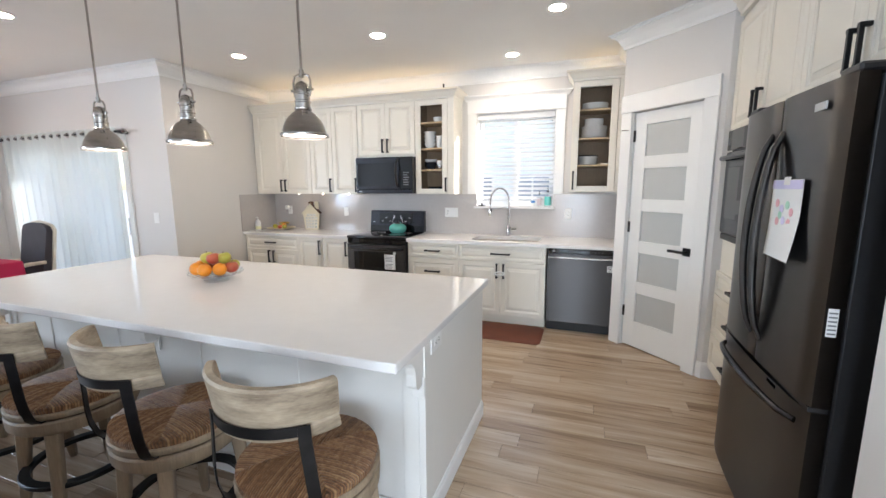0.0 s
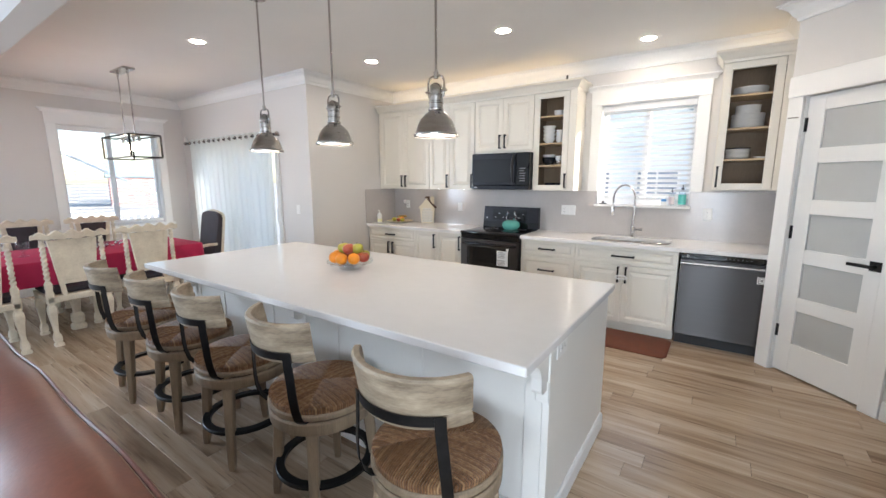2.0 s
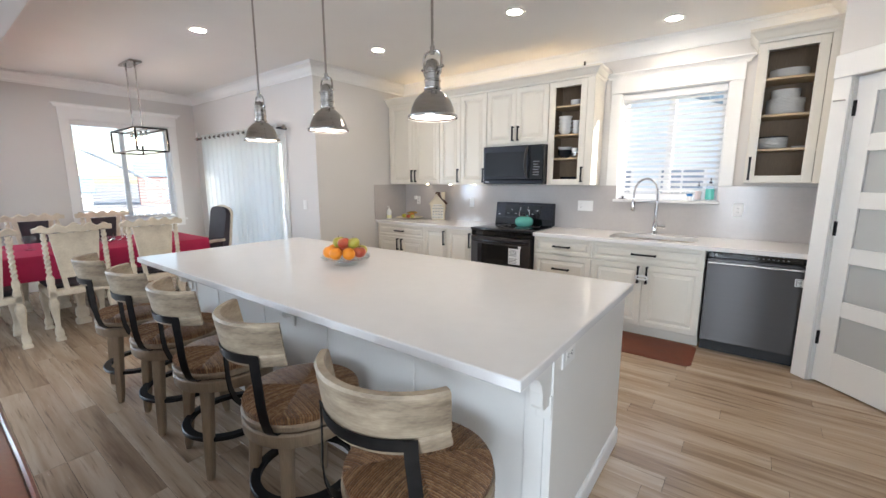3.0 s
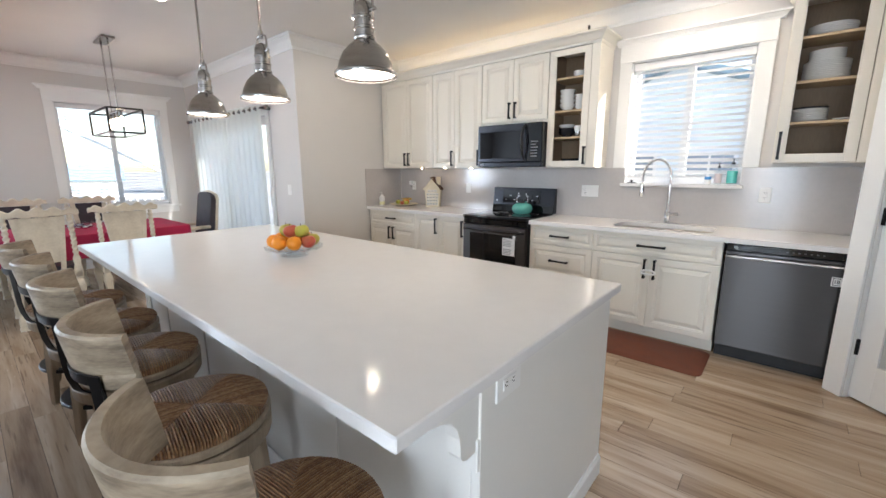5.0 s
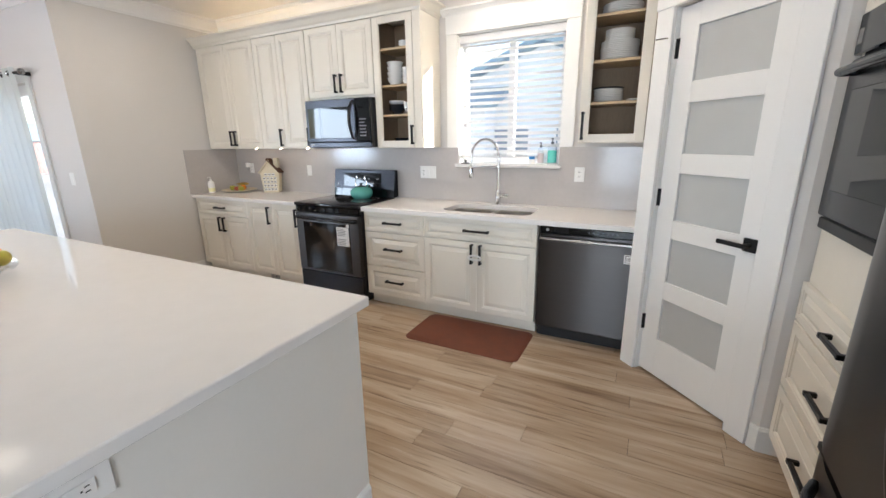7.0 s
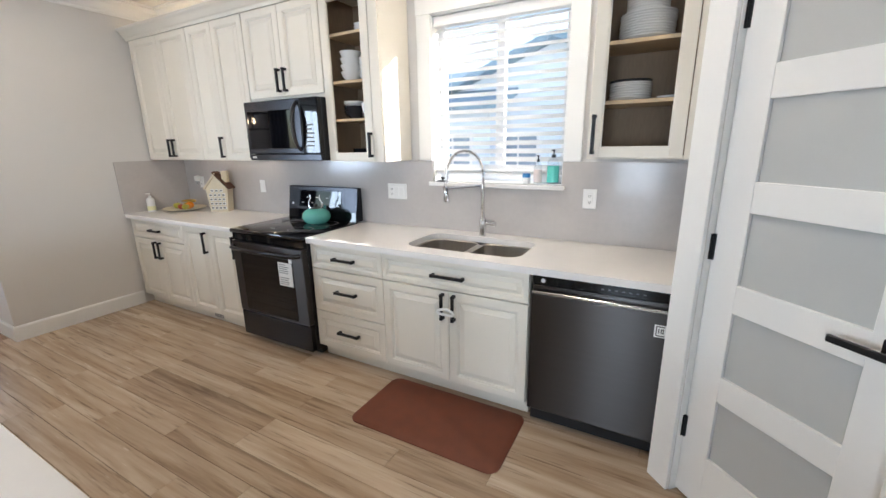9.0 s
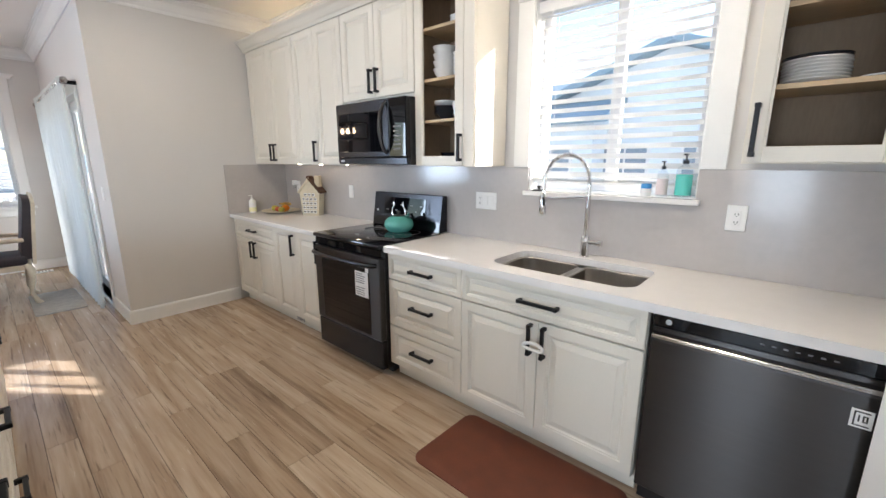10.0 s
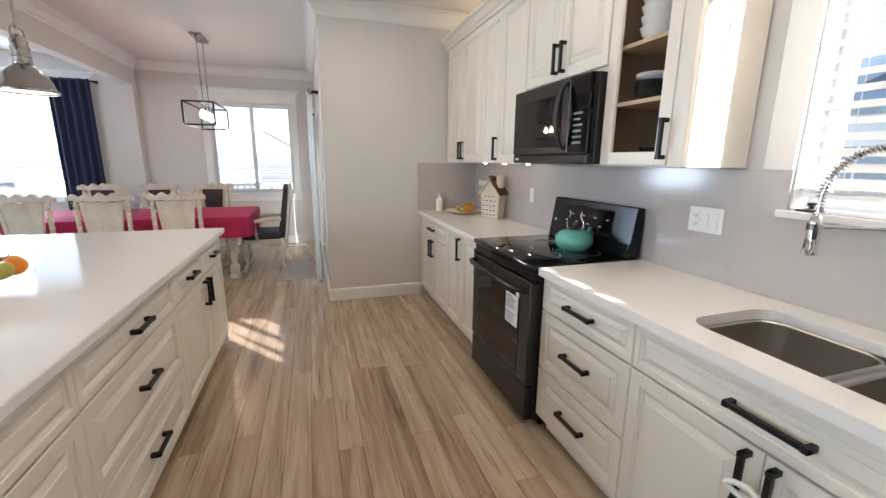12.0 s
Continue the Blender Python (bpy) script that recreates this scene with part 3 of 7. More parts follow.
# unseen window, added to house the fill lamp on the south wall
window_unit("window_4", pose(0, -8.2, 0, 0, 0, 180), (-5.7, -3.9, 0.65, 2.45), "wide white vinyl window in the living room", None, 0.05, 0)
window_unit("window_5", pose(0, -8.2, 0, 0, 0, 180), (-2.85, -1.85, 0.10, 2.35), "narrow tall white window in the living room", None, 0.05, 0)

# sliding glass door
d2 = thing("door_2", pose(0, YS, 0), "white vinyl sliding glass door to the deck", "door", kind="structure")
for k, (a, b) in enumerate(((SD[0], -3.36), (-3.42, SD[1]))):
    y = 0.03 + 0.04 * k
    bm = bmesh.new()
    for q in ((a, 0.02, b, 0.12), (a, 1.96, b, 2.06), (a, 0.12, a + 0.07, 1.96), (b - 0.07, 0.12, b, 1.96)):
        bx(bm, q[0], y, q[1], q[2], y + 0.035, q[3], 0.004)
    leaf = part("door_leaf", bm, M_VINYL, d2)
    p = part("pane", box(a + 0.07, y + 0.015, 0.12, b - 0.07, y + 0.019, 1.96), M_GLASS, leaf)
    p.visible_shadow = False
bm = bmesh.new()
bx(bm, -2.42, 0.0, 0.95, -2.40, 0.03, 1.15, 0.004)
part("handle", bm, M_VINYL, d2)
for a in ((SD[0] - 0.08, SD[0]), (SD[1], SD[1] + 0.08)):
    part("side_casing", box(a[0], -0.018, 0, a[1], 0, 2.06, 0.003), M_TRIM, d2)
part("head_casing", box(SD[0] - 0.08, -0.018, 2.06, SD[1] + 0.08, 0, 2.15, 0.003), M_TRIM, d2)
part("threshold", box(SD[0], -0.02, 0.0, SD[1], 0.12, 0.02, 0.003), M_VINYL, d2)

# pantry door with five frosted panes
d1 = thing("door_1", PANTRY, "white pantry door with five frosted glass panes", "door", kind="structure")
s0, s1, dz = DOOR_S[0] + 0.004, DOOR_S[1] - 0.004, DOOR_S[3] - 0.006
RAIL = [0.246, 0.108, 0.108, 0.108, 0.108, 0.108]
ph = (dz - 0.012 - sum(RAIL)) / 5
bm = bmesh.new()
bx(bm, s0, 0.03, 0.012, s0 + 0.118, 0.066, dz, 0.002)
bx(bm, s1 - 0.118, 0.03, 0.012, s1, 0.066, dz, 0.002)
z = 0.012
panes = []
for i, r in enumerate(RAIL):
    bx(bm, s0 + 0.116, 0.0305, z, s1 - 0.116, 0.0655, z + r, 0.002)
    z += r
    if i < 5:
        panes.append((z, z + ph))
        z += ph
part("door_leaf", bm, M_TRIM, d1)
for za, zb in panes:
    part("frosted_pane", box(s0 + 0.114, 0.044, za - 0.003, s1 - 0.114, 0.052, zb + 0.003), M_FROST, d1, "frosted glass pane")
for zz in (0.335, 1.128, 1.93):
    bm = bmesh.new()
    tube(bm, [(s0 - 0.005, 0.022, zz - 0.05), (s0 - 0.005, 0.022, zz + 0.05)], 0.008, 8)
    bx(bm, s0 - 0.004, 0.024, zz - 0.05, s0 + 0.012, 0.031, zz + 0.05)
    part("hinge", bm, M_BLACK, d1, "black metal hinge")
bm = bmesh.new()
tube(bm, [(s0 - 0.005, 0.02, 1.985), (s0 - 0.03, -0.03, 1.985), (s0 - 0.075, -0.05, 1.985)], 0.004, 6)
part("hinge_stop", bm, M_NICKEL, d1)
bm = bmesh.new()
bx(bm, s1 - 0.088, 0.020, 0.935, s1 - 0.024, 0.031, 1.0, 0.002)
tube(bm, [(s1 - 0.056, 0.022, 0.968), (s1 - 0.056, -0.028, 0.968)], 0.011, 10)
bx(bm, s1 - 0.185, -0.034, 0.957, s1 - 0.044, -0.020, 0.979, 0.003)
part("door_handle", bm, M_BLACK, d1, "black lever handle on a square plate")
casing(d1, DOOR_S[0], DOOR_S[1], 0.0, DOOR_S[3], 0.11, 0.15, False)
bm = bmesh.new()
bx(bm, DOOR_S[0] - 0.001, 0.001, 0, DOOR_S[0] + 0.003, 0.099, 2.134)
bx(bm, DOOR_S[1] - 0.003, 0.001, 0, DOOR_S[1] + 0.001, 0.099, 2.134)
bx(bm, DOOR_S[0] + 0.003, 0.067, 0, DOOR_S[0] + 0.02, 0.098, 2.13)
bx(bm, DOOR_S[1] - 0.02, 0.067, 0, DOOR_S[1] - 0.003, 0.098, 2.13)
part("jamb", bm, M_TRIM, d1)
structure("wall_pantry_inside", box(0.0, 0.35, 0, LEN, 0.37, 2.2), M_WALL, at=PANTRY)


# ---- cabinets ----
def pull(parent, x, z, length, upright, y=0.0, name="handle"):
    """A square black bar pull on two feet."""
    bm = bmesh.new()
    h = length / 2
    if upright:
        bx(bm, x - 0.008, y - 0.038, z - h, x + 0.008, y - 0.022, z + h, 0.002)
        for s in (-1, 1):
            c = z + s * (h - 0.0085)
            bx(bm, x - 0.0095, y - 0.0395, c - 0.0085, x + 0.0095, y, c + 0.0085, 0.002)
    else:
        bx(bm, x - h, y - 0.038, z - 0.008, x + h, y - 0.022, z + 0.008, 0.002)
        for s in (-1, 1):
            c = x + s * (h - 0.0085)
            bx(bm, c - 0.0085, y - 0.0395, z - 0.0095, c + 0.0085, y, z + 0.0095, 0.002)
    return part(name, bm, M_BLACK, parent, "black square bar pull")


def cabinet(name, m, w, d, z0, z1, fronts, label, category="cabinet", toe=0.0, mat=None, group="", open_bay=None):
    """A cabinet box whose face lies 2 cm behind its fronts, which lie at y=0 and look towards -y.
    fronts: (kind, x0, x1, z0, z1, pull or None) with pull = (x, z, length, upright)."""
    mat = mat or M_CAB
    c = thing(name, m, label, category, group)
    bm = bmesh.new()
    if open_bay:
        t = 0.018
        bx(bm, 0, 0.021, z0, t, d, z1)
        bx(bm, w - t, 0.021, z0, w, d, z1)
        bx(bm, t, 0.021, z0, w - t, d, z0 + t)
        bx(bm, t, 0.021, z1 - t, w - t, d, z1)
        part("body", bm, mat, c)
        for q in ((t, d - 0.012, z0 + t, w - t, d - 0.002, z1 - t), (t, 0.025, z0 + t, t + 0.004, d - 0.012, z1 - t),
                  (w - t - 0.004, 0.025, z0 + t, w - t, d - 0.012, z1 - t), (t + 0.004, 0.025, z0 + t, w - t - 0.004, d - 0.012, z0 + t + 0.003)):
            part("lining", box(*q), M_WOODIN, c, "brown wood lining")
        for z in open_bay:
            part("shelf", box(t + 0.005, 0.035, z - 0.018, w - t - 0.005, d - 0.013, z, 0.001), M_SHELF, c, "pale maple shelf")
    else:
        bx(bm, 0, 0.021, z0 + toe, w, d, z1)
        if toe:
            bx(bm, 0, 0.075, 0.0, w, d, z0 + toe)
        part("body", bm, mat, c)
    for kind, x0, x1, a, b, hd in fronts:
        bm = bmesh.new()
        g = 0.0015
        if kind == "glass":
            f = 0.058
            for q in ((x0 + g, a + g, x0 + f, b - g), (x1 - f, a + g, x1 - g, b - g), (x0 + f, a + g, x1 - f, a + f), (x0 + f, b - f, x1 - f, b - g)):
                bx(bm, q[0], 0.0, q[1], q[2], 0.02, q[3], 0.002)
            o = part("door_frame", bm, mat, c)
            for q in ((x0 + f, a + f, x0 + f + 0.008, b - f), (x1 - f - 0.008, a + f, x1 - f, b - f)):
                part("bead", box(q[0], 0.004, q[1], q[2], 0.018, q[3]), mat, o)
        else:
            small = min(x1 - x0, b - a) < 0.24
            stepped(bm, x0 + g, a + g, x1 - g, b - g, RAISED_S if small else RAISED)
            o = part("drawer_front" if kind == "drawer" else "cabinet_door", bm, mat, c)
        if hd:
            pull(o, *hd)
    return c


YF = -0.625                                # base cabinet fronts
ZB, ZT = 0.105, 0.872
# west run
W0 = XL + 0.014
cabinet("base_cabinet", pose(W0, YF, 0), 0.866, 0.61, 0, 0.877,
        [("drawer", 0.02, 0.866, 0.70, ZT, (0.44, 0.785, 0.16, False)), ("door", 0.02, 0.443, ZB, 0.695, (0.405, 0.60, 0.16, True)),
         ("door", 0.443, 0.866, ZB, 0.695, (0.481, 0.60, 0.16, True))], "antique white base cabinet with one drawer over two doors", toe=0.1)
cabinet("base_cabinet", pose(W0 + 0.866, YF, 0), -0.012 - W0 - 0.866, 0.61, 0, 0.877,
        [("door", 0.0, 0.375, ZB, ZT, (0.335, 0.75, 0.18, True)), ("door", 0.375, 0.755, ZB, ZT, (0.722, 0.75, 0.18, True))],
        "antique white base cabinet with two tall doors beside the range", toe=0.1)
cabinet("drawer_cabinet", pose(0.775, YF, 0), 0.612, 0.61, 0, 0.877,
        [("drawer", 0.0, 0.612, 0.70, ZT, (0.306, 0.785, 0.18, False)), ("drawer", 0.0, 0.612, 0.385, 0.695, (0.306, 0.55, 0.18, False)),
         ("drawer", 0.0, 0.612, ZB, 0.38, (0.306, 0.25, 0.18, False))], "antique white cabinet with three drawers", toe=0.1)
sinkcab = cabinet("sink_cabinet", pose(1.387, YF, 0), 0.945, 0.61, 0, 0.70,
        [("drawer", 0.0, 0.945, 0.70, ZT, (0.47, 0.785, 0.21, False)), ("door", 0.0, 0.4725, ZB, 0.695, (0.436, 0.60, 0.16, True)),
         ("door", 0.4725, 0.945, ZB, 0.695, (0.509, 0.60, 0.16, True))], "antique white sink cabinet with two doors under a false front", toe=0.1)
part("filler_panel", box(0.0, 0.021, 0.70, 0.945, 0.04, 0.877), M_CAB, sinkcab)
bm = bmesh.new()
tube(bm, [(1.387 + 0.4725 + 0.052 * math.cos(a), YF - 0.034 - 0.012 * abs(math.cos(a)), 0.578 + 0.017 * math.sin(a)) for a in [2 * math.pi * i / 20 for i in range(20)]], 0.0085, 8, True)
lock = tagged(part("child_lock", bm, M_PLATE, None, smooth=True), "white plastic child lock looped round two door pulls", "child lock")

# wall cabinets; fronts at y=-0.35
YU, UB, UT = -0.355, 1.412, 2.50
cabinet("wall_cabinet", pose(W0, YU, 0), 0.92, 0.34, UB, UT,
        [("door", 0.045, 0.48, UB + 0.004, UT - 0.02, (0.447, UB + 0.11, 0.16, True)), ("door", 0.48, 0.918, UB + 0.004, UT - 0.02, (0.513, UB + 0.11, 0.16, True))],
        "antique white two-door wall cabinet")
cabinet("wall_cabinet", pose(W0 + 0.92, YU, 0), -0.005 - W0 - 0.92, 0.34, UB, UT,
        [("door", 0.002, 0.335, UB + 0.004, UT - 0.02, (0.302, UB + 0.11, 0.17, True)), ("door", 0.335, 0.708, UB + 0.004, UT - 0.02, (0.68, UB + 0.11, 0.17, True))],
        "antique white wall cabinet with two narrow doors beside the microwave")
cabinet("wall_cabinet", pose(-0.004, YU, 0), 0.772, 0.34, 1.852, UT,
        [("door", 0.003, 0.386, 1.875, UT - 0.02, (0.352, 1.985, 0.16, True)), ("door", 0.386, 0.769, 1.875, UT - 0.02, (0.42, 1.985, 0.16, True))],
        "antique white two-door wall cabinet above the microwave")
GSH = (1.70, 1.945, 2.24)
cabinet("display_cabinet", pose(0.769, YU, 0), 0.476, 0.34, UB, UT,
        [("glass", 0.003, 0.40, UB + 0.004, UT - 0.02, (0.386, UB + 0.11, 0.16, True))],
        "antique white wall cabinet with an open door frame and dishes inside", open_bay=GSH)
part("stile", box(1.171, YU, UB, 1.245, YU + 0.021, UT, 0.002), M_CAB, None)
bpy.data.objects["stile"].parent = bpy.data.objects["display_cabinet"]
bpy.data.objects["stile"].matrix_parent_inverse = Matrix.Translation((-0.769, -YU, 0))
UB2, UT2 = 1.435, 2.555
GSH2 = (1.715, 1.985, 2.27)
cabinet("display_cabinet", pose(2.522, YU, 0), XR - 2.522 - 0.003, 0.34, UB2, UT2,
        [("glass", 0.003, 0.43, UB2 + 0.004, UT2 - 0.02, (0.030, UB2 + 0.12, 0.19, True))],
        "antique white wall cabinet with an open door frame and stacked plates", open_bay=GSH2)
part("stile", box(0.433, 0.0, UB2, XR - 2.525, 0.0205, UT2, 0.002), M_CAB, bpy.data.objects["display_cabinet.001"])
CCROWN = [(-0.02, 0.0), (0.006, 0.0), (0.010, 0.022), (0.020, 0.030), (0.045, 0.065), (0.062, 0.078), (0.066, 0.082), (0.066, 0.098), (-0.02, 0.098)]
for path, zt in (([(W0, YU), (1.245, YU), (1.245, -0.014)], UT), ([(2.522, -0.014), (2.522, YU), (XR - 0.003, YU)], UT2)):
    bm = bmesh.new()
    moulding(bm, path, [(o, zt - 0.018 + z) for o, z in CCROWN])
    structure("cabinet_crown_trim", bm, M_CAB, "antique white crown moulding along the wall cabinets")
for a, b, zt in ((W0, 1.245, UT), (2.522, XR - 0.003, UT2)):
    structure("cabinet_top_trim", box(a, YU + 0.021, zt + 0.001, b, -0.015, zt + 0.012), M_CAB)

# counter with undermount sink
def counter_slab(name, x0, x1, label):
    return tagged(part(name, box(x0, -0.655, 0.877, x1, -0.014, 0.915, 0.004), M_QUARTZ), label, "countertop")


counter_slab("countertop", W0, -0.008, "white quartz countertop with fruit and a soap bottle on it")
SX = [(1.50, 1.862), (1.872, 2.235)]
SYF, SYB = -0.535, -0.135
bm = bmesh.new()


def rounded_loop(bm, x0, x1, y0, y1, r, z, n=6):
    out = []
    for cx, cy, a in ((x1 - r, y1 - r, 0), (x0 + r, y1 - r, 90), (x0 + r, y0 + r, 180), (x1 - r, y0 + r, 270)):
        for i in range(n + 1):
            t = radians(a + 90 * i / n)
            out.append(bm.verts.new((cx + r * math.cos(t), cy + r * math.sin(t), z)))
    return out


def slab_with_hole(bm, x0, x1, y0, y1, z0, z1, hx0, hx1, hy0, hy1, r):
    """A slab with a rounded hole: the hole's loop is joined to a loop on the outer edge."""
    n = 6
    loops = []
    for z in (z0, z1):
        inner = rounded_loop(bm, hx0, hx1, hy0, hy1, r, z, n)
        outer = []
        for k, v in enumerate(inner):
            q, i = divmod(k, n + 1)
            f = i / n
            cx, cy = [(x1, y1), (x0, y1), (x0, y0), (x1, y0)][q]
            ex = [(x1, hy1 - r), (hx0 + r, y1), (x0, hy0 + r), (hx1 - r, y0)][q]
            ey = [(hx1 - r, y1), (x0, hy1 - r), (hx0 + r, y0), (x1, hy0 + r)][q]
            a, b = Vector(ex), Vector(ey)
            c = Vector((cx, cy))
            p = a.lerp(c, f * 2) if f <= 0.5 else c.lerp(b, f * 2 - 1)
            outer.append(bm.verts.new((p.x, p.y, z)))
        loops.append((inner, outer))
    skin(bm, loops[0][0], loops[0][1])
    skin(bm, loops[1][0], loops[1][1])
    skin(bm, loops[0][0], loops[1][0])
    skin(bm, loops[0][1], loops[1][1])


slab_with_hole(bm, 0.771, XR - 0.014, -0.655, -0.014, 0.877, 0.915, SX[0][0] - 0.004, SX[1][1] + 0.004, SYF, SYB, 0.085)
tagged(part("countertop", bm, M_QUARTZ), "white quartz countertop with a double sink set under it", "countertop")
sink = thing("kitchen_sink", pose(0, 0, 0), "double-bowl stainless steel sink set under the counter", "sink")
for a, b in SX:
    bm = bmesh.new()
    loops = [rounded_loop(bm, a - d, b + d, SYF - d, SYB + d, 0.085 + d, z) for d, z in ((0.0, 0.8755), (-0.006, 0.87), (-0.012, 0.74), (-0.035, 0.705), (-0.10, 0.70))]
    for p, q in zip(loops, loops[1:]):
        skin(bm, p, q)
    bm.faces.new(loops[-1])
    bowl = part("bowl", bm, M_SINK, sink, smooth=True)
    part("drain", turned([(0.042, 0.7005), (0.042, 0.704), (0.03, 0.706), (0.012, 0.702)], 20, ((a + b) / 2, -0.30, 0)), M_CHROME, bowl, smooth=True)
bm = bmesh.new()
bx(bm, SX[0][1] - 0.02, SYF + 0.05, 0.70, SX[1][0] + 0.02, SYB - 0.05, 0.8735, 0.004)
part("divider", bm, M_SINK, sink)
bm = bmesh.new()
slab_with_hole(bm, SX[0][0] - 0.04, SX[1][1] + 0.04, SYF - 0.03, SYB + 0.03, 0.872, 0.8765, SX[0][0] - 0.001, SX[1][1] + 0.001, SYF - 0.001, SYB + 0.001, 0.085)
part("rim", bm, M_SINK, sink)

# ---- island ----
IX0, IX1, IY0, IY1 = -0.925, 2.135, -3.69, -2.355
IF, IB = -3.36, -2.385
panel = thing("kitchen_island", pose(0, 0, 0), "long kitchen island with white quartz top and pale painted panels", "kitchen island")
part("countertop", box(IX0, IY0, 0.877, IX1, IY1, 0.915, 0.004), M_QUARTZ, panel, "white quartz top with an overhang")
part("end_panel", box(2.078, IF - 0.012, 0.0, 2.108, IB - 0.012, 0.877, 0.002), M_ISLE, panel)
part("end_panel", box(-0.895, IF - 0.012, 0.0, -0.865, IB - 0.012, 0.877, 0.002), M_ISLE, panel)
part("corner_stile", box(2.0, IF - 0.010, 0.0, 2.0765, IF, 0.877, 0.002), M_ISLE, panel)
part("corner_stile", box(-0.8635, IF - 0.010, 0.0, -0.80, IF, 0.877, 0.002), M_ISLE, panel)
seams = [-0.838, -0.442, 0.186, 0.826, 1.449, 2.05]
for a, b in zip(seams, seams[1:]):
    part("back_panel", box(a + 0.0015, IF, 0.0, b - 0.0015, IF + 0.02, 0.877, 0.001), M_ISLE, panel)
for s in seams[1:-1]:
    part("batten", box(s - 0.008, IF - 0.007, 0.12, s + 0.008, IF - 0.0005, 0.877, 0.002), M_ISLE, panel)
bm = bmesh.new()
moulding(bm, [(2.108, IB - 0.02), (2.108, IF - 0.012), (-0.895, IF - 0.012), (-0.895, IB - 0.02)][::-1], [(-0.003, 0.001), (0.014, 0.001), (0.014, 0.085), (0.006, 0.10), (-0.003, 0.10)])
part("skirting", bm, M_TRIM, panel)


def corbel(bm, x):
    """A bracket of S-shaped outline under the overhang."""
    w = 0.022
    pts = [(0.0, 0.0), (-0.19, 0.0), (-0.19, -0.022), (-0.178, -0.034), (-0.145, -0.040), (-0.112, -0.056), (-0.088, -0.085), (-0.077, -0.12), (-0.074, -0.17), (-0.066, -0.184), (-0.05, -0.19), (0.0, -0.19)]
    rows = [[bm.verts.new((x + s, IF - 0.012 + y, 0.8765 + z)) for y, z in pts] for s in (-w, w)]
    skin(bm, rows[0], rows[1])
    bm.faces.new(rows[0])
    bm.faces.new(rows[1][::-1])
    bx(bm, x - w - 0.006, IF - 0.024, 0.625, x + w + 0.006, IF - 0.011, 0.72, 0.003)


for x in (2.079, 0.52, -0.866):
    bm = bmesh.new()
    corbel(bm, x)
    part("corbel", bm, M_ISLE, panel)
ICAB = "antique white island cabinet "
# looking from the kitchen the island's own x runs towards -x
cabinet("island_cabinet", pose(2.077, IB, 0, 0, 0, 180), 0.932, 0.94, 0, 0.877,
        [("drawer", 0.0, 0.932, 0.70, ZT, (0.466, 0.785, 0.155, False)),
         ("door", 0.0, 0.466, ZB, 0.695, (0.43, 0.60, 0.16, True)), ("door", 0.466, 0.932, ZB, 0.695, (0.505, 0.60, 0.16, True))], ICAB + "with one wide drawer over two doors", toe=0.1)
cabinet("island_cabinet", pose(1.145, IB, 0, 0, 0, 180), 0.91, 0.94, 0, 0.877,
        [("drawer", 0.0, 0.91, 0.70, ZT, (0.455, 0.785, 0.155, False)), ("drawer", 0.0, 0.91, 0.385, 0.695, (0.455, 0.55, 0.155, False)),
         ("drawer", 0.0, 0.91, ZB, 0.38, (0.455, 0.25, 0.155, False))], ICAB + "with three wide drawers", toe=0.1)
cabinet("island_cabinet", pose(0.235, IB, 0, 0, 0, 180), 1.099, 0.94, 0, 0.877,
        [("drawer", 0.0, 0.57, 0.70, ZT, (0.285, 0.785, 0.15, False)), ("drawer", 0.57, 1.099, 0.70, ZT, (0.83, 0.785, 0.15, False)),
         ("door", 0.0, 0.57, ZB, 0.695, (0.53, 0.60, 0.16, True)), ("door", 0.57, 1.099, ZB, 0.695, (0.61, 0.60, 0.16, True))], ICAB + "with two drawers over two doors", toe=0.1)

# ---- tall cabinets by the fridge ----
TOW = pose(XF, P1.y - 0.004, 0, 0, 0, -90)
cabinet("oven_cabinet", TOW, 1.0, 0.64, 0, 2.66,
        [("drawer", 0.0, 1.0, 0.70, ZT, (0.46, 0.785, 0.18, False)), ("drawer", 0.0, 1.0, 0.385, 0.695, (0.46, 0.55, 0.18, False)),
         ("drawer", 0.0, 1.0, ZB, 0.38, (0.46, 0.25, 0.18, False)),
         ("door", 0.0, 0.50, 1.86, 2.60, (0.465, 1.985, 0.16, True)), ("door", 0.50, 1.0, 1.86, 2.60, (0.535, 1.985, 0.16, True))],
        "tall antique white oven cabinet with drawers below and doors above", toe=0.1)
cabinet("fridge_cabinet", pose(XF, P1.y - 1.006, 0, 0, 0, -90), 1.035, 0.64, 1.885, 2.66,
        [("door", 0.0, 0.47, 1.90, 2.60, (0.435, 2.0, 0.16, True)), ("door", 0.47, 0.94, 1.90, 2.60, (0.505, 2.0, 0.16, True))],
        "antique white two-door cabinet above the refrigerator")
bm = bmesh.new()
moulding(bm, [(XF, P1.y - 0.004), (XF, YT + 0.001)], [(o, 2.64 + z * 1.2) for o, z in CCROWN])
structure("cabinet_crown_trim", bm, M_CAB, "antique white crown moulding along the tall cabinets")
# ---- appliances ----
def bars(bm, x0, z0, x1, z1, n, y, fill=0.8):
    """Lines of unreadable print as thin bars on a face towards -y."""
    h = (z1 - z0) / n
    for i in range(n):
        w = (x1 - x0) * (fill if i % 3 else 1.0) * (0.75 + 0.25 * ((i * 7) % 4) / 3)
        bx(bm, x0, y - 0.0006, z0 + i * h + 0.3 * h, x0 + w, y, z0 + i * h + 0.68 * h)


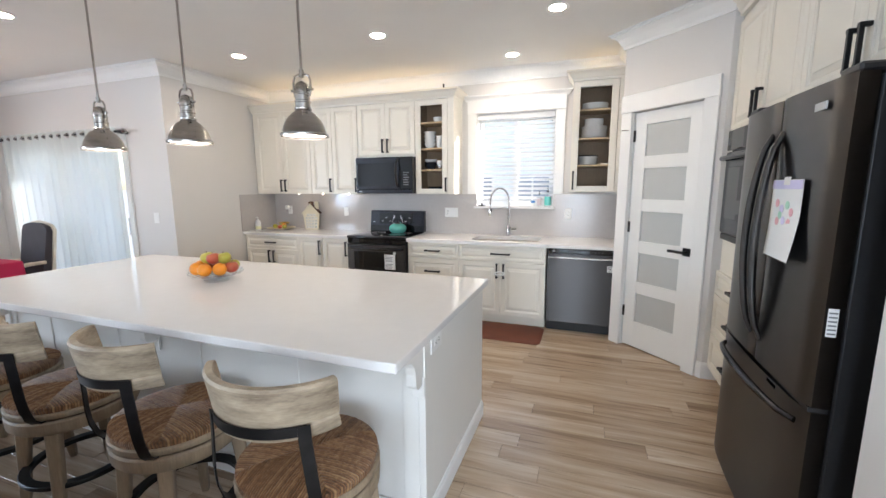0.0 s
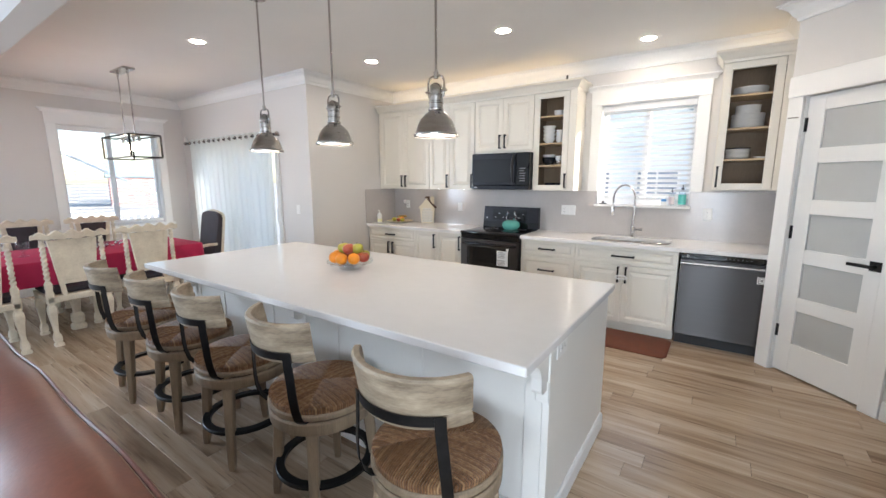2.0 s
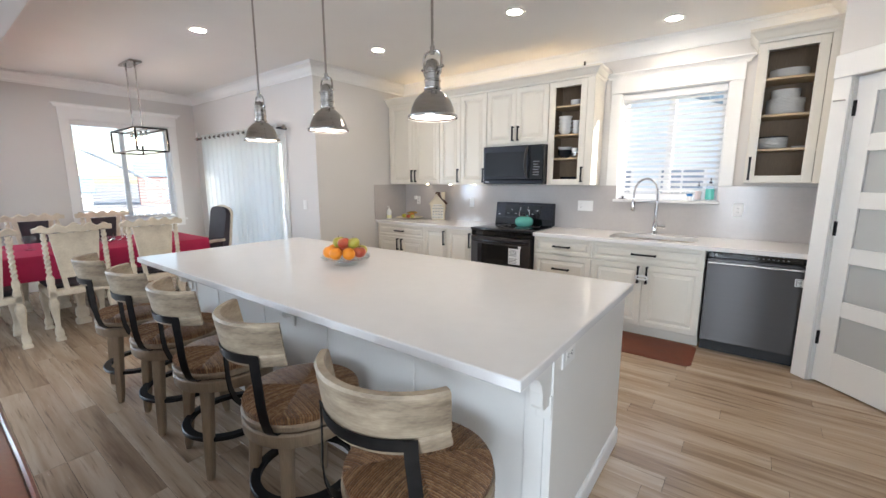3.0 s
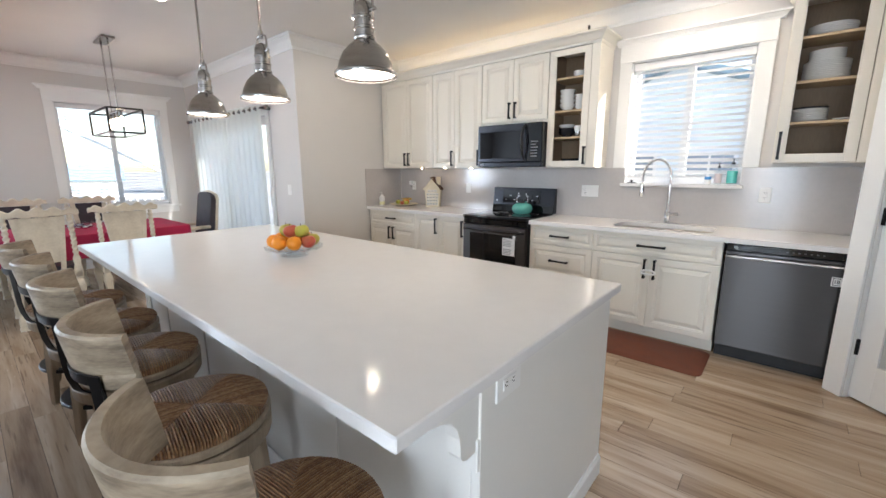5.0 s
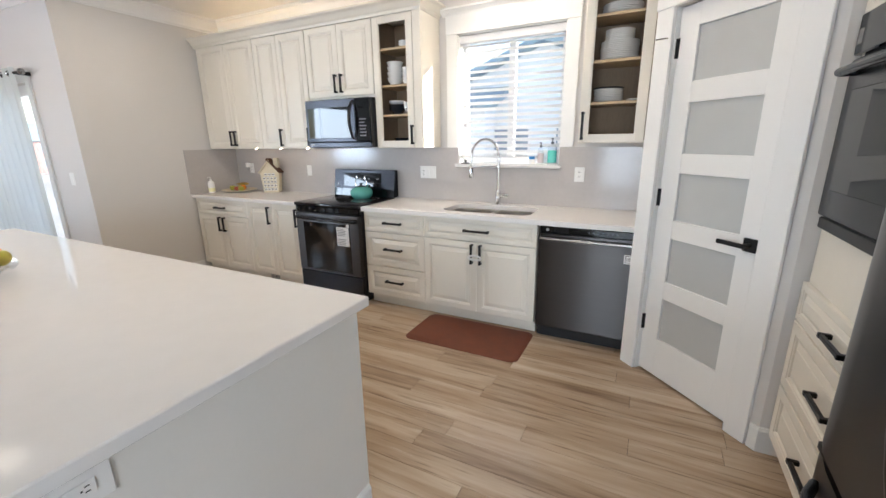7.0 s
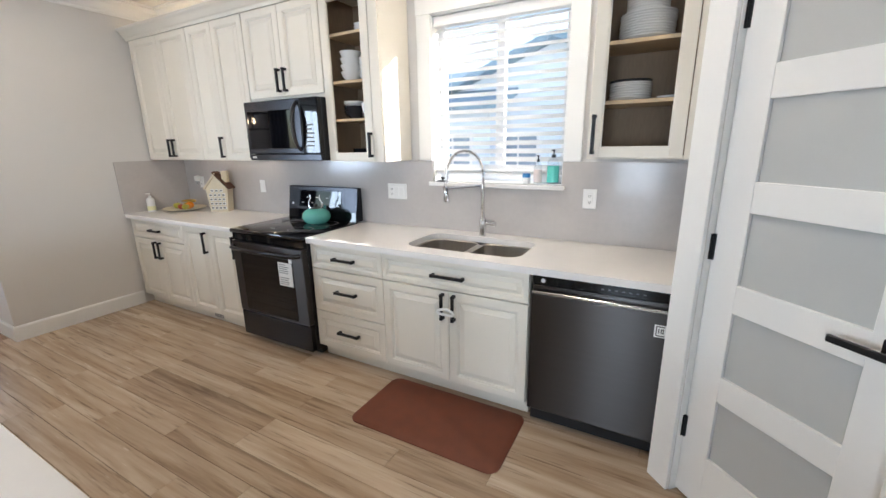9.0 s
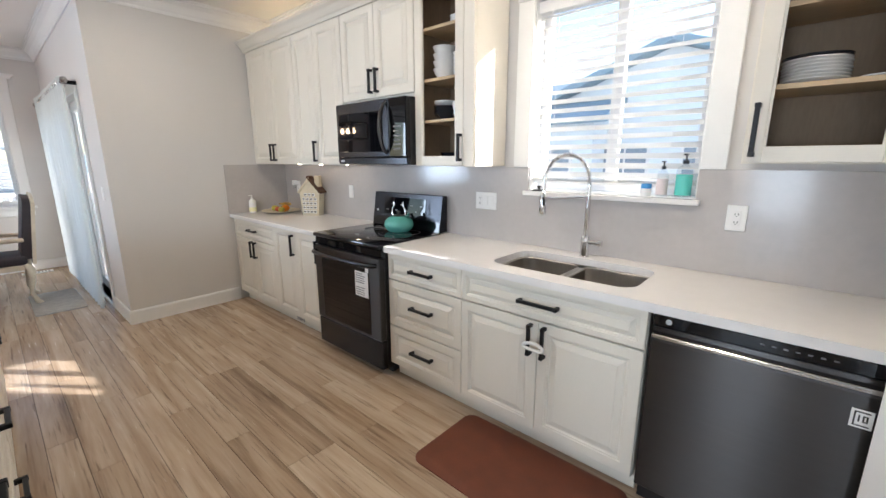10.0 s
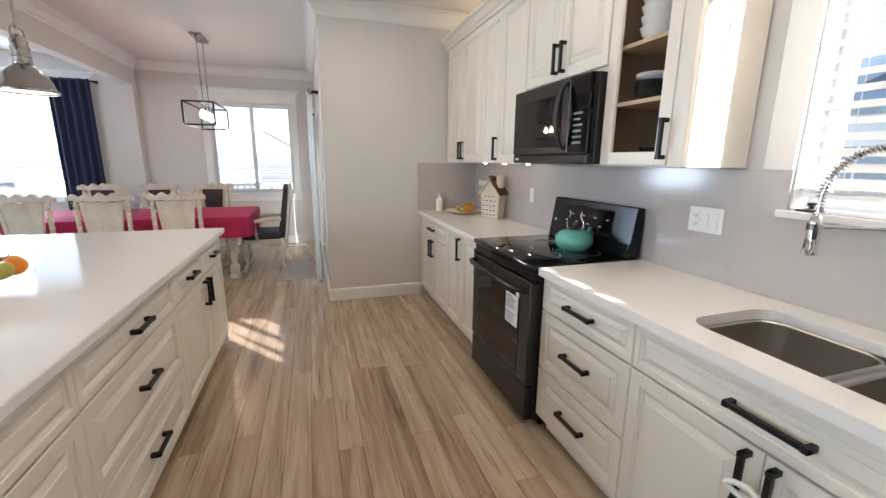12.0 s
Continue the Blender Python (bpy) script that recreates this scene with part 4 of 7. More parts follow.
def range_cooker():
    r = thing("kitchen_range", pose(0, 0, 0), "black stainless freestanding electric range with a glass cooktop", "stove")
    x0, x1 = 0.003, 0.762
    part("body", box(x0, -0.635, 0.05, x1, -0.03, 0.90, 0.003), M_PLASTIC, r)
    part("kick_base", box(x0 + 0.02, -0.58, 0.0, x1 - 0.02, -0.06, 0.05), M_PLASTIC, r)
    bm = bmesh.new()
    bx(bm, x0 - 0.004, -0.692, 0.893, x1 + 0.004, -0.10, 0.925, 0.010, 2)
    top = part("cooktop", bm, M_BGLASS, r, "black ceramic glass cooktop", True)
    for cx, cy, rad in ((0.20, -0.50, 0.11), (0.56, -0.50, 0.09), (0.20, -0.25, 0.085), (0.56, -0.25, 0.10)):
        part("burner_ring", turned([(rad - 0.002, 0.9255), (rad, 0.9262), (rad + 0.002, 0.9255)], 40, (cx, cy, 0), False), M_INK, top)
    part("control_strip", box(x0, -0.676, 0.835, x1, -0.636, 0.892, 0.006), M_BGLASS, r)
    bm = bmesh.new()
    bx(bm, x0 + 0.002, -0.688, 0.262, x1 - 0.002, -0.637, 0.83, 0.006)
    door = part("oven_door", bm, M_STEEL, r, "black stainless oven door")
    part("oven_window", box(x0 + 0.095, -0.6905, 0.285, x1 - 0.105, -0.684, 0.745, 0.001), M_BGLASS, door, "dark oven glass")
    bm = bmesh.new()
    tube(bm, [(x0 + 0.03, -0.688, 0.785), (x0 + 0.045, -0.722, 0.787), (x0 + 0.10, -0.738, 0.788), ((x0 + x1) / 2, -0.748, 0.788), (x1 - 0.10, -0.738, 0.788), (x1 - 0.045, -0.722, 0.787), (x1 - 0.03, -0.688, 0.785)], 0.016, 10)
    part("handle", bm, M_STEELH, door, "bowed bar handle", True)
    bm = bmesh.new()
    bx(bm, x0 + 0.002, -0.684, 0.055, x1 - 0.002, -0.637, 0.255, 0.006)
    part("warming_drawer", bm, M_STEELH, r)
    s = part("energy_label", box(0.505, -0.6925, 0.545, 0.645, -0.691, 0.72), M_PAPER, door, "white printed label")
    bm = bmesh.new()
    bars(bm, 0.515, 0.635, 0.632, 0.712, 5, -0.6927)
    bars(bm, 0.515, 0.552, 0.632, 0.615, 4, -0.6927)
    part("print", bm, M_INK, s)
    part("sticker", box(0.62, -0.6925, 0.723, 0.652, -0.691, 0.752), M_PAPER, door)
    # back guard leaning slightly back
    bm = bmesh.new()
    q = [(-0.115, 0.925), (-0.075, 1.19), (-0.03, 1.19), (-0.03, 0.925)]
    rows = [[bm.verts.new((x, y, z)) for y, z in q] for x in (x0, x1)]
    skin(bm, rows[0], rows[1])
    bm.faces.new(rows[0])
    bm.faces.new(rows[1][::-1])
    guard = part("back_guard", bm, M_STEELH, r, "sloping control panel")
    tilt = pose(0, -0.115, 0.925, -math.degrees(math.atan2(0.04, 0.265)))
    part("display", box(x0 + 0.13, -0.004, 0.10, x1 - 0.16, 0.002, 0.235, 0.001), M_BGLASS, guard, at=tilt)
    part("lower_glass", box(x0 + 0.002, -0.003, 0.0, x1 - 0.002, 0.002, 0.075, 0.001), M_BGLASS, guard, at=tilt)
    for i in range(8):
        part("key_mark", box(x0 + 0.16 + i * 0.055, -0.0055, 0.13 + 0.045 * (i % 2), x0 + 0.185 + i * 0.055, -0.0042, 0.136 + 0.045 * (i % 2)), M_GREYLOGO, guard, at=tilt)
    part("badge", turned([(0.0, 0), (0.010, 0), (0.010, 0.001), (0, 0.001)], 16, cap=False), M_GREYLOGO, guard, at=tilt @ pose(x0 + 0.05, -0.002, 0.12, 90))
    return r


def microwave():
    m = thing("microwave", pose(0, 0, 0), "black stainless microwave oven hung over the range", "microwave")
    x0, x1, z0, z1 = 0.004, 0.762, 1.42, 1.848
    part("body", box(x0, -0.385, z0, x1, -0.02, z1, 0.003), M_PLASTIC, m)
    part("door", box(x0, -0.43, z0 + 0.05, x1 - 0.165, -0.386, z1, 0.006), M_STEELH, m, "black stainless door")
    part("door_glass", box(x0 + 0.03, -0.4325, z0 + 0.085, x1 - 0.225, -0.428, z1 - 0.07, 0.002), M_BGLASS, m, "dark door glass")
    part("control_panel", box(x1 - 0.163, -0.43, z0 + 0.05, x1, -0.386, z1, 0.006), M_BGLASS, m)
    part("lower_grille", box(x0, -0.425, z0, x1, -0.386, z0 + 0.047, 0.005), M_STEELH, m)
    bm = bmesh.new()
    bars(bm, x1 - 0.12, z0 + 0.09, x1 - 0.03, z0 + 0.26, 6, -0.4305)
    part("key_marks", bm, M_INK, m)
    bm = bmesh.new()
    xc = x1 - 0.19
    pts, n = [], 12
    for i in range(n + 1):
        t = i / n
        pts.append((xc, -0.432 - 0.055 * math.sin(math.pi * t) ** 0.6, z0 + 0.075 + t * (z1 - z0 - 0.10)))
    tube(bm, pts, [0.010 + 0.006 * math.sin(math.pi * i / n) for i in range(n + 1)], 10)
    part("handle", bm, M_STEEL, m, "bowed vertical handle", True)
    part("badge", box(x0 + 0.03, -0.4265, z0 + 0.016, x0 + 0.075, -0.4255, z0 + 0.03), M_GREYLOGO, m)
    return m


def dishwasher():
    d = thing("dishwasher", pose(0, 0, 0), "black stainless built-in dishwasher under the counter", "dishwasher")
    x0, x1 = 2.352, 3.005
    part("body", box(x0, -0.60, 0.10, x1, -0.05, 0.872), M_PLASTIC, d)
    part("kick_plate", box(x0, -0.575, 0.0, x1, -0.56, 0.10), M_PLASTIC, d)
    part("control_strip", box(x0, -0.638, 0.822, x1, -0.601, 0.872, 0.004), M_BGLASS, d)
    bm = bmesh.new()
    # door skin with the bent-in grip along its top
    q = [(-0.601, 0.105), (-0.642, 0.105), (-0.645, 0.112), (-0.645, 0.765), (-0.640, 0.776), (-0.618, 0.795), (-0.616, 0.812), (-0.630, 0.818), (-0.601, 0.818)]
    rows = [[bm.verts.new((x, y, z)) for y, z in q] for x in (x0, x1)]
    skin(bm, rows[0], rows[1])
    bm.faces.new(rows[0])
    bm.faces.new(rows[1][::-1])
    door = part("door", bm, M_STEEL, d, "black stainless door with a pocket grip")
    part("grip_lip", box(x0, -0.645, 0.772, x1, -0.628, 0.790, 0.004), M_NICKEL, door)
    st = part("sticker", box(x1 - 0.085, -0.6465, 0.66, x1 - 0.035, -0.6452, 0.72), M_PAPER, d, "square printed sticker")
    bm = bmesh.new()
    for q in ((x1 - 0.078, 0.666, x1 - 0.042, 0.670), (x1 - 0.078, 0.710, x1 - 0.042, 0.714), (x1 - 0.078, 0.67, x1 - 0.074, 0.71), (x1 - 0.068, 0.68, x1 - 0.064, 0.702), (x1 - 0.058, 0.68, x1 - 0.046, 0.684), (x1 - 0.058, 0.698, x1 - 0.046, 0.702), (x1 - 0.058, 0.684, x1 - 0.054, 0.698), (x1 - 0.05, 0.684, x1 - 0.046, 0.698)):
        bx(bm, q[0], -0.6472, q[1], q[2], -0.6466, q[3])
    part("print", bm, M_SLOT, st)
    part("badge", turned([(0.0, 0), (0.011, 0), (0.011, 0.0012), (0, 0.0012)], 16, cap=False), M_GREYLOGO, d, at=pose(x0 + 0.055, -0.6385, 0.848, 90))
    bm = bmesh.new()
    for i in range(7):
        bx(bm, x0 + 0.33 + i * 0.03, -0.6388, 0.845, x0 + 0.342 + i * 0.03, -0.6381, 0.850)
    part("key_marks", bm, M_INK, d)
    return d


def refrigerator():
    """French-door refrigerator, in its own frame: front towards -y, x from 0 to w."""
    w, H = 0.893, 1.845
    f = thing("refrigerator", pose(3.425, -2.338, 0, 0, 0, -90), "black stainless French-door refrigerator with a freezer drawer", "refrigerator")
    part("body", box(0.004, 0.085, 0.03, w - 0.004, 0.72, H - 0.02, 0.006), M_PLASTIC, f, "black cabinet sides")
    part("foot_grille", box(0.02, 0.11, 0.0, w - 0.02, 0.68, 0.03), M_PLASTIC, f)

    def curved(x0, x1, z0, z1):
        bm = bmesh.new()
        n = 10
        rows = []
        for i in range(n + 1):
            x = x0 + (x1 - x0) * i / n
            t = (x / w) * 2 - 1
            e = min(x - x0, x1 - x)
            y = 0.018 * t * t + (0.010 if e < 1e-6 else 0.0)
            rows.append([bm.verts.new((x, y, z0)), bm.verts.new((x, y, z1)), bm.verts.new((x, 0.078, z1)), bm.verts.new((x, 0.078, z0))])
        for a, b in zip(rows, rows[1:]):
            skin(bm, a, b)
        bm.faces.new(rows[0])
        bm.faces.new(rows[-1][::-1])
        return bm
    zf = 0.752
    for k, (a, b) in enumerate(((0.002, w / 2 - 0.002), (w / 2 + 0.002, w - 0.002))):
        d = part("door", curved(a, b, zf + 0.006, H - 0.012), M_STEEL, f, "tall curved black stainless door", True)
        xh = w / 2 + (-0.05 if k == 0 else 0.05)
        bm = bmesh.new()
        n = 14
        pts = [(xh, 0.005 - 0.062 * math.sin(math.pi * i / n) ** 0.55, zf + 0.10 + (H - zf - 0.24) * i / n) for i in range(n + 1)]
        tube(bm, pts, [0.011 + 0.006 * math.sin(math.pi * i / n) for i in range(n + 1)], 10)
        part("handle", bm, M_STEEL, d, "bowed vertical handle", True)
    d = part("freezer_drawer", curved(0.002, w - 0.002, 0.05, zf - 0.012), M_STEEL, f, "wide curved freezer drawer", True)
    part("gasket", box(0.006, 0.02, zf - 0.012, w - 0.006, 0.075, zf + 0.006), M_PLASTIC, f)
    bm = bmesh.new()
    pts = [(0.06 + (w - 0.12) * i / 14, 0.012 - 0.062 * math.sin(math.pi * i / 14) ** 0.5, zf - 0.075 + 0.012 * math.sin(math.pi * i / 14)) for i in range(15)]
    tube(bm, pts, [0.011 + 0.006 * math.sin(math.pi * i / 14) for i in range(15)], 10)
    part("handle", bm, M_STEELH, d, "bowed horizontal handle", True)
    for x in (0.06, w - 0.06):
        part("hinge_cover", box(x - 0.055, 0.03, H - 0.012, x + 0.055, 0.16, H + 0.018, 0.008), M_PLASTIC, f)
    part("badge", box(w - 0.17, -0.001, H - 0.10, w - 0.10, 0.004, H - 0.075), M_GREYLOGO, f)
    part("emblem", box(w - 0.28, 0.001, 0.72, w - 0.20, 0.0045, 0.735), M_CHROME, f, "small bright emblem")
    st = part("side_label", box(w - 0.0015, 0.036, 1.01, w - 0.0005, 0.064, 1.105), M_PAPER, f, "white printed label")
    bm = bmesh.new()
    for i in range(6):
        bx(bm, w - 0.0005, 0.039, 1.018 + i * 0.014, w + 0.0002, 0.061, 1.023 + i * 0.014)
    part("print", bm, M_INK, st)
    # child's drawing taped on the door, its lower edge curling off
    dr = thing("drawing", pose(3.425, -2.338, 0, 0, 0, -90), "child's crayon drawing on paper taped to the refrigerator door", "drawing")
    bm = bmesh.new()
    rows = []
    x0, x1 = 0.475, 0.725
    for i in range(9):
        t = i / 8
        z = 1.52 - 0.30 * t
        yy = -0.004 - 0.022 * max(0.0, t - 0.45) ** 1.5
        rows.append([bm.verts.new((x, yy - 0.012 * max(0.0, t - 0.4) * (x - x0) / (x1 - x0) * 2, z)) for x in (x0, (x0 + x1) / 2, x1)])
    for a, b in zip(rows, rows[1:]):
        for j in range(2):
            bm.faces.new((a[j], a[j + 1], b[j + 1], b[j]))
    sheet = part("sheet", bm, M_PAPER, dr)
    mod = sheet.modifiers.new("thickness", "SOLIDIFY")
    mod.thickness = 0.0006
    dx, dz = -0.12, 0.10
    spots = [(0.66, 1.33, M_PINK), (0.70, 1.31, M_VIOLET), (0.745, 1.325, M_GREENC), (0.67, 1.26, M_PINK), (0.72, 1.265, M_VIOLET), (0.765, 1.26, M_PINK), (0.69, 1.285, M_GREENC), (0.78, 1.30, M_PINK)]
    for i, (x, z, mt) in enumerate(spots):
        part("crayon_patch", turned([(0.0, 0), (0.016, 0), (0.016, 0.0008), (0.0, 0.0008)], 10, cap=False), mt, dr, at=pose(x + dx, -0.0065, z + dz, 90, 0, 0))
    part("crayon_band", box(0.478, -0.0066, 1.485, 0.722, -0.0058, 1.518), M_VIOLET, dr)
    part("tape", box(0.575, -0.0068, 1.50, 0.625, -0.0045, 1.53), M_PLATE, dr)
    return f


def wall_oven():
    o = thing("wall_oven", TOW @ pose(0.085, -0.001, 0.07), "black stainless built-in wall oven in the tall cabinet", "oven")
    w = 0.76
    part("body", box(0.01, 0.0, 1.06, w - 0.01, 0.02, 1.80), M_PLASTIC, o)
    part("control_panel", box(0.0, -0.028, 1.665, w, -0.0005, 1.80, 0.005), M_BGLASS, o)
    d = part("oven_door", box(0.0, -0.028, 1.10, w, -0.0005, 1.655, 0.006), M_STEELH, o, "black stainless oven door")
    part("oven_window", box(0.07, -0.0305, 1.20, w - 0.07, -0.026, 1.55, 0.002), M_BGLASS, d, "dark oven glass")
    bm = bmesh.new()
    tube(bm, [(0.05, -0.028, 1.61), (0.055, -0.07, 1.61), (w - 0.055, -0.07, 1.61), (w - 0.05, -0.028, 1.61)], 0.015, 10)
    part("handle", bm, M_STEELH, d, "bar handle", True)
    part("lower_trim", box(0.0, -0.02, 1.05, w, -0.0005, 1.093, 0.004), M_PLASTIC, o)
    part("side_trim", box(0.012, -0.0285, 1.70, 0.05, -0.027, 1.75), M_INK, o)


range_cooker()
microwave()
dishwasher()
refrigerator()
wall_oven()


# ---- sink fittings ----
def faucet():
    f = thing("kitchen_faucet", pose(1.84, -0.085, 0.915), "chrome spring-neck kitchen faucet with a pull-down spray", "faucet")
    part("base", turned([(0.026, 0.0), (0.026, 0.004), (0.024, 0.006), (0.024, 0.115), (0.020, 0.12), (0.0, 0.12)], 24), M_CHROME, f, smooth=True)
    bm = bmesh.new()
    tube(bm, [(0, 0, 0.12), (0, 0, 0.345)], 0.0135, 16)
    part("riser", bm, M_CHROME, f, smooth=True)
    bm = bmesh.new()
    tube(bm, [(0.02, 0, 0.085), (0.062, 0, 0.085)], 0.014, 14)
    tube(bm, [(0.064, 0, 0.085), (0.092, 0, 0.085)], 0.018, 14)
    part("lever", bm, M_CHROME, f, smooth=True)
    # hose path: up, over an arc to the front, down to the spray head
    reach = Vector((-0.74, -0.67, 0))
    path = [Vector((0, 0, 0.345 + 0.02 * i)) for i in range(4)]
    c, R = Vector((0, 0, 0.405)) + reach * 0.125, 0.125
    path += [c - reach * (R * math.cos(math.pi * i / 20)) + Vector((0, 0, R * 1.25 * math.sin(math.pi * i / 20))) for i in range(1, 21)]
    path += [path[-1] - Vector((0, 0, 0.02 * i)) for i in range(1, 3)]
    bm = bmesh.new()
    tube(bm, path, 0.006, 8)
    part("hose", bm, M_NICKEL, f, smooth=True)
    # spring round the hose
    fine = []
    for a, b in zip(path, path[1:]):
        k = max(1, round((b - a).length / 0.0016))
        fine += [a.lerp(b, i / k) for i in range(k)]
    pts, ang, up = [], 0.0, Vector((0.78, -0.62, 0))
    for i in range(1, len(fine) - 1):
        t = (fine[i + 1] - fine[i - 1]).normalized()
        u = (up - t * up.dot(t)).normalized()
        v = t.cross(u)
        ang += (fine[i] - fine[i - 1]).length / 0.0105 * 2 * math.pi
        pts.append(fine[i] + (u * math.cos(ang) + v * math.sin(ang)) * 0.0125)
    bm = bmesh.new()
    tube(bm, pts, 0.0021, 5)
    part("spring", bm, M_CHROME, f, smooth=True)
    end = path[-1]
    part("spray_head", turned([(0.009, 0.0), (0.014, -0.01), (0.0165, -0.03), (0.018, -0.075), (0.020, -0.12), (0.018, -0.124), (0.0, -0.124)], 18, end, False), M_CHROME, f, smooth=True)
    part("spray_button", box(-0.007, -0.021, -0.075, 0.007, -0.012, -0.035, 0.003), M_PLASTIC, f, "black spray button", at=pose(end.x, end.y, end.z, 0, 0, 42))
    bm = bmesh.new()
    tube(bm, [Vector((0, 0, 0.335)), Vector((end.x * 0.5, end.y * 0.5, 0.332)), Vector((end.x, end.y, 0.328))], 0.0055, 8)
    part("dock_arm", bm, M_CHROME, f, smooth=True)
    part("dock_ring", turned([(0.012, 0.318), (0.02, 0.318), (0.02, 0.338), (0.012, 0.338), (0.012, 0.318)], 16, (end.x, end.y, 0), False), M_CHROME, f)


faucet()


def pump_bottle(name, m, r, h, body_mat, label, pump_mat, neck=0.35, fill=None):
    b = thing(name, m, label, "bottle")
    part("bottle_body", turned([(0.0, 0.0), (r, 0.0), (r, h * 0.72), (r * 0.8, h * 0.82), (r * neck, h * 0.88), (r * neck, h * 0.93), (0.0, h * 0.93)], 20, cap=False), body_mat, b, smooth=True)
    bm = bmesh.new()
    lathe(bm, [(r * neck * 1.1, h * 0.90), (r * neck * 1.1, h * 0.99), (0.004, h), (0.004, h * 1.12)], 12)
    bx(bm, -0.008, -r * 0.95, h * 1.12, 0.008, 0.008, h * 1.16, 0.002)
    part("pump", bm, pump_mat, b)
    if fill:
        part("label", turned([(r + 0.0006, h * 0.08), (r + 0.0006, h * fill[1])], 20, cap=False), fill[0], b)
    return b


SZ = KW[2] + 0.0015
pump_bottle("soap_bottle", pose(2.175, 0.012, SZ), 0.026, 0.155, M_CRYSTAL, "clear pump bottle of soap on the window sill", M_PLASTIC, fill=(M_LABEL, 0.60))
t_ = pump_bottle("spray_bottle", pose(2.27, 0.015, SZ), 0.036, 0.185, M_CRYSTAL, "clear spray bottle with teal soap on the window sill", M_PLASTIC, fill=(M_TEALSOAP, 0.62))
jar = thing("small_jar", pose(2.105, 0.0, SZ), "small white jar with a blue lid on the window sill", "jar")
part("jar_body", turned([(0.0, 0), (0.024, 0), (0.026, 0.03), (0.024, 0.042), (0.0, 0.042)], 18, cap=False), M_PLATE, jar, smooth=True)
part("lid", turned([(0.0, 0.042), (0.025, 0.042), (0.025, 0.062), (0.022, 0.066), (0.0, 0.066)], 18, cap=False), M_BLUE, jar, smooth=True)
sp = thing("sink_stopper", pose(1.49, 0.005, SZ), "black rubber sink stopper on the window sill", "stopper")
part("disc", turned([(0.0, 0), (0.045, 0), (0.043, 0.006), (0.02, 0.009), (0.0, 0.009)], 20, cap=False), M_PLASTIC, sp)
part("knob", turned([(0.008, 0.009), (0.008, 0.018), (0.015, 0.022), (0.012, 0.03), (0.0, 0.03)], 14), M_PLASTIC, sp)


# ---- outlets and switches ----
def wall_plate(m, w, h, kind, label):
    p = thing("wall_plate", m, label, "outlet" if "outlet" in label else "switch")
    part("cover_plate", box(-w / 2, -0.006, -h / 2, w / 2, 0, h / 2, 0.002), M_PLATE, p)
    for i, k in enumerate(kind):
        c = (i - (len(kind) - 1) / 2) * 0.046
        part("insert", box(c - 0.0165, -0.009, -0.033, c + 0.0165, -0.0055, 0.033, 0.001), M_PLATE, p)
        if k == "o":
            for s in (-1, 1):
                for d in (-0.006, 0.006):
                    part("slot", box(c + d - 0.0014, -0.0095, s * 0.018 - 0.004, c + d + 0.0014, -0.0088, s * 0.018 + 0.005), M_SLOT, p)
                part("slot", box(c - 0.002, -0.0095, s * 0.018 - 0.011, c + 0.002, -0.0088, s * 0.018 - 0.007), M_SLOT, p)
    return p


YBS = -0.0135
wall_plate(pose(1.105, YBS, 1.178), 0.17, 0.115, "oss", "white outlet and two switches on the backsplash")
wall_plate(pose(2.505, YBS, 1.188), 0.078, 0.118, "o", "white outlet on the grey backsplash")
wall_plate(pose(-0.425, YBS, 1.165), 0.07, 0.115, "s", "white switch on the grey backsplash")
wall_plate(pose(-1.37, YBS, 1.175), 0.07, 0.115, "o", "white outlet on the grey backsplash corner")
wall_plate(pose(2.1082, -3.245, 0.832, 0, 0, 90) @ pose(0, 0, 0, 0, 90, 0), 0.085, 0.125, "o", "white outlet with charging ports on the island end")
wall_plate(pose(-1.93, YS, 1.16), 0.075, 0.118, "s", "white light switch beside the sliding door")
fr_ = thing("air_freshener", pose(-1.40, YBS - 0.0095, 1.185), "white plug-in air freshener in the corner outlet", "air freshener")
part("body", box(-0.022, -0.045, 0.0, 0.022, 0.0, 0.055, 0.01, 2), M_PLATE, fr_)
part("bottle", turned([(0.0, -0.03), (0.014, -0.03), (0.015, 0.0), (0.0, 0.0)], 14, (0, -0.024, 0), False), M_CRYSTAL, fr_)
sn = thing("wall_sensor", pose(-4.80, YS, 2.2), "small white alarm sensor in the dining corner", "sensor")
part("body", box(-0.03, -0.04, -0.045, 0.03, 0, 0.045, 0.01, 2), M_PLATE, sn)
ks = thing("small_sensor", pose(1.13, -0.36, UT + 0.083), "small black clip on top of the wall cabinet", "sensor")
part("body", box(-0.008, -0.012, 0, 0.008, 0.012, 0.05, 0.003), M_PLASTIC, ks)
vent = thing("toe_vent", pose(-0.60, YF + 0.0745, 0.05), "small white air vent in the cabinet toe kick", "vent")
part("vent_frame", box(-0.15, -0.004, -0.035, 0.15, 0, 0.035, 0.001), M_CAB, vent)
for i in range(6):
    part("vent_slat", box(0.0 + i * 0.022, -0.006, -0.025, 0.012 + i * 0.022, -0.0042, 0.025), M_INK, vent)


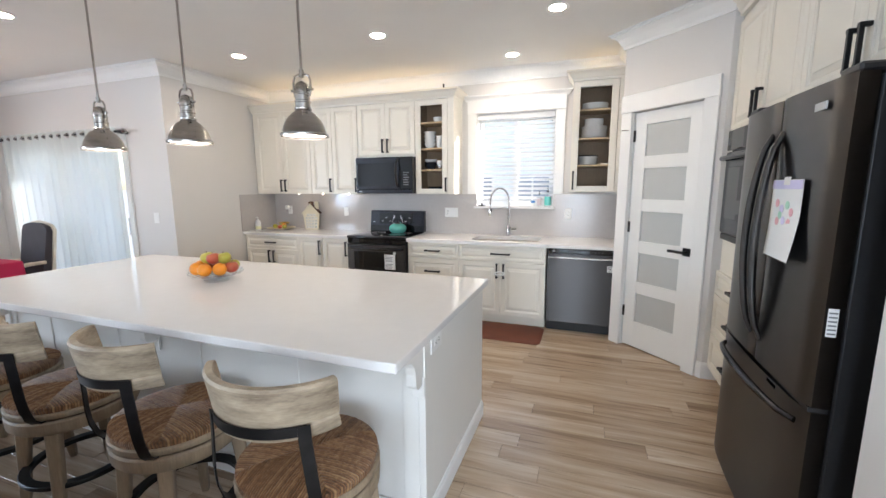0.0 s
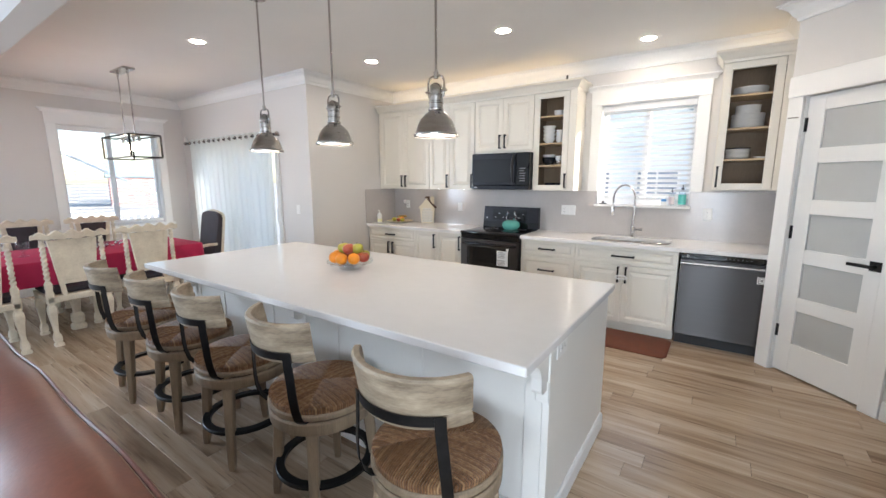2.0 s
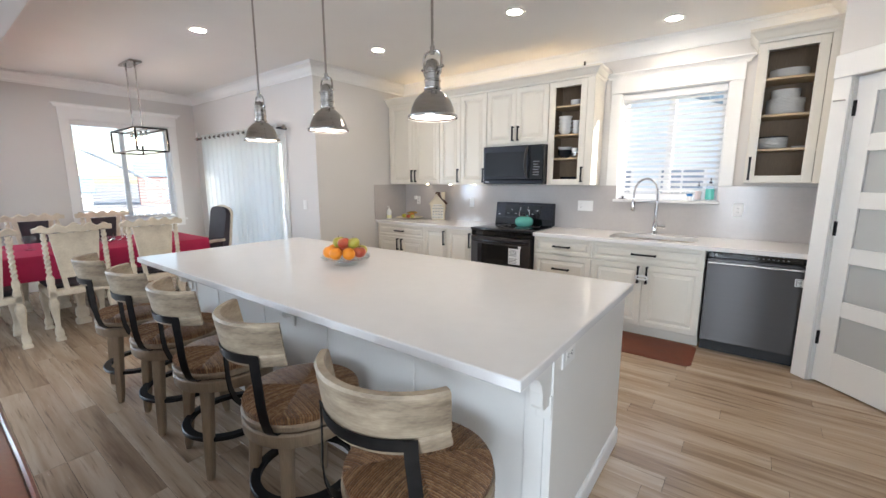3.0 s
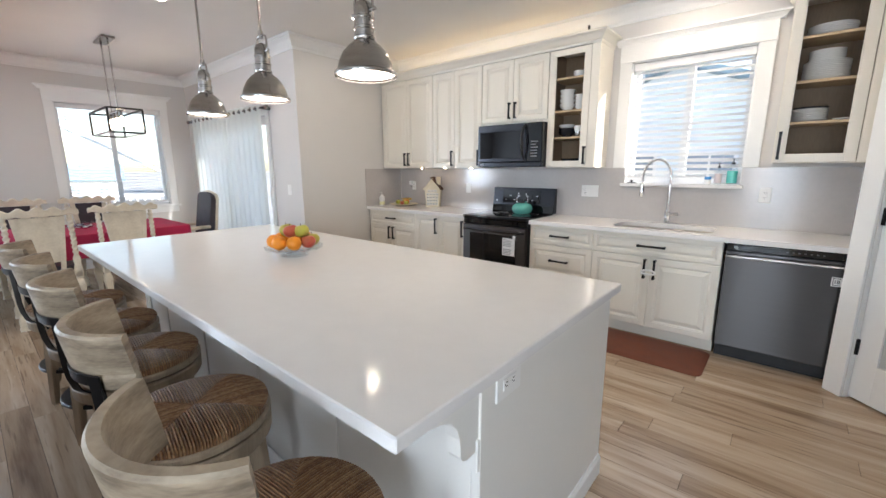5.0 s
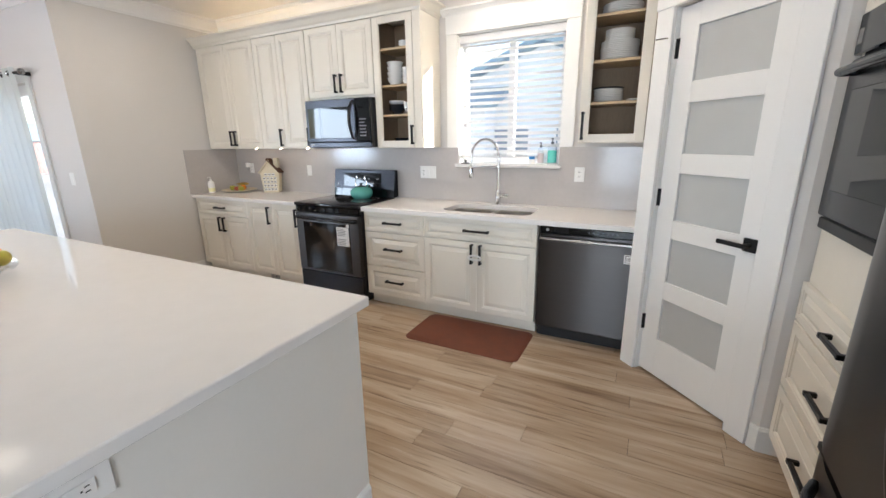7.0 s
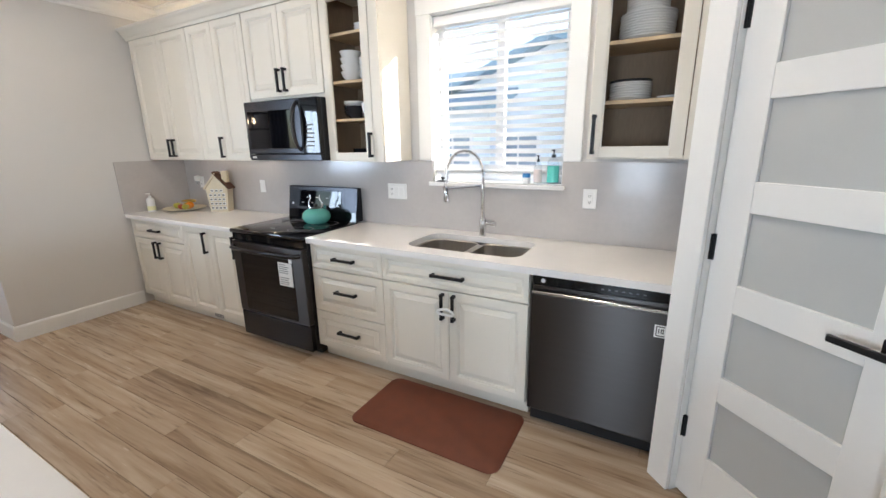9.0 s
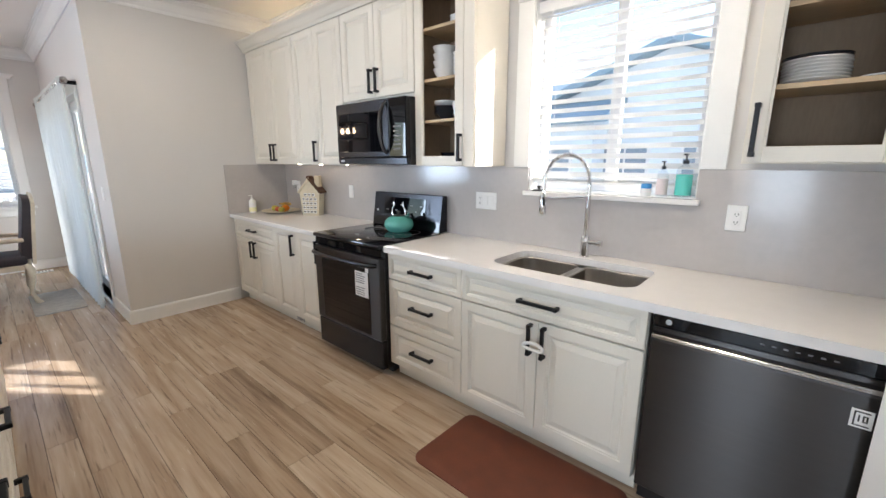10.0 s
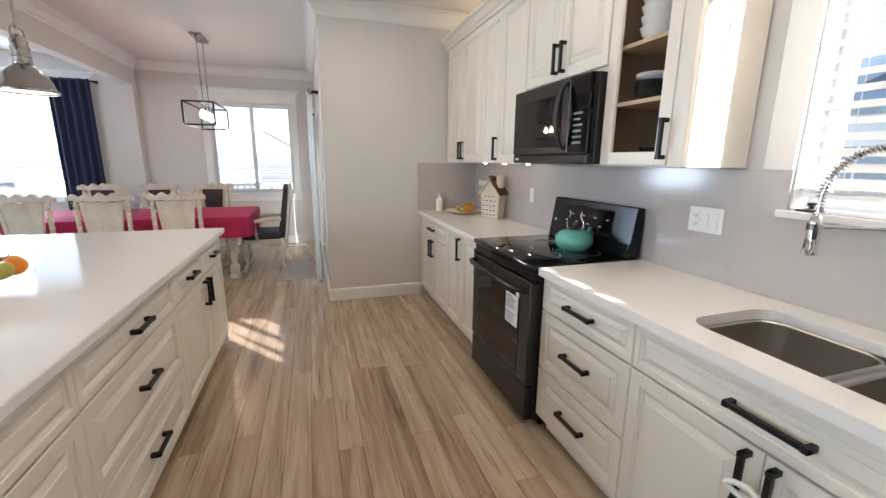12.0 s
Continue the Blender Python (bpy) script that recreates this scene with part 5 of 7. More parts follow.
# ---- things on the worktops ----
def fruit(name, m, r, mat, label, kind):
    f = thing(name, m, label, "fruit", "fruit in the glass stand" if "stand" in label else "fruit on the plate")
    if kind == "orange":
        prof = [(r * math.sin(a), -r * 0.96 * math.cos(a)) for a in [math.pi * i / 14 for i in range(15)]]
    else:
        prof = [(r * math.sin(a) * (1.02 + 0.06 * math.cos(a) * -1), -r * 0.92 * math.cos(a) + (-0.17 * r if i > 11 else 0) * (i - 11) / 3 + (0.10 * r if i < 2 else 0) * (2 - i) / 2) for i, a in enumerate([math.pi * i / 14 for i in range(15)])]
    part("flesh", turned(prof, 22, (0, 0, r * 0.96), False), mat, f, smooth=True)
    bm = bmesh.new()
    if kind == "orange":
        lathe(bm, [(0.0, 1.915 * r), (0.004, 1.925 * r), (0.0, 1.93 * r)], 8)
    else:
        tube(bm, [(0, 0, 1.66 * r), (0.002, 0.001, 1.85 * r), (0.006, 0.002, 2.02 * r)], 0.0016, 6)
    part("stem", bm, M_BROWN, f)
    return f


BOWL = (0.50, -2.945)
cs = thing("cake_stand", pose(*BOWL, 0.9155), "clear glass footed stand full of fruit", "fruit stand")
part("foot", turned([(0.0, 0.0), (0.075, 0.0), (0.075, 0.004), (0.055, 0.014), (0.048, 0.038), (0.0, 0.038)], 32, cap=False), M_CRYSTAL, cs, smooth=True)
prof = [(0.0, 0.040), (0.15, 0.042), (0.158, 0.05), (0.160, 0.058), (0.153, 0.058), (0.148, 0.048), (0.0, 0.046)]
bm = turned(prof, 48, cap=False)
for v in bm.verts:
    a = math.atan2(v.co.y, v.co.x)
    if v.co.xy.length > 0.145:
        v.co.z += 0.005 * math.sin(a * 12)
part("plate", bm, M_CRYSTAL, cs, smooth=True)
FZ = 0.9155 + 0.0485
G = "in a glass stand"
ring_ = [("orange", 190), ("orange", 237), ("orange", 284), ("orange", 331), ("red", 18), ("green", 65), ("orange", 110), ("red", 150)]
for k, a in ring_:
    x, y = BOWL[0] + 0.104 * math.cos(radians(a)), BOWL[1] + 0.104 * math.sin(radians(a))
    nm, mt, lb = {"orange": ("orange", M_ORANGE, "ripe orange "), "red": ("apple", M_RAPPLE, "red apple "), "green": ("apple", M_GAPPLE, "green apple ")}[k]
    fruit(nm, pose(x, y, FZ, 0, 0, a * 3), 0.0405, mt, lb + G, "orange" if k == "orange" else "apple")
for k, x, y in (("green", -0.052, 0.0), ("red", 0.012, -0.012), ("green", 0.055, 0.03)):
    nm, mt, lb = ("apple", M_GAPPLE, "green apple ") if k == "green" else ("apple", M_RAPPLE, "red apple ")
    fruit(nm, pose(BOWL[0] + x, BOWL[1] + y, FZ + 0.057, 8, -6, 40 * x), 0.041, mt, lb + "on top " + G, "apple")

kt = thing("tea_kettle", pose(0.465, -0.24, 0.9265, 0, 0, -80), "teal enamel kettle with a wire handle on the cooktop", "kettle")
part("kettle_body", turned([(0.0, 0.0), (0.080, 0.0), (0.100, 0.018), (0.111, 0.048), (0.104, 0.080), (0.08, 0.102), (0.046, 0.114), (0.0, 0.116)], 32, cap=False), M_TEAL, kt, smooth=True)
part("lid", turned([(0.044, 0.114), (0.036, 0.120), (0.010, 0.124), (0.010, 0.130), (0.017, 0.136), (0.015, 0.147), (0.0, 0.15)], 20, cap=False), M_PLASTIC, kt, smooth=True)
bm = bmesh.new()
tube(bm, [(-0.085, 0, 0.07), (-0.115, 0, 0.095), (-0.125, 0, 0.118)], [0.018, 0.013, 0.010], 12)
part("spout", bm, M_TEAL, kt, smooth=True)
for s in (-1, 1):
    bm = bmesh.new()
    tube(bm, [(0, s * 0.050, 0.110), (0, s * 0.062, 0.135), (0, s * 0.060, 0.165), (0, s * 0.044, 0.185), (0, s * 0.040, 0.205), (0, s * 0.048, 0.22)], 0.0045, 8)
    part("handle_wire", bm, M_CHROME, kt, smooth=True)
pump_bottle("lotion_bottle", pose(-1.575, -0.44, 0.9155), 0.035, 0.155, M_PLATE, "white pump bottle at the end of the counter", M_PLATE, fill=(M_YELLOW, 0.35))
pl = thing("fruit_plate", pose(-1.36, -0.24, 0.9155), "pale oval plate holding fruit on the counter", "plate")
bm = turned([(0.0, 0.004), (0.10, 0.004), (0.14, 0.010), (0.195, 0.022), (0.193, 0.026), (0.138, 0.016), (0.10, 0.009), (0.0, 0.008)], 36, cap=False)
part("plate", bm, M_BIRCH, pl, smooth=True)
for k, x, y, r, mt in (("apple", -0.075, -0.03, 0.034, M_GAPPLE), ("orange", 0.01, 0.05, 0.035, M_ORANGE), ("orange", 0.06, 0.0, 0.033, M_ORANGE), ("apple", 0.095, -0.045, 0.032, M_GAPPLE), ("apple", -0.04, 0.05, 0.033, M_GAPPLE), ("apple", 0.02, -0.045, 0.030, M_RAPPLE)):
    fruit(k, pose(-1.36 + x, -0.24 + y, 0.9155 + 0.0095), r, mt, ("ripe orange " if mt is M_ORANGE else "small apple ") + "on a pale plate", k)
bn = thing("banana", pose(-1.34, -0.20, 0.9155 + 0.085, 0, 0, 25), "overripe banana lying on the fruit", "fruit")
bm = bmesh.new()
tube(bm, arc((0, -0.1), 0.12, 50, 130, 8), [0.004, 0.012, 0.016, 0.017, 0.017, 0.016, 0.013, 0.008, 0.004], 8)
part("peel", bm, material("banana_peel", (0.50, 0.32, 0.05), 0.5, var=0.3, scale=20, tint=(0.10, 0.05, 0.02)), bn, smooth=True)

# wooden house advent calendar
hc = thing("advent_house", pose(-0.91, -0.135, 0.9155, 0, 0, 28) @ Matrix.Scale(1.12, 4), "cream wooden house-shaped calendar with rows of small drawers", "ornament")
bm = bmesh.new()
q = [(-0.075, 0.0), (0.075, 0.0), (0.095, 0.20), (0.0, 0.31), (-0.095, 0.20)]
rows = [[bm.verts.new((x, y, z)) for x, z in q] for y in (-0.045, 0.045)]
skin(bm, rows[0], rows[1])
bm.faces.new(rows[0])
bm.faces.new(rows[1][::-1])
part("house_body", bm, M_BIRCH, hc)
for s in (-1, 1):
    bm = bmesh.new()
    bx(bm, -0.006, -0.058, -0.165, 0.006, 0.058, 0.008, 0.001)
    part("roof_board", bm, M_BIRCH if s < 0 else M_BROWN, hc, at=pose(0, 0, 0.322, 0, 0, 0) @ pose(0, 0, 0, 0, s * -41, 0))
part("chimney", box(0.04, -0.02, 0.25, 0.085, 0.025, 0.345, 0.002), M_BIRCH, hc)
part("bow", turned([(0.0, 0), (0.03, 0.0), (0.034, 0.014), (0.02, 0.024), (0.0, 0.022)], 12, (0.0, -0.02, 0.322), False), M_BROWN, hc)
for r_ in range(5):
    for c_ in range(4 if r_ < 4 else 3):
        wd = 0.034
        x = (c_ - (1.5 if r_ < 4 else 1.0)) * wd * (1 + 0.03 * r_)
        dr_ = part("little_drawer", box(x - 0.014, -0.050, 0.02 + r_ * 0.037, x + 0.014, -0.0455, 0.048 + r_ * 0.037, 0.001), M_PLATE, hc)
        part("knob", box(x - 0.008, -0.0535, 0.030 + r_ * 0.037, x + 0.008, -0.0505, 0.039 + r_ * 0.037), M_SLOT, dr_)


# ---- china in the glass cabinets ----
def plate_stack(x, y, z, n, r, label, mat=None, dark=()):
    for i in range(n):
        p = tagged(part("plate", turned([(0.0, 0.0), (r * 0.62, 0.0), (r * 0.68, 0.004), (r, 0.016), (r, 0.019), (r * 0.66, 0.008), (0.0, 0.006)], 28, cap=False), M_BLUECHINA if i in dark else M_CHINA, None, smooth=True), label, "plate", label)
        p.location = (x + random.uniform(-0.002, 0.002), y, z + i * 0.0115)


def bowl_stack(x, y, z, n, r, h, label, step=0.022, mat=None):
    for i in range(n):
        p = tagged(part("bowl", turned([(0.0, 0.0), (r * 0.45, 0.0), (r * 0.5, 0.006), (r * 0.85, h * 0.55), (r, h), (r * 0.96, h), (r * 0.8, h * 0.55), (r * 0.42, 0.01), (0.0, 0.01)], 26, cap=False), mat or M_CHINA, None, smooth=True), label, "bowl", label)
        p.location = (x, y, z + i * step)


yc = YU + 0.17
sx = 2.522 + 0.215
plate_stack(sx + 0.02, yc, UB2 + 0.0215, 2, 0.125, "plate on the cabinet floor", dark=(0,))
plate_stack(sx - 0.05, yc, 1.7155, 8, 0.10, "plate in a short stack on the shelf", dark=(7,))
plate_stack(sx + 0.13, yc + 0.02, 1.7155, 1, 0.06, "small saucer on the shelf")
plate_stack(sx, yc, 1.9855, 10, 0.125, "plate in a tall stack on the shelf")
plate_stack(sx - 0.005, yc, 1.9855 + 0.12, 6, 0.095, "side plate on top of the stack")
plate_stack(sx, yc, 2.2705, 5, 0.128, "platter on the top shelf")
sx = 0.769 + 0.23
bowl_stack(sx - 0.095, yc - 0.03, 1.9455, 4, 0.074, 0.065, "white bowl in a stack", 0.043)
bowl_stack(sx + 0.03, yc - 0.03, 1.9455, 5, 0.045, 0.04, "small patterned bowl in a stack", 0.026)
bowl_stack(sx + 0.0, yc, 2.2405, 2, 0.06, 0.045, "small bowl on the top shelf", 0.02)
bowl_stack(sx - 0.085, yc - 0.03, 1.7005, 3, 0.08, 0.05, "dark bowl in a stack", 0.018, M_BLUECHINA)
plate_stack(sx - 0.085, yc - 0.03, 1.7005 + 0.087, 2, 0.075, "white saucer on dark bowls")
for i in range(2):
    c = thing("mug", pose(sx + 0.035, yc - 0.05, 1.7005 + i * 0.052), "glazed mug stacked on the shelf", "mug", "mugs on the shelf")
    part("mug_body", turned([(0.0, 0.0), (0.03, 0.0), (0.036, 0.025), (0.038, 0.05), (0.034, 0.05), (0.032, 0.02), (0.0, 0.006)], 20, cap=False), M_CHINA if i else M_NICKEL, c, smooth=True)
    bm = bmesh.new()
    tube(bm, arc((0.034, 0), 0.016, -80, 80, 8), 0.004, 6)
    part("handle", bm, M_CHINA, c, at=pose(0, 0, 0.026, 90), smooth=True)
bowl_stack(sx - 0.08, yc, UB + 0.0215, 2, 0.06, 0.045, "dark cup on the cabinet floor", 0.02, M_BLUECHINA)
bowl_stack(sx + 0.04, yc - 0.02, UB + 0.0215, 2, 0.055, 0.045, "dark cup on the cabinet floor", 0.02, M_BLUECHINA)

# floor mat
bm = bmesh.new()
fm = rounded_loop(bm, 1.44, 2.34, -1.085, -0.60, 0.06, 0.0005)
fm2 = rounded_loop(bm, 1.44, 2.34, -1.085, -0.60, 0.06, 0.006)
fm3 = rounded_loop(bm, 1.465, 2.315, -1.06, -0.625, 0.05, 0.018)
skin(bm, fm, fm2)
skin(bm, fm2, fm3)
bm.faces.new(fm3)
bm.faces.new(fm[::-1])
tagged(part("kitchen_mat", bm, M_MAT, None, smooth=True), "brown cushioned floor mat in front of the sink", "mat")
# ---- bar stools ----
def bar_stool(m):
    s = thing("bar_stool", m, "weathered wood swivel stool with woven rush seat and iron straps", "bar stool", "stools at the island")
    R, ZS = 0.238, 0.55
    # rush seat: ridged cords in four fields over a low dome
    bm = bmesh.new()
    N, pitch = 236, 0.009
    grid = {}
    for i in range(N + 1):
        for j in range(N + 1):
            a, b = 2 * i / N - 1, 2 * j / N - 1
            # square to disc
            x, y = a * math.sqrt(1 - b * b / 2) * R, b * math.sqrt(1 - a * a / 2) * R
            rr = math.hypot(x, y) / R
            t = y if abs(x) > abs(y) else x
            edge = max(0.0, 1 - rr * rr)
            seam = min(1.0, abs(abs(x) - abs(y)) / 0.02)
            zz = ZS + 0.022 + 0.030 * edge ** 0.45 - 0.008 * max(0, 1 - rr * 1.6) + 0.005 * (abs(math.sin(math.pi * t / pitch)) - 0.5) * (0.4 + 0.6 * seam) - 0.004 * (1 - seam) * (1 - rr)
            grid[i, j] = bm.verts.new((x, y, zz + 0.0016 * noise.noise((x * 60, y * 60, 0))))
    for i in range(N):
        for j in range(N):
            bm.faces.new((grid[i, j], grid[i + 1, j], grid[i + 1, j + 1], grid[i, j + 1]))
    rim = [grid[i, 0] for i in range(N)] + [grid[N, j] for j in range(N)] + [grid[N - i, N] for i in range(N)] + [grid[0, N - j] for j in range(N)]
    low = [bm.verts.new((v.co.x * 0.985, v.co.y * 0.985, ZS - 0.002)) for v in rim]
    skin(bm, rim, low)
    bm.faces.new(low)
    part("rush_seat", bm, M_RUSH, s, "woven brown rush seat", True)
    part("seat_ring", turned([(R - 0.03, ZS - 0.028), (R + 0.002, ZS - 0.028), (R + 0.006, ZS - 0.02), (R + 0.006, ZS - 0.006), (R, ZS), (R - 0.03, ZS)], 44), M_STOOLWOOD, s, smooth=True)
    part("swivel_gap", turned([(R - 0.02, ZS - 0.036), (R - 0.012, ZS - 0.036), (R - 0.012, ZS - 0.028), (R - 0.02, ZS - 0.028)], 36), M_IRON, s)
    part("apron_ring", turned([(R - 0.035, ZS - 0.10), (R - 0.004, ZS - 0.10), (R + 0.004, ZS - 0.09), (R + 0.006, ZS - 0.045), (R, ZS - 0.037), (R - 0.035, ZS - 0.037)], 44), M_STOOLWOOD, s, smooth=True)
    for k in range(4):
        a = radians(45 + 90 * k)
        c0, c1 = R - 0.035, R + 0.012
        bm = bmesh.new()
        loops = []
        for f, z, wd in ((0.0, ZS - 0.055, 0.026), (0.35, ZS * 0.6, 0.023), (0.9, 0.05, 0.018), (1.0, 0.0, 0.014)):
            rad = c0 + (c1 - c0) * f
            c = Vector((math.cos(a) * rad, math.sin(a) * rad, z))
            u, v = Vector((math.cos(a), math.sin(a), 0)), Vector((-math.sin(a), math.cos(a), 0))
            loops.append([bm.verts.new(c + u * (wd * p) + v * (wd * q)) for p, q in ((-1, -0.8), (-0.8, -1), (0.8, -1), (1, -0.8), (1, 0.8), (0.8, 1), (-0.8, 1), (-1, 0.8))])
        for p, q in zip(loops, loops[1:]):
            skin(bm, p, q)
        bm.faces.new(loops[0])
        bm.faces.new(loops[-1][::-1])
        part("leg", bm, M_STOOLWOOD, s, smooth=True)
    part("foot_ring", turned([(R - 0.045, 0.185), (R - 0.008, 0.185), (R - 0.004, 0.189), (R - 0.004, 0.203), (R - 0.008, 0.207), (R - 0.045, 0.207), (R - 0.045, 0.185)], 44, cap=False), M_IRON, s, "black iron foot ring", True)

    # curved back: an upper and a lower board, bowed round the rear
    YO = -0.047

    def bow(z0, z1, r_in, r_out, half, lean, crest=0.0, splay=2.0):
        bm = bmesh.new()
        n, rows = 22, []
        for i in range(n + 1):
            t = i / n * 2 - 1
            a0, a1 = radians(-90 + (half + splay) * t), radians(-90 + half * t)
            zz1 = z1 + crest * (1 - t * t)
            o = []
            for r_, z in ((r_in, z0), (r_out - 0.004, z0), (r_out, z0 + 0.006), (r_out + lean, zz1 - 0.008), (r_out + lean - 0.006, zz1), (r_in + lean + 0.004, zz1), (r_in + lean, zz1 - 0.006)):
                a = a0 if z < z0 + 0.01 else a1
                o.append(bm.verts.new((r_ * math.cos(a), YO + r_ * math.sin(a), z)))
            rows.append(o)
        for p, q in zip(rows, rows[1:]):
            skin(bm, p, q)
        bm.faces.new(rows[0])
        bm.faces.new(rows[-1][::-1])
        return bm
    part("back_rest", bow(0.850, 0.968, 0.218, 0.248, 60, 0.016, 0.0, 2.5), M_STOOLTOP, s, "pale curved wooden backrest", True)
    part("back_rail", bow(0.803, 0.849, 0.216, 0.244, 62.5, 0.002, 0.0, 1.5), M_STOOLTOP, s, "", True)
    bm = bmesh.new()
    rows = []
    for i in range(19):
        a = radians(-90 - 40 + 80 * i / 18)
        rows.append([bm.verts.new((r_ * math.cos(a), YO + r_ * math.sin(a), z)) for r_, z in ((0.2445, 0.817), (0.2495, 0.817), (0.2515, 0.849), (0.2472, 0.849))])
    for p, q in zip(rows, rows[1:]):
        skin(bm, p, q)
    bm.faces.new(rows[0])
    bm.faces.new(rows[-1][::-1])
    part("iron_band", bm, M_IRON, s, "black iron strap", True)
    for t in (-38, 38):
        a = radians(-90 + t)
        u, v = Vector((math.cos(a), math.sin(a), 0)), Vector((-math.sin(a), math.cos(a), 0))
        prof = [(0.2535, 0.849), (0.255, 0.80), (0.265, 0.73), (0.276, 0.66), (0.280, 0.60), (0.272, 0.548), (0.252, 0.522), (0.225, 0.514)]
        bm = bmesh.new()
        rows = []
        for i, (r_, z) in enumerate(prof):
            nr, nz = (1, 0) if i < 6 else (0.3, -1)
            c = u * r_ + Vector((0, YO * min(1.0, max(0.0, (z - 0.52) / 0.30)), z))
            d = (u * nr + Vector((0, 0, nz))).normalized() * 0.0025
            rows.append([bm.verts.new(c + v * 0.018 + d), bm.verts.new(c - v * 0.018 + d), bm.verts.new(c - v * 0.018 - d), bm.verts.new(c + v * 0.018 - d)])
        for p, q in zip(rows, rows[1:]):
            skin(bm, p, q)
        bm.faces.new(rows[0])
        bm.faces.new(rows[-1][::-1])
        part("iron_strap", bm, M_IRON, s, "black iron strap", True)
    return s


first_stool = bar_stool(pose(1.826, -3.765, 0.001, 0, 0, 5))
for x, y, a in ((1.123, -3.717, -7), (0.433, -3.72, -6), (-0.167, -3.73, -6), (-0.786, -3.755, -8)):
    copy_thing(first_stool, pose(x, y, 0.001, 0, 0, a))


# ---- pendants ----
def pendant(x, y, z):
    p = thing("pendant_lamp", pose(x, y, 0), "brushed nickel dome pendant lamp, switched on", "pendant lamp", "pendants above the island")
    part("shade", turned([(0.1200, z), (0.1216, z + 0.004), (0.1200, z + 0.014), (0.1136, z + 0.018), (0.1088, z + 0.024), (0.1024, z + 0.05), (0.0864, z + 0.085), (0.0624, z + 0.112), (0.0416, z + 0.128), (0.0376, z + 0.136), (0.0344, z + 0.13), (0.0560, z + 0.108), (0.0800, z + 0.08), (0.0976, z + 0.046), (0.1040, z + 0.02), (0.1120, z + 0.002)], 48, cap=False), M_NICKEL, p, smooth=True)
    part("neck", turned([(0.0400, z + 0.132), (0.0424, z + 0.137), (0.0424, z + 0.142), (0.0376, z + 0.146), (0.0376, z + 0.168), (0.0408, z + 0.171), (0.0408, z + 0.177), (0.0368, z + 0.181), (0.0368, z + 0.205), (0.0400, z + 0.208), (0.0400, z + 0.213), (0.0352, z + 0.217), (0.0352, z + 0.245), (0.0288, z + 0.262), (0.0144, z + 0.272), (0.0000, z + 0.274)], 36), M_NICKEL, p, smooth=True)
    part("diffuser", turned([(0.0000, z + 0.006), (0.0640, z + 0.005), (0.1112, z + 0.009), (0.1096, z + 0.013), (0.0000, z + 0.011)], 40, cap=False), M_PEND, p, "glowing white lens", True)
    bm = bmesh.new()
    tube(bm, [(-0.046, 0, z + 0.20), (-0.052, 0, z + 0.23), (-0.052, 0, z + 0.275), (-0.042, 0, z + 0.30), (-0.02, 0, z + 0.308), (0.02, 0, z + 0.308), (0.042, 0, z + 0.30), (0.052, 0, z + 0.275), (0.052, 0, z + 0.23), (0.046, 0, z + 0.20)], 0.0055, 8)
    for s in (-1, 1):
        tube(bm, [(s * 0.036, 0, z + 0.232), (s * 0.066, 0, z + 0.232)], 0.007, 10)
    part("yoke", bm, M_NICKEL, p, smooth=True)
    bm = bmesh.new()
    tube(bm, [(0, 0, z + 0.30), (0, 0, CEIL - 0.02)], 0.0065, 10)
    tube(bm, [(0, 0, z + 0.295), (0, 0, z + 0.33)], 0.012, 10)
    part("stem", bm, M_NICKEL, p, smooth=True)
    part("canopy", turned([(0.0, CEIL - 0.026), (0.02, CEIL - 0.026), (0.06, CEIL - 0.02), (0.066, CEIL - 0.012), (0.066, CEIL - 0.0005), (0.0, CEIL - 0.0005)], 32, cap=False), M_NICKEL, p, smooth=True)
    return p


for x, z in ((-0.246, 1.742), (0.512, 1.755), (1.317, 1.757)):
    pendant(x, -3.045, z)


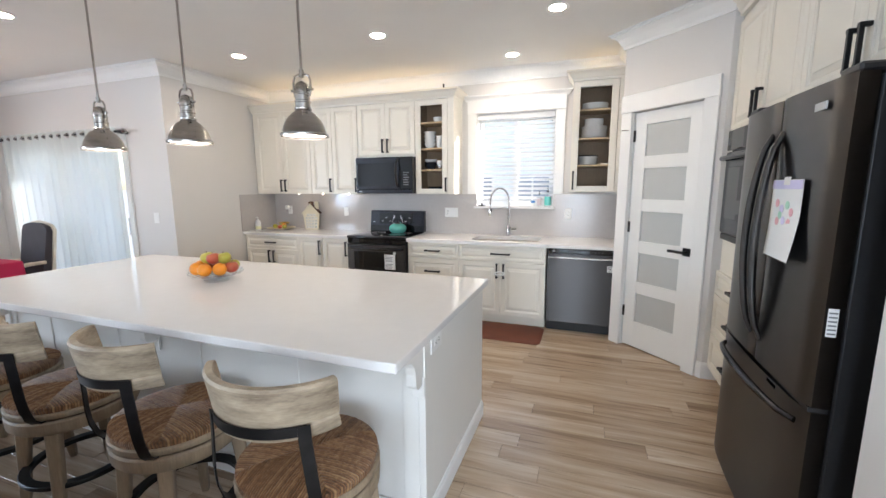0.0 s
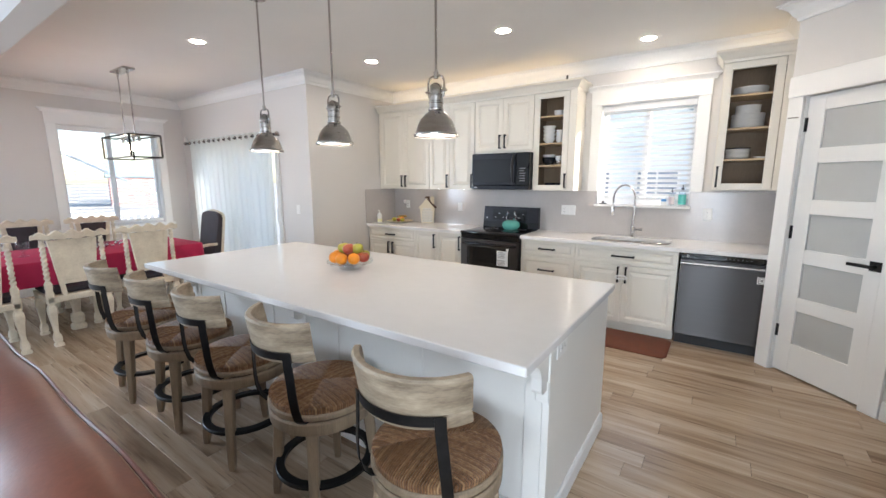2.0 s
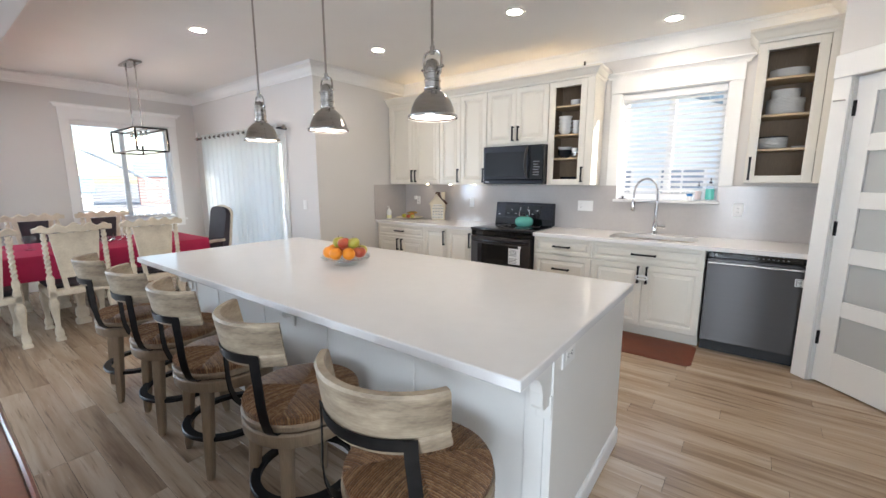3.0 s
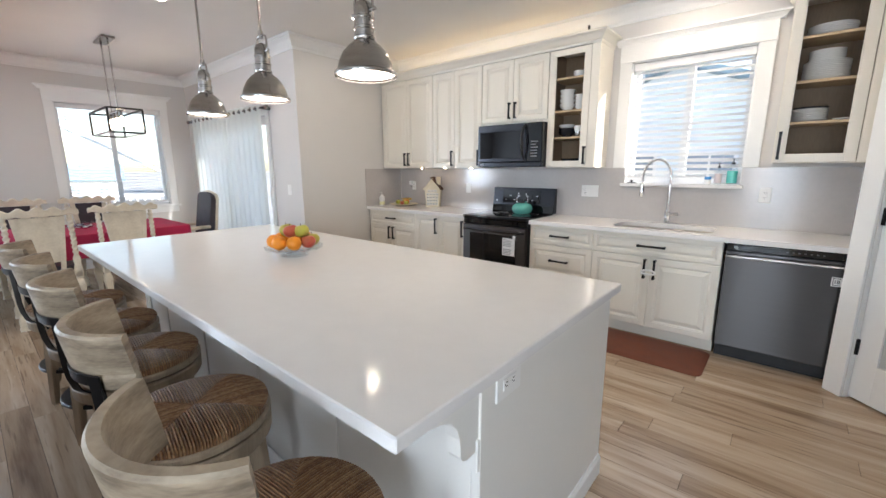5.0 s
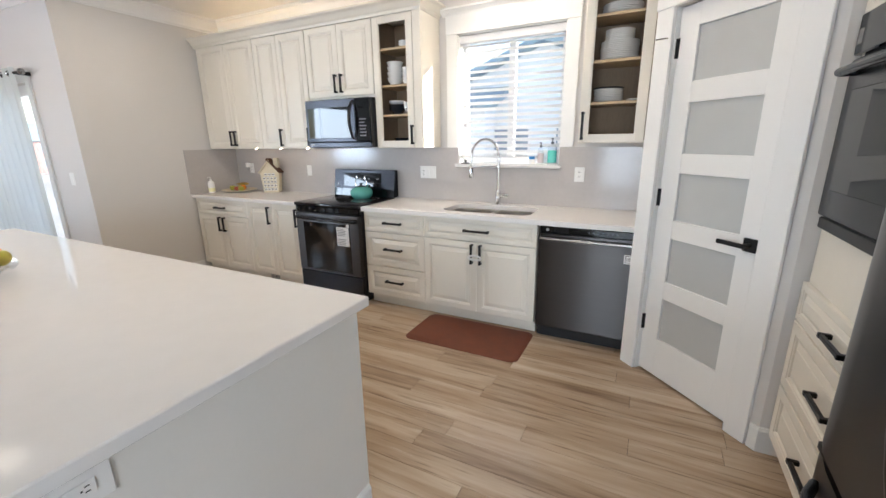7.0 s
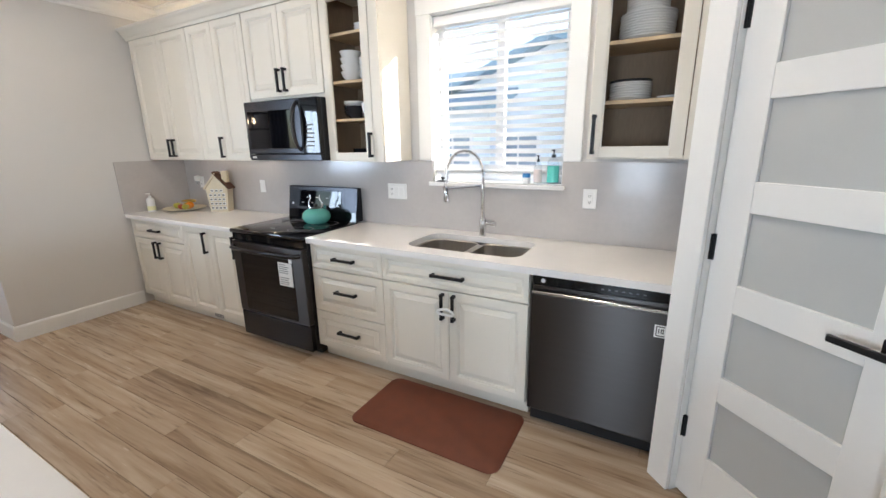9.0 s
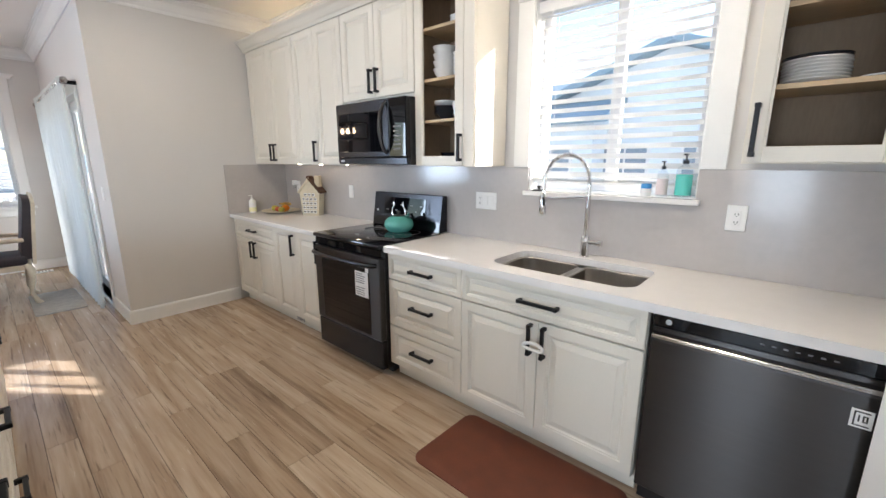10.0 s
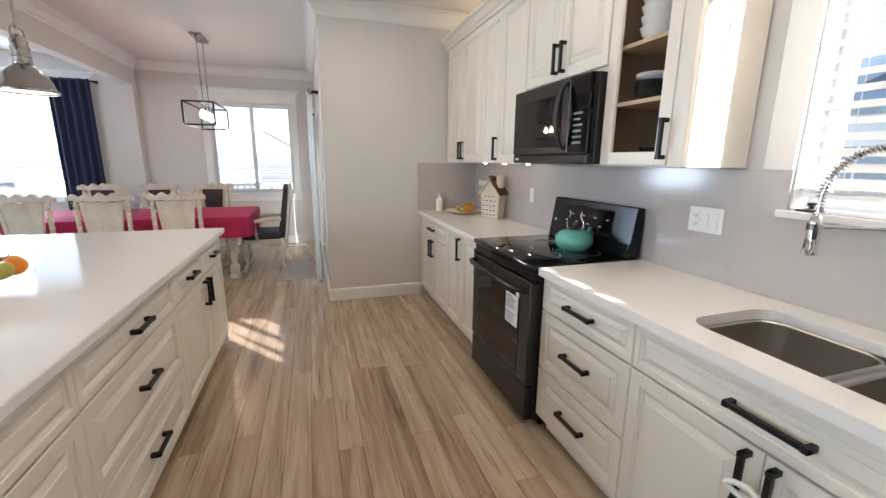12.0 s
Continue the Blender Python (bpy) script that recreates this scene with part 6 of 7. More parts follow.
# ---- linear chandelier over the dining table ----
def chandelier():
    c = thing("chandelier", pose(-3.32, -2.865, 0), "open box chandelier with bulbs hung on two chains", "chandelier")
    lx, ly, z0, z1, t = 0.42, 0.155, 1.80, 2.05, 0.009
    for z in (z0, z1):
        for y in (-ly, ly):
            part("frame_bar", box(-lx, y - t, z - t, lx, y + t, z + t, 0.002), M_IRON if z == z1 else M_NICKEL, c)
        for x in (-lx, lx):
            part("frame_bar", box(x - t, -ly + t, z - t, x + t, ly - t, z + t, 0.002), M_IRON, c)
    for x in (-lx, lx):
        for y in (-ly, ly):
            part("frame_post", box(x - t, y - t, z0 + t, x + t, y + t, z1 - t, 0.002), M_IRON, c)
    part("lamp_bar", box(-lx, -0.012, z1 - 0.010, lx, 0.012, z1 + 0.012, 0.002), M_NICKEL, c)
    for x in (-0.24, -0.08, 0.08, 0.24):
        part("socket", turned([(0.0, z1 - 0.07), (0.016, z1 - 0.07), (0.016, z1 - 0.01), (0.0, z1 - 0.01)], 16, (x, 0, 0), False), M_NICKEL, c)
        part("bulb", turned([(0.010, z1 - 0.07), (0.014, z1 - 0.085), (0.029, z1 - 0.12), (0.031, z1 - 0.14), (0.022, z1 - 0.16), (0.0, z1 - 0.168)], 16, (x, 0, 0), False), M_BULB, c, "glowing warm bulb", True)
    part("canopy", box(-0.20, -0.062, CEIL - 0.024, 0.20, 0.062, CEIL - 0.0005, 0.006), M_NICKEL, c)
    for x in (-0.15, 0.15):
        bm = bmesh.new()
        tube(bm, [(x, 0, z1 + 0.012), (x, 0, 2.28)], 0.006, 8)
        part("rod", bm, M_NICKEL, c)
        bm = bmesh.new()
        z = 2.295
        k = 0
        while z < CEIL - 0.035:
            a = [(x + 0.009 * math.cos(q) * (k % 2), 0.009 * math.cos(q) * ((k + 1) % 2), z + 0.017 * math.sin(q)) for q in [2 * math.pi * i / 10 for i in range(10)]]
            tube(bm, a, 0.0024, 5, True)
            z += 0.027
            k += 1
        part("chain", bm, M_NICKEL, c)
        bm = bmesh.new()
        tube(bm, [(x + 0.024 * math.cos(q), 0, CEIL - 0.046 + 0.024 * math.sin(q)) for q in [2 * math.pi * i / 14 for i in range(14)]], 0.004, 6, True)
        tube(bm, [(x + 0.022 * math.cos(q), 0, 2.285 + 0.022 * math.sin(q)) for q in [2 * math.pi * i / 14 for i in range(14)]], 0.004, 6, True)
        part("hanging_ring", bm, M_NICKEL, c)


chandelier()
led = thing("cabinet_light_strip", pose(0, 0, 0), "warm light strip lying on top of the wall cabinets", "light strip")
part("strip", box(W0 + 0.1, -0.20, UT + 0.013, 1.15, -0.185, UT + 0.019), M_LED, led)
led = thing("cabinet_light_strip", pose(0, 0, 0), "warm light strip lying on top of the plate cabinet", "light strip")
part("strip", box(2.60, -0.20, UT2 + 0.013, 2.93, -0.185, UT2 + 0.019), M_LED, led)
for i in range(3):
    pk = thing("puck_light", pose(-1.10 + i * 0.40, -0.14, UB - 0.0005), "small round light under the wall cabinet", "puck light", "lights under the cabinets")
    part("lens", turned([(0.0, -0.006), (0.012, -0.006), (0.014, -0.003), (0.014, 0.0), (0.0, 0.0)], 16, cap=False), M_PUCK, pk)
# ---- dining room ----
def twisted(bm, x, y, z0, z1, r, turns, n=10, steps=48):
    """A barley-twist post: two lobes wound round the axis."""
    rings = []
    for i in range(steps + 1):
        t = i / steps
        z = z0 + (z1 - z0) * t
        ends = min(1.0, min(t, 1 - t) * 10)
        o = []
        for k in range(n):
            a = 2 * math.pi * k / n
            rr = r * (1 + 0.30 * ends * math.cos(2 * (a - turns * math.pi * t)))
            o.append(bm.verts.new((x + rr * math.cos(a), y + rr * math.sin(a), z)))
        rings.append(o)
    for p, q in zip(rings, rings[1:]):
        skin(bm, p, q)
    bm.faces.new(rings[0])
    bm.faces.new(rings[-1][::-1])


def square_leg(bm, x, y, prof, foot=(0, 0)):
    """A square-section carved leg from (half width, height) pairs, its foot pushed out."""
    rows = []
    top = prof[0][1]
    for w, z in prof:
        k = max(0.0, 1 - z / (top * 0.6)) ** 2
        cx, cy = x + foot[0] * k, y + foot[1] * k
        c = w * 0.7
        rows.append([bm.verts.new((cx + a, cy + b, z)) for a, b in ((-w, -c), (-c, -w), (c, -w), (w, -c), (w, c), (c, w), (-c, w), (-w, c))])
    for p, q in zip(rows, rows[1:]):
        skin(bm, p, q)
    bm.faces.new(rows[0])
    bm.faces.new(rows[-1][::-1])


LEGP = [(0.030, 0.46), (0.030, 0.40), (0.022, 0.385), (0.032, 0.36), (0.036, 0.32), (0.028, 0.25), (0.020, 0.17), (0.018, 0.12), (0.026, 0.10), (0.030, 0.08), (0.030, 0.045), (0.024, 0.035), (0.034, 0.02), (0.034, 0.0)]


def dining_chair(m):
    """Side chair facing +y in its own frame; its back stands along y=0."""
    c = thing("dining_chair", m, "cream carved dining chair with twisted posts and dark upholstery", "chair", "chairs round the dining table")
    hw = 0.215
    for s in (-1, 1):
        bm = bmesh.new()
        square_leg(bm, s * hw, 0.0, LEGP, (0, -0.07))
        part("leg", bm, M_CREAM, c)
        bm = bmesh.new()
        square_leg(bm, s * hw, 0.43, LEGP)
        part("leg", bm, M_CREAM, c)
        bm = bmesh.new()
        twisted(bm, s * hw, -0.005, 0.60, 0.992, 0.019, 9)
        square_leg(bm, s * hw, -0.005, [(0.020, 0.601), (0.027, 0.585), (0.027, 0.54), (0.022, 0.52), (0.030, 0.49), (0.030, 0.461)])
        part("twisted_post", bm, M_CREAM, c, "twisted cream post", True)
    bm = bmesh.new()
    bx(bm, -hw - 0.03, -0.03, 0.40, hw + 0.03, 0.46, 0.462, 0.01)
    part("seat_frame", bm, M_CREAM, c)
    bm = bmesh.new()
    bx(bm, -hw - 0.02, 0.035, 0.463, hw + 0.02, 0.45, 0.515, 0.022, 3)
    part("seat_cushion", bm, M_DKUPH, c, "dark upholstered seat", True)
    # panel between two slanting stiles, dark cloth on its front
    bm = bmesh.new()
    q0, q1 = 0.105, 0.145
    for y in (0,):
        v = [[bm.verts.new((s * w, yy, z)) for s, w, z in ((-1, q0, 0.60), (1, q0, 0.60), (1, q1, 0.985), (-1, q1, 0.985))] for yy in (-0.018, 0.004)]
        skin(bm, v[0], v[1])
        bm.faces.new(v[0])
        bm.faces.new(v[1][::-1])
    part("back_panel", bm, M_CREAM, c)
    bm = bmesh.new()
    v = [[bm.verts.new((s * w, yy, z)) for s, w, z in ((-1, q0 - 0.01, 0.615), (1, q0 - 0.01, 0.615), (1, q1 - 0.012, 0.985), (-1, q1 - 0.012, 0.985))] for yy in (0.005, 0.022)]
    skin(bm, v[0], v[1])
    bm.faces.new(v[0])
    bm.faces.new(v[1][::-1])
    part("back_cushion", bm, M_DKUPH, c, "dark upholstered back pad")
    for s in (-1, 1):
        bm = bmesh.new()
        v = [[bm.verts.new((s * (q0 + (q1 - q0) * (z - 0.60) / 0.385 + e), yy, z)) for z, e in ((0.462, 0.0), (0.462, 0.035), (0.985, 0.035), (0.985, 0.0))] for yy in (-0.024, 0.010)]
        skin(bm, v[0], v[1])
        bm.faces.new(v[0])
        bm.faces.new(v[1][::-1])
        part("stile", bm, M_CREAM, c)
    part("lower_rail", box(-q0 - 0.02, -0.022, 0.565, q0 + 0.02, 0.008, 0.60, 0.004), M_CREAM, c)
    # scalloped crest rail
    bm = bmesh.new()
    n, rows = 44, []
    W = 0.285
    for i in range(n + 1):
        t = i / n * 2 - 1
        zt = 1.045 + 0.016 * math.cos(t * math.pi * 5) + 0.020 * (1 - t * t) + (0.012 if abs(t) > 0.93 else 0)
        zb = 0.985 + 0.014 * abs(t) ** 2 + 0.006 * math.cos(t * math.pi * 5 + 1)
        y = -0.02 * (1 - t * t) - 0.004
        dpt = 0.021 if abs(t) < 0.94 else 0.014
        rows.append([bm.verts.new((W * t, y - dpt, zb + 0.008)), bm.verts.new((W * t, y - dpt, zt - 0.008)), bm.verts.new((W * t, y - dpt * 0.4, zt)), bm.verts.new((W * t, y + dpt * 0.6, zt - 0.002)), bm.verts.new((W * t, y + dpt, zt - 0.012)), bm.verts.new((W * t, y + dpt, zb))])
    for p, q in zip(rows, rows[1:]):
        skin(bm, p, q)
    bm.faces.new(rows[0])
    bm.faces.new(rows[-1][::-1])
    part("crest_rail", bm, M_CREAM, c, "scalloped crest rail", True)
    return c


ch = dining_chair(pose(-2.50, -3.09, 0.001, 0, 0, 90))
for x, y, a in ((-2.47, -3.73, 90), (-2.47, -4.38, 90), (-4.27, -3.09, -90), (-4.27, -3.76, -90), (-4.27, -4.43, -90)):
    copy_thing(ch, pose(x, y, 0.001, 0, 0, a))


def end_chair(m):
    c = thing("arm_chair", m, "dark upholstered dining armchair with cream arms and curved legs", "chair", "chairs round the dining table")
    bm = bmesh.new()
    n, rows = 16, []
    for i in range(n + 1):
        t = i / n * 2 - 1
        zt = 1.05 + 0.065 * math.cos(t * math.pi / 2) ** 0.6 if abs(t) < 0.999 else 1.03
        rows.append([bm.verts.new((0.235 * t, -0.045 - 0.07, zt - 0.012)), bm.verts.new((0.235 * t, 0.02 - 0.07, zt)), bm.verts.new((0.235 * t * 0.95, 0.045, 0.47)), bm.verts.new((0.235 * t * 0.95, -0.035, 0.47))])
    for p, q in zip(rows, rows[1:]):
        skin(bm, p, q)
    bm.faces.new(rows[0])
    bm.faces.new(rows[-1][::-1])
    part("backrest", bm, M_DKUPH, c, "dark upholstered arched back", True)
    bm = bmesh.new()
    rows = []
    for i in range(n + 1):
        t = i / n * 2 - 1
        zt = 1.068 + 0.065 * math.cos(t * math.pi / 2) ** 0.6 if abs(t) < 0.999 else 1.048
        rows.append([bm.verts.new((0.252 * t, -0.137, zt - 0.014)), bm.verts.new((0.252 * t, -0.112, zt)), bm.verts.new((0.250 * t, -0.030, 0.42)), bm.verts.new((0.250 * t, -0.058, 0.42))])
    for p, q in zip(rows, rows[1:]):
        skin(bm, p, q)
    bm.faces.new(rows[0])
    bm.faces.new(rows[-1][::-1])
    part("back_frame", bm, M_CREAM, c, "cream arched back frame", True)
    part("seat_cushion", box(-0.25, 0.0, 0.42, 0.25, 0.48, 0.51, 0.03, 3), M_DKUPH, c, "", True)
    part("seat_frame", box(-0.255, -0.02, 0.37, 0.255, 0.485, 0.419, 0.008), M_CREAM, c)
    for sx in (-1, 1):
        bm = bmesh.new()
        tube(bm, [(sx * 0.23, 0.0, 0.67), (sx * 0.262, 0.15, 0.675), (sx * 0.27, 0.30, 0.66), (sx * 0.272, 0.36, 0.645)], [0.02, 0.022, 0.024, 0.028], 8)
        part("armrest", bm, M_CREAM, c, "cream carved armrest", True)
        bm = bmesh.new()
        tube(bm, [(sx * 0.255, 0.30, 0.42), (sx * 0.275, 0.31, 0.52), (sx * 0.265, 0.33, 0.65)], 0.018, 8)
        part("arm_support", bm, M_CREAM, c, smooth=True)
        for sy, y in ((-1, 0.02), (1, 0.44)):
            bm = bmesh.new()
            tube(bm, [(sx * 0.225, y, 0.42), (sx * 0.245, y + sy * 0.03, 0.36), (sx * 0.24, y + sy * 0.02, 0.24), (sx * 0.225, y - sy * 0.0, 0.12), (sx * 0.235, y + sy * 0.03, 0.03), (sx * 0.245, y + sy * 0.05, 0.0)], [0.034, 0.036, 0.026, 0.018, 0.022, 0.028], 10)
            part("leg", bm, M_CREAM, c, "cream curved leg", True)
    return c


end_chair(pose(-3.30, -2.10, 0.001, 0, 0, 180))

TX0, TX1, TY0, TY1, TZ = -3.86, -2.72, -4.95, -2.43, 0.762
tb = thing("dining_table", pose(0, 0, 0.001), "long cream dining table with carved legs", "table")
part("tabletop", box(TX0 + 0.02, TY0 + 0.02, TZ - 0.04, TX1 - 0.02, TY1 - 0.02, TZ - 0.004, 0.008), M_CREAM, tb)
part("apron", box(TX0 + 0.12, TY0 + 0.12, TZ - 0.13, TX1 - 0.12, TY1 - 0.12, TZ - 0.041), M_CREAM, tb)
TLEG = [(0.055, 0.72), (0.055, 0.60), (0.038, 0.58), (0.055, 0.54), (0.060, 0.48), (0.045, 0.36), (0.033, 0.24), (0.030, 0.18), (0.045, 0.16), (0.05, 0.14), (0.05, 0.08), (0.04, 0.065), (0.058, 0.045), (0.058, 0.0)]
for x in (TX0 + 0.14, TX1 - 0.14):
    for y in (TY0 + 0.25, (TY0 + TY1) / 2, TY1 - 0.22):
        bm = bmesh.new()
        square_leg(bm, x, y, TLEG)
        part("leg", bm, M_CREAM, tb)
# tablecloth: flat top, soft edge and a hem that waves
bm = bmesh.new()
per = []
N = 200
wd, ln = TX1 - TX0, TY1 - TY0
rad = 0.06
loopf = []
for cx, cy, a0 in ((TX1 - rad, TY1 - rad, 0), (TX0 + rad, TY1 - rad, 90), (TX0 + rad, TY0 + rad, 180), (TX1 - rad, TY0 + rad, 270)):
    nxt = {0: (TX0 + rad, TY1), 90: (TX0, TY0 + rad), 180: (TX1 - rad, TY0), 270: (TX1, TY1 - rad)}[a0]
    arcp = [Vector((cx + rad * math.cos(radians(a0 + 15 * i)), cy + rad * math.sin(radians(a0 + 15 * i)))) for i in range(7)]
    loopf += arcp
    k = int((Vector(nxt) - arcp[-1]).length / 0.03)
    loopf += [arcp[-1].lerp(Vector(nxt), i / k) for i in range(1, k)]
cen = Vector(((TX0 + TX1) / 2, (TY0 + TY1) / 2))
rows = []
for d, dz in ((-0.012, 0.004), (0.0, 0.001), (0.006, -0.012), (0.012, -0.06), (0.020, -0.14), (0.026, -0.235)):
    o = []
    for i, p in enumerate(loopf):
        out = (p - Vector((min(max(p.x, TX0 + 0.2), TX1 - 0.2), min(max(p.y, TY0 + 0.2), TY1 - 0.2)))).normalized()
        wv = noise.noise((p.x * 7, p.y * 7, 0)) * max(0, -dz) * 0.16
        o.append(bm.verts.new((p.x + out.x * (d + wv), p.y + out.y * (d + wv), TZ + dz + (0.012 * noise.noise((p.x * 3, p.y * 3, 5)) if dz < -0.2 else 0))))
    rows.append(o)
for p, q in zip(rows, rows[1:]):
    skin(bm, p, q)
bm.faces.new(rows[0])
tagged(part("tablecloth", bm, M_CLOTH, None, smooth=True), "red tablecloth draped over the long dining table", "tablecloth")


def goblet(x, y, h, r):
    g = thing("glass_vase", pose(x, y, TZ + 0.0052), "clear glass vase on the red tablecloth", "vase", "glassware on the dining table")
    part("glass_body", turned([(0.0, 0.0), (r * 0.8, 0.0), (r * 0.8, 0.006), (0.012, 0.02), (0.010, h * 0.35), (r * 0.8, h * 0.5), (r, h * 0.7), (r * 0.9, h), (r * 0.86, h), (r * 0.95, h * 0.7), (r * 0.7, h * 0.52), (0.0, h * 0.45)], 18, cap=False), M_CRYSTAL, g, smooth=True)


for i, (x, y, h, r) in enumerate(((-3.25, -3.55, 0.16, 0.05), (-3.35, -3.75, 0.2, 0.06), (-3.2, -3.95, 0.15, 0.055), (-3.4, -4.1, 0.22, 0.06), (-3.25, -4.3, 0.17, 0.05), (-3.15, -3.70, 0.12, 0.06))):
    goblet(x, y, h, r)
cp = thing("crystal_garland", pose(-3.25, -3.32, TZ + 0.0052), "heap of clear and silver ornaments on the tablecloth", "table decoration")
rg = random.Random(3)
bm = bmesh.new()
for i in range(46):
    r = rg.uniform(0.012, 0.028)
    m = bmesh.ops.create_icosphere(bm, subdivisions=1, radius=r)
    off = Vector((rg.gauss(0, 0.055), rg.gauss(0, 0.10), r + abs(rg.gauss(0, 0.025))))
    for v in m["verts"]:
        v.co += off
tagged(part("beads", bm, M_CRYSTAL, cp), kind="stuff")
for i in range(20):
    r = rg.uniform(0.010, 0.02)
    bm = bmesh.new()
    bmesh.ops.create_icosphere(bm, subdivisions=2, radius=r)
    part("silver_ball", bm, M_CHROME, cp, smooth=True, at=pose(rg.gauss(0, 0.06), rg.gauss(0, 0.10), r + abs(rg.gauss(0, 0.02))))


# ---- curtains ----
def curtain(name, m, w, z0, z1, folds, depth, mat, label, gather=1.0, seed=1):
    """A hanging cloth across x from 0 to w with soft folds."""
    t = thing(name, m, label, "curtain")
    bm = bmesh.new()
    nx, nz = folds * 12, 14
    rows = []
    for j in range(nz + 1):
        z = z0 + (z1 - z0) * j / nz
        row = []
        for i in range(nx + 1):
            u = i / nx
            ph = u * folds * 2 * math.pi
            a = depth * (0.75 + 0.35 * noise.noise((u * 5, seed, 0))) * (1.0 if j == nz else 1 + 0.25 * noise.noise((u * 9, z * 0.9, seed)))
            row.append(bm.verts.new((w * u + 0.012 * noise.noise((u * 11, z * 0.7, seed + 3)) * (1 - j / nz), a * math.sin(ph + 0.5 * noise.noise((u * 4, z * 0.6, seed + 7)) * (1 - j / nz)), z)))
        rows.append(row)
    for p, q in zip(rows, rows[1:]):
        for i in range(nx):
            bm.faces.new((p[i], p[i + 1], q[i + 1], q[i]))
    part("cloth", bm, mat, t, smooth=True)
    return t


sc = curtain("sheer_curtain", pose(-4.50, YS - 0.095, 0), 2.20, 0.02, 2.175, 15, 0.034, M_SHEER, "sheer white grommet curtain drawn across the sliding door")
for i in range(15):
    bm = bmesh.new()
    x = 2.20 * (i + 0.25) / 15
    tube(bm, [(x + 0.004, 0.024 * math.cos(q), 2.125 + 0.024 * math.sin(q)) for q in [2 * math.pi * k / 12 for k in range(12)]], 0.005, 6, True)
    part("grommet", bm, M_NICKEL, sc, "dark metal grommet")
rod = thing("curtain_rod", pose(0, YS - 0.095, 2.125), "dark metal curtain rod with round ends above the sliding door", "curtain rod")
bm = bmesh.new()
tube(bm, [(-4.62, 0, 0), (-2.18, 0, 0)], 0.0125, 12)
part("bar", bm, M_IRON, rod, smooth=True)
for x in (-4.64, -2.155):
    part("finial", turned([(0.0, -0.03), (0.02, -0.022), (0.03, 0.0), (0.02, 0.022), (0.0, 0.03)], 16, (x, 0, 0), False), M_NICKEL, rod, smooth=True)
for x in (-4.56, -2.25):
    part("bracket", box(x - 0.01, 0.0, -0.02, x + 0.01, 0.094, 0.012, 0.002), M_IRON, rod)
nc = curtain("navy_curtain", pose(XW + 0.10, -5.10, 0, 0, 0, 90), 0.50, 0.03, 2.50, 5, 0.035, M_NAVY, "dark navy curtain hanging beside the living-room window", seed=5)
rod = thing("curtain_rod", pose(XW + 0.10, 0, 2.47), "dark metal curtain rod above the living-room window", "curtain rod")
bm = bmesh.new()
tube(bm, [(0, -7.7, 0), (0, -4.5, 0)], 0.0125, 12)
part("bar", bm, M_IRON, rod, smooth=True)
for y in (-7.6, -4.55):
    part("bracket", box(-0.099, y - 0.01, -0.02, 0.0, y + 0.01, 0.012, 0.002), M_IRON, rod)
bm = bmesh.new()
a_ = rounded_loop(bm, -3.45, -2.55, -2.15, -1.76, 0.04, 0.0005)
b_ = rounded_loop(bm, -3.445, -2.555, -2.145, -1.765, 0.04, 0.010)
skin(bm, a_, b_)
bm.faces.new(b_)
bm.faces.new(a_[::-1])
tagged(part("door_rug", bm, M_RUG, None), "pale grey rug in front of the sliding door", "rug")
fv = thing("floor_vent", pose(-4.72, -1.98, 0.0005), "white floor vent by the dining window", "vent")
part("vent_frame", box(-0.06, -0.15, 0, 0.06, 0.15, 0.006, 0.002), M_PLATE, fv)
for i in range(8):
    part("vent_slat", box(-0.045, -0.13 + i * 0.033, 0.0062, 0.045, -0.115 + i * 0.033, 0.008), M_INK, fv)


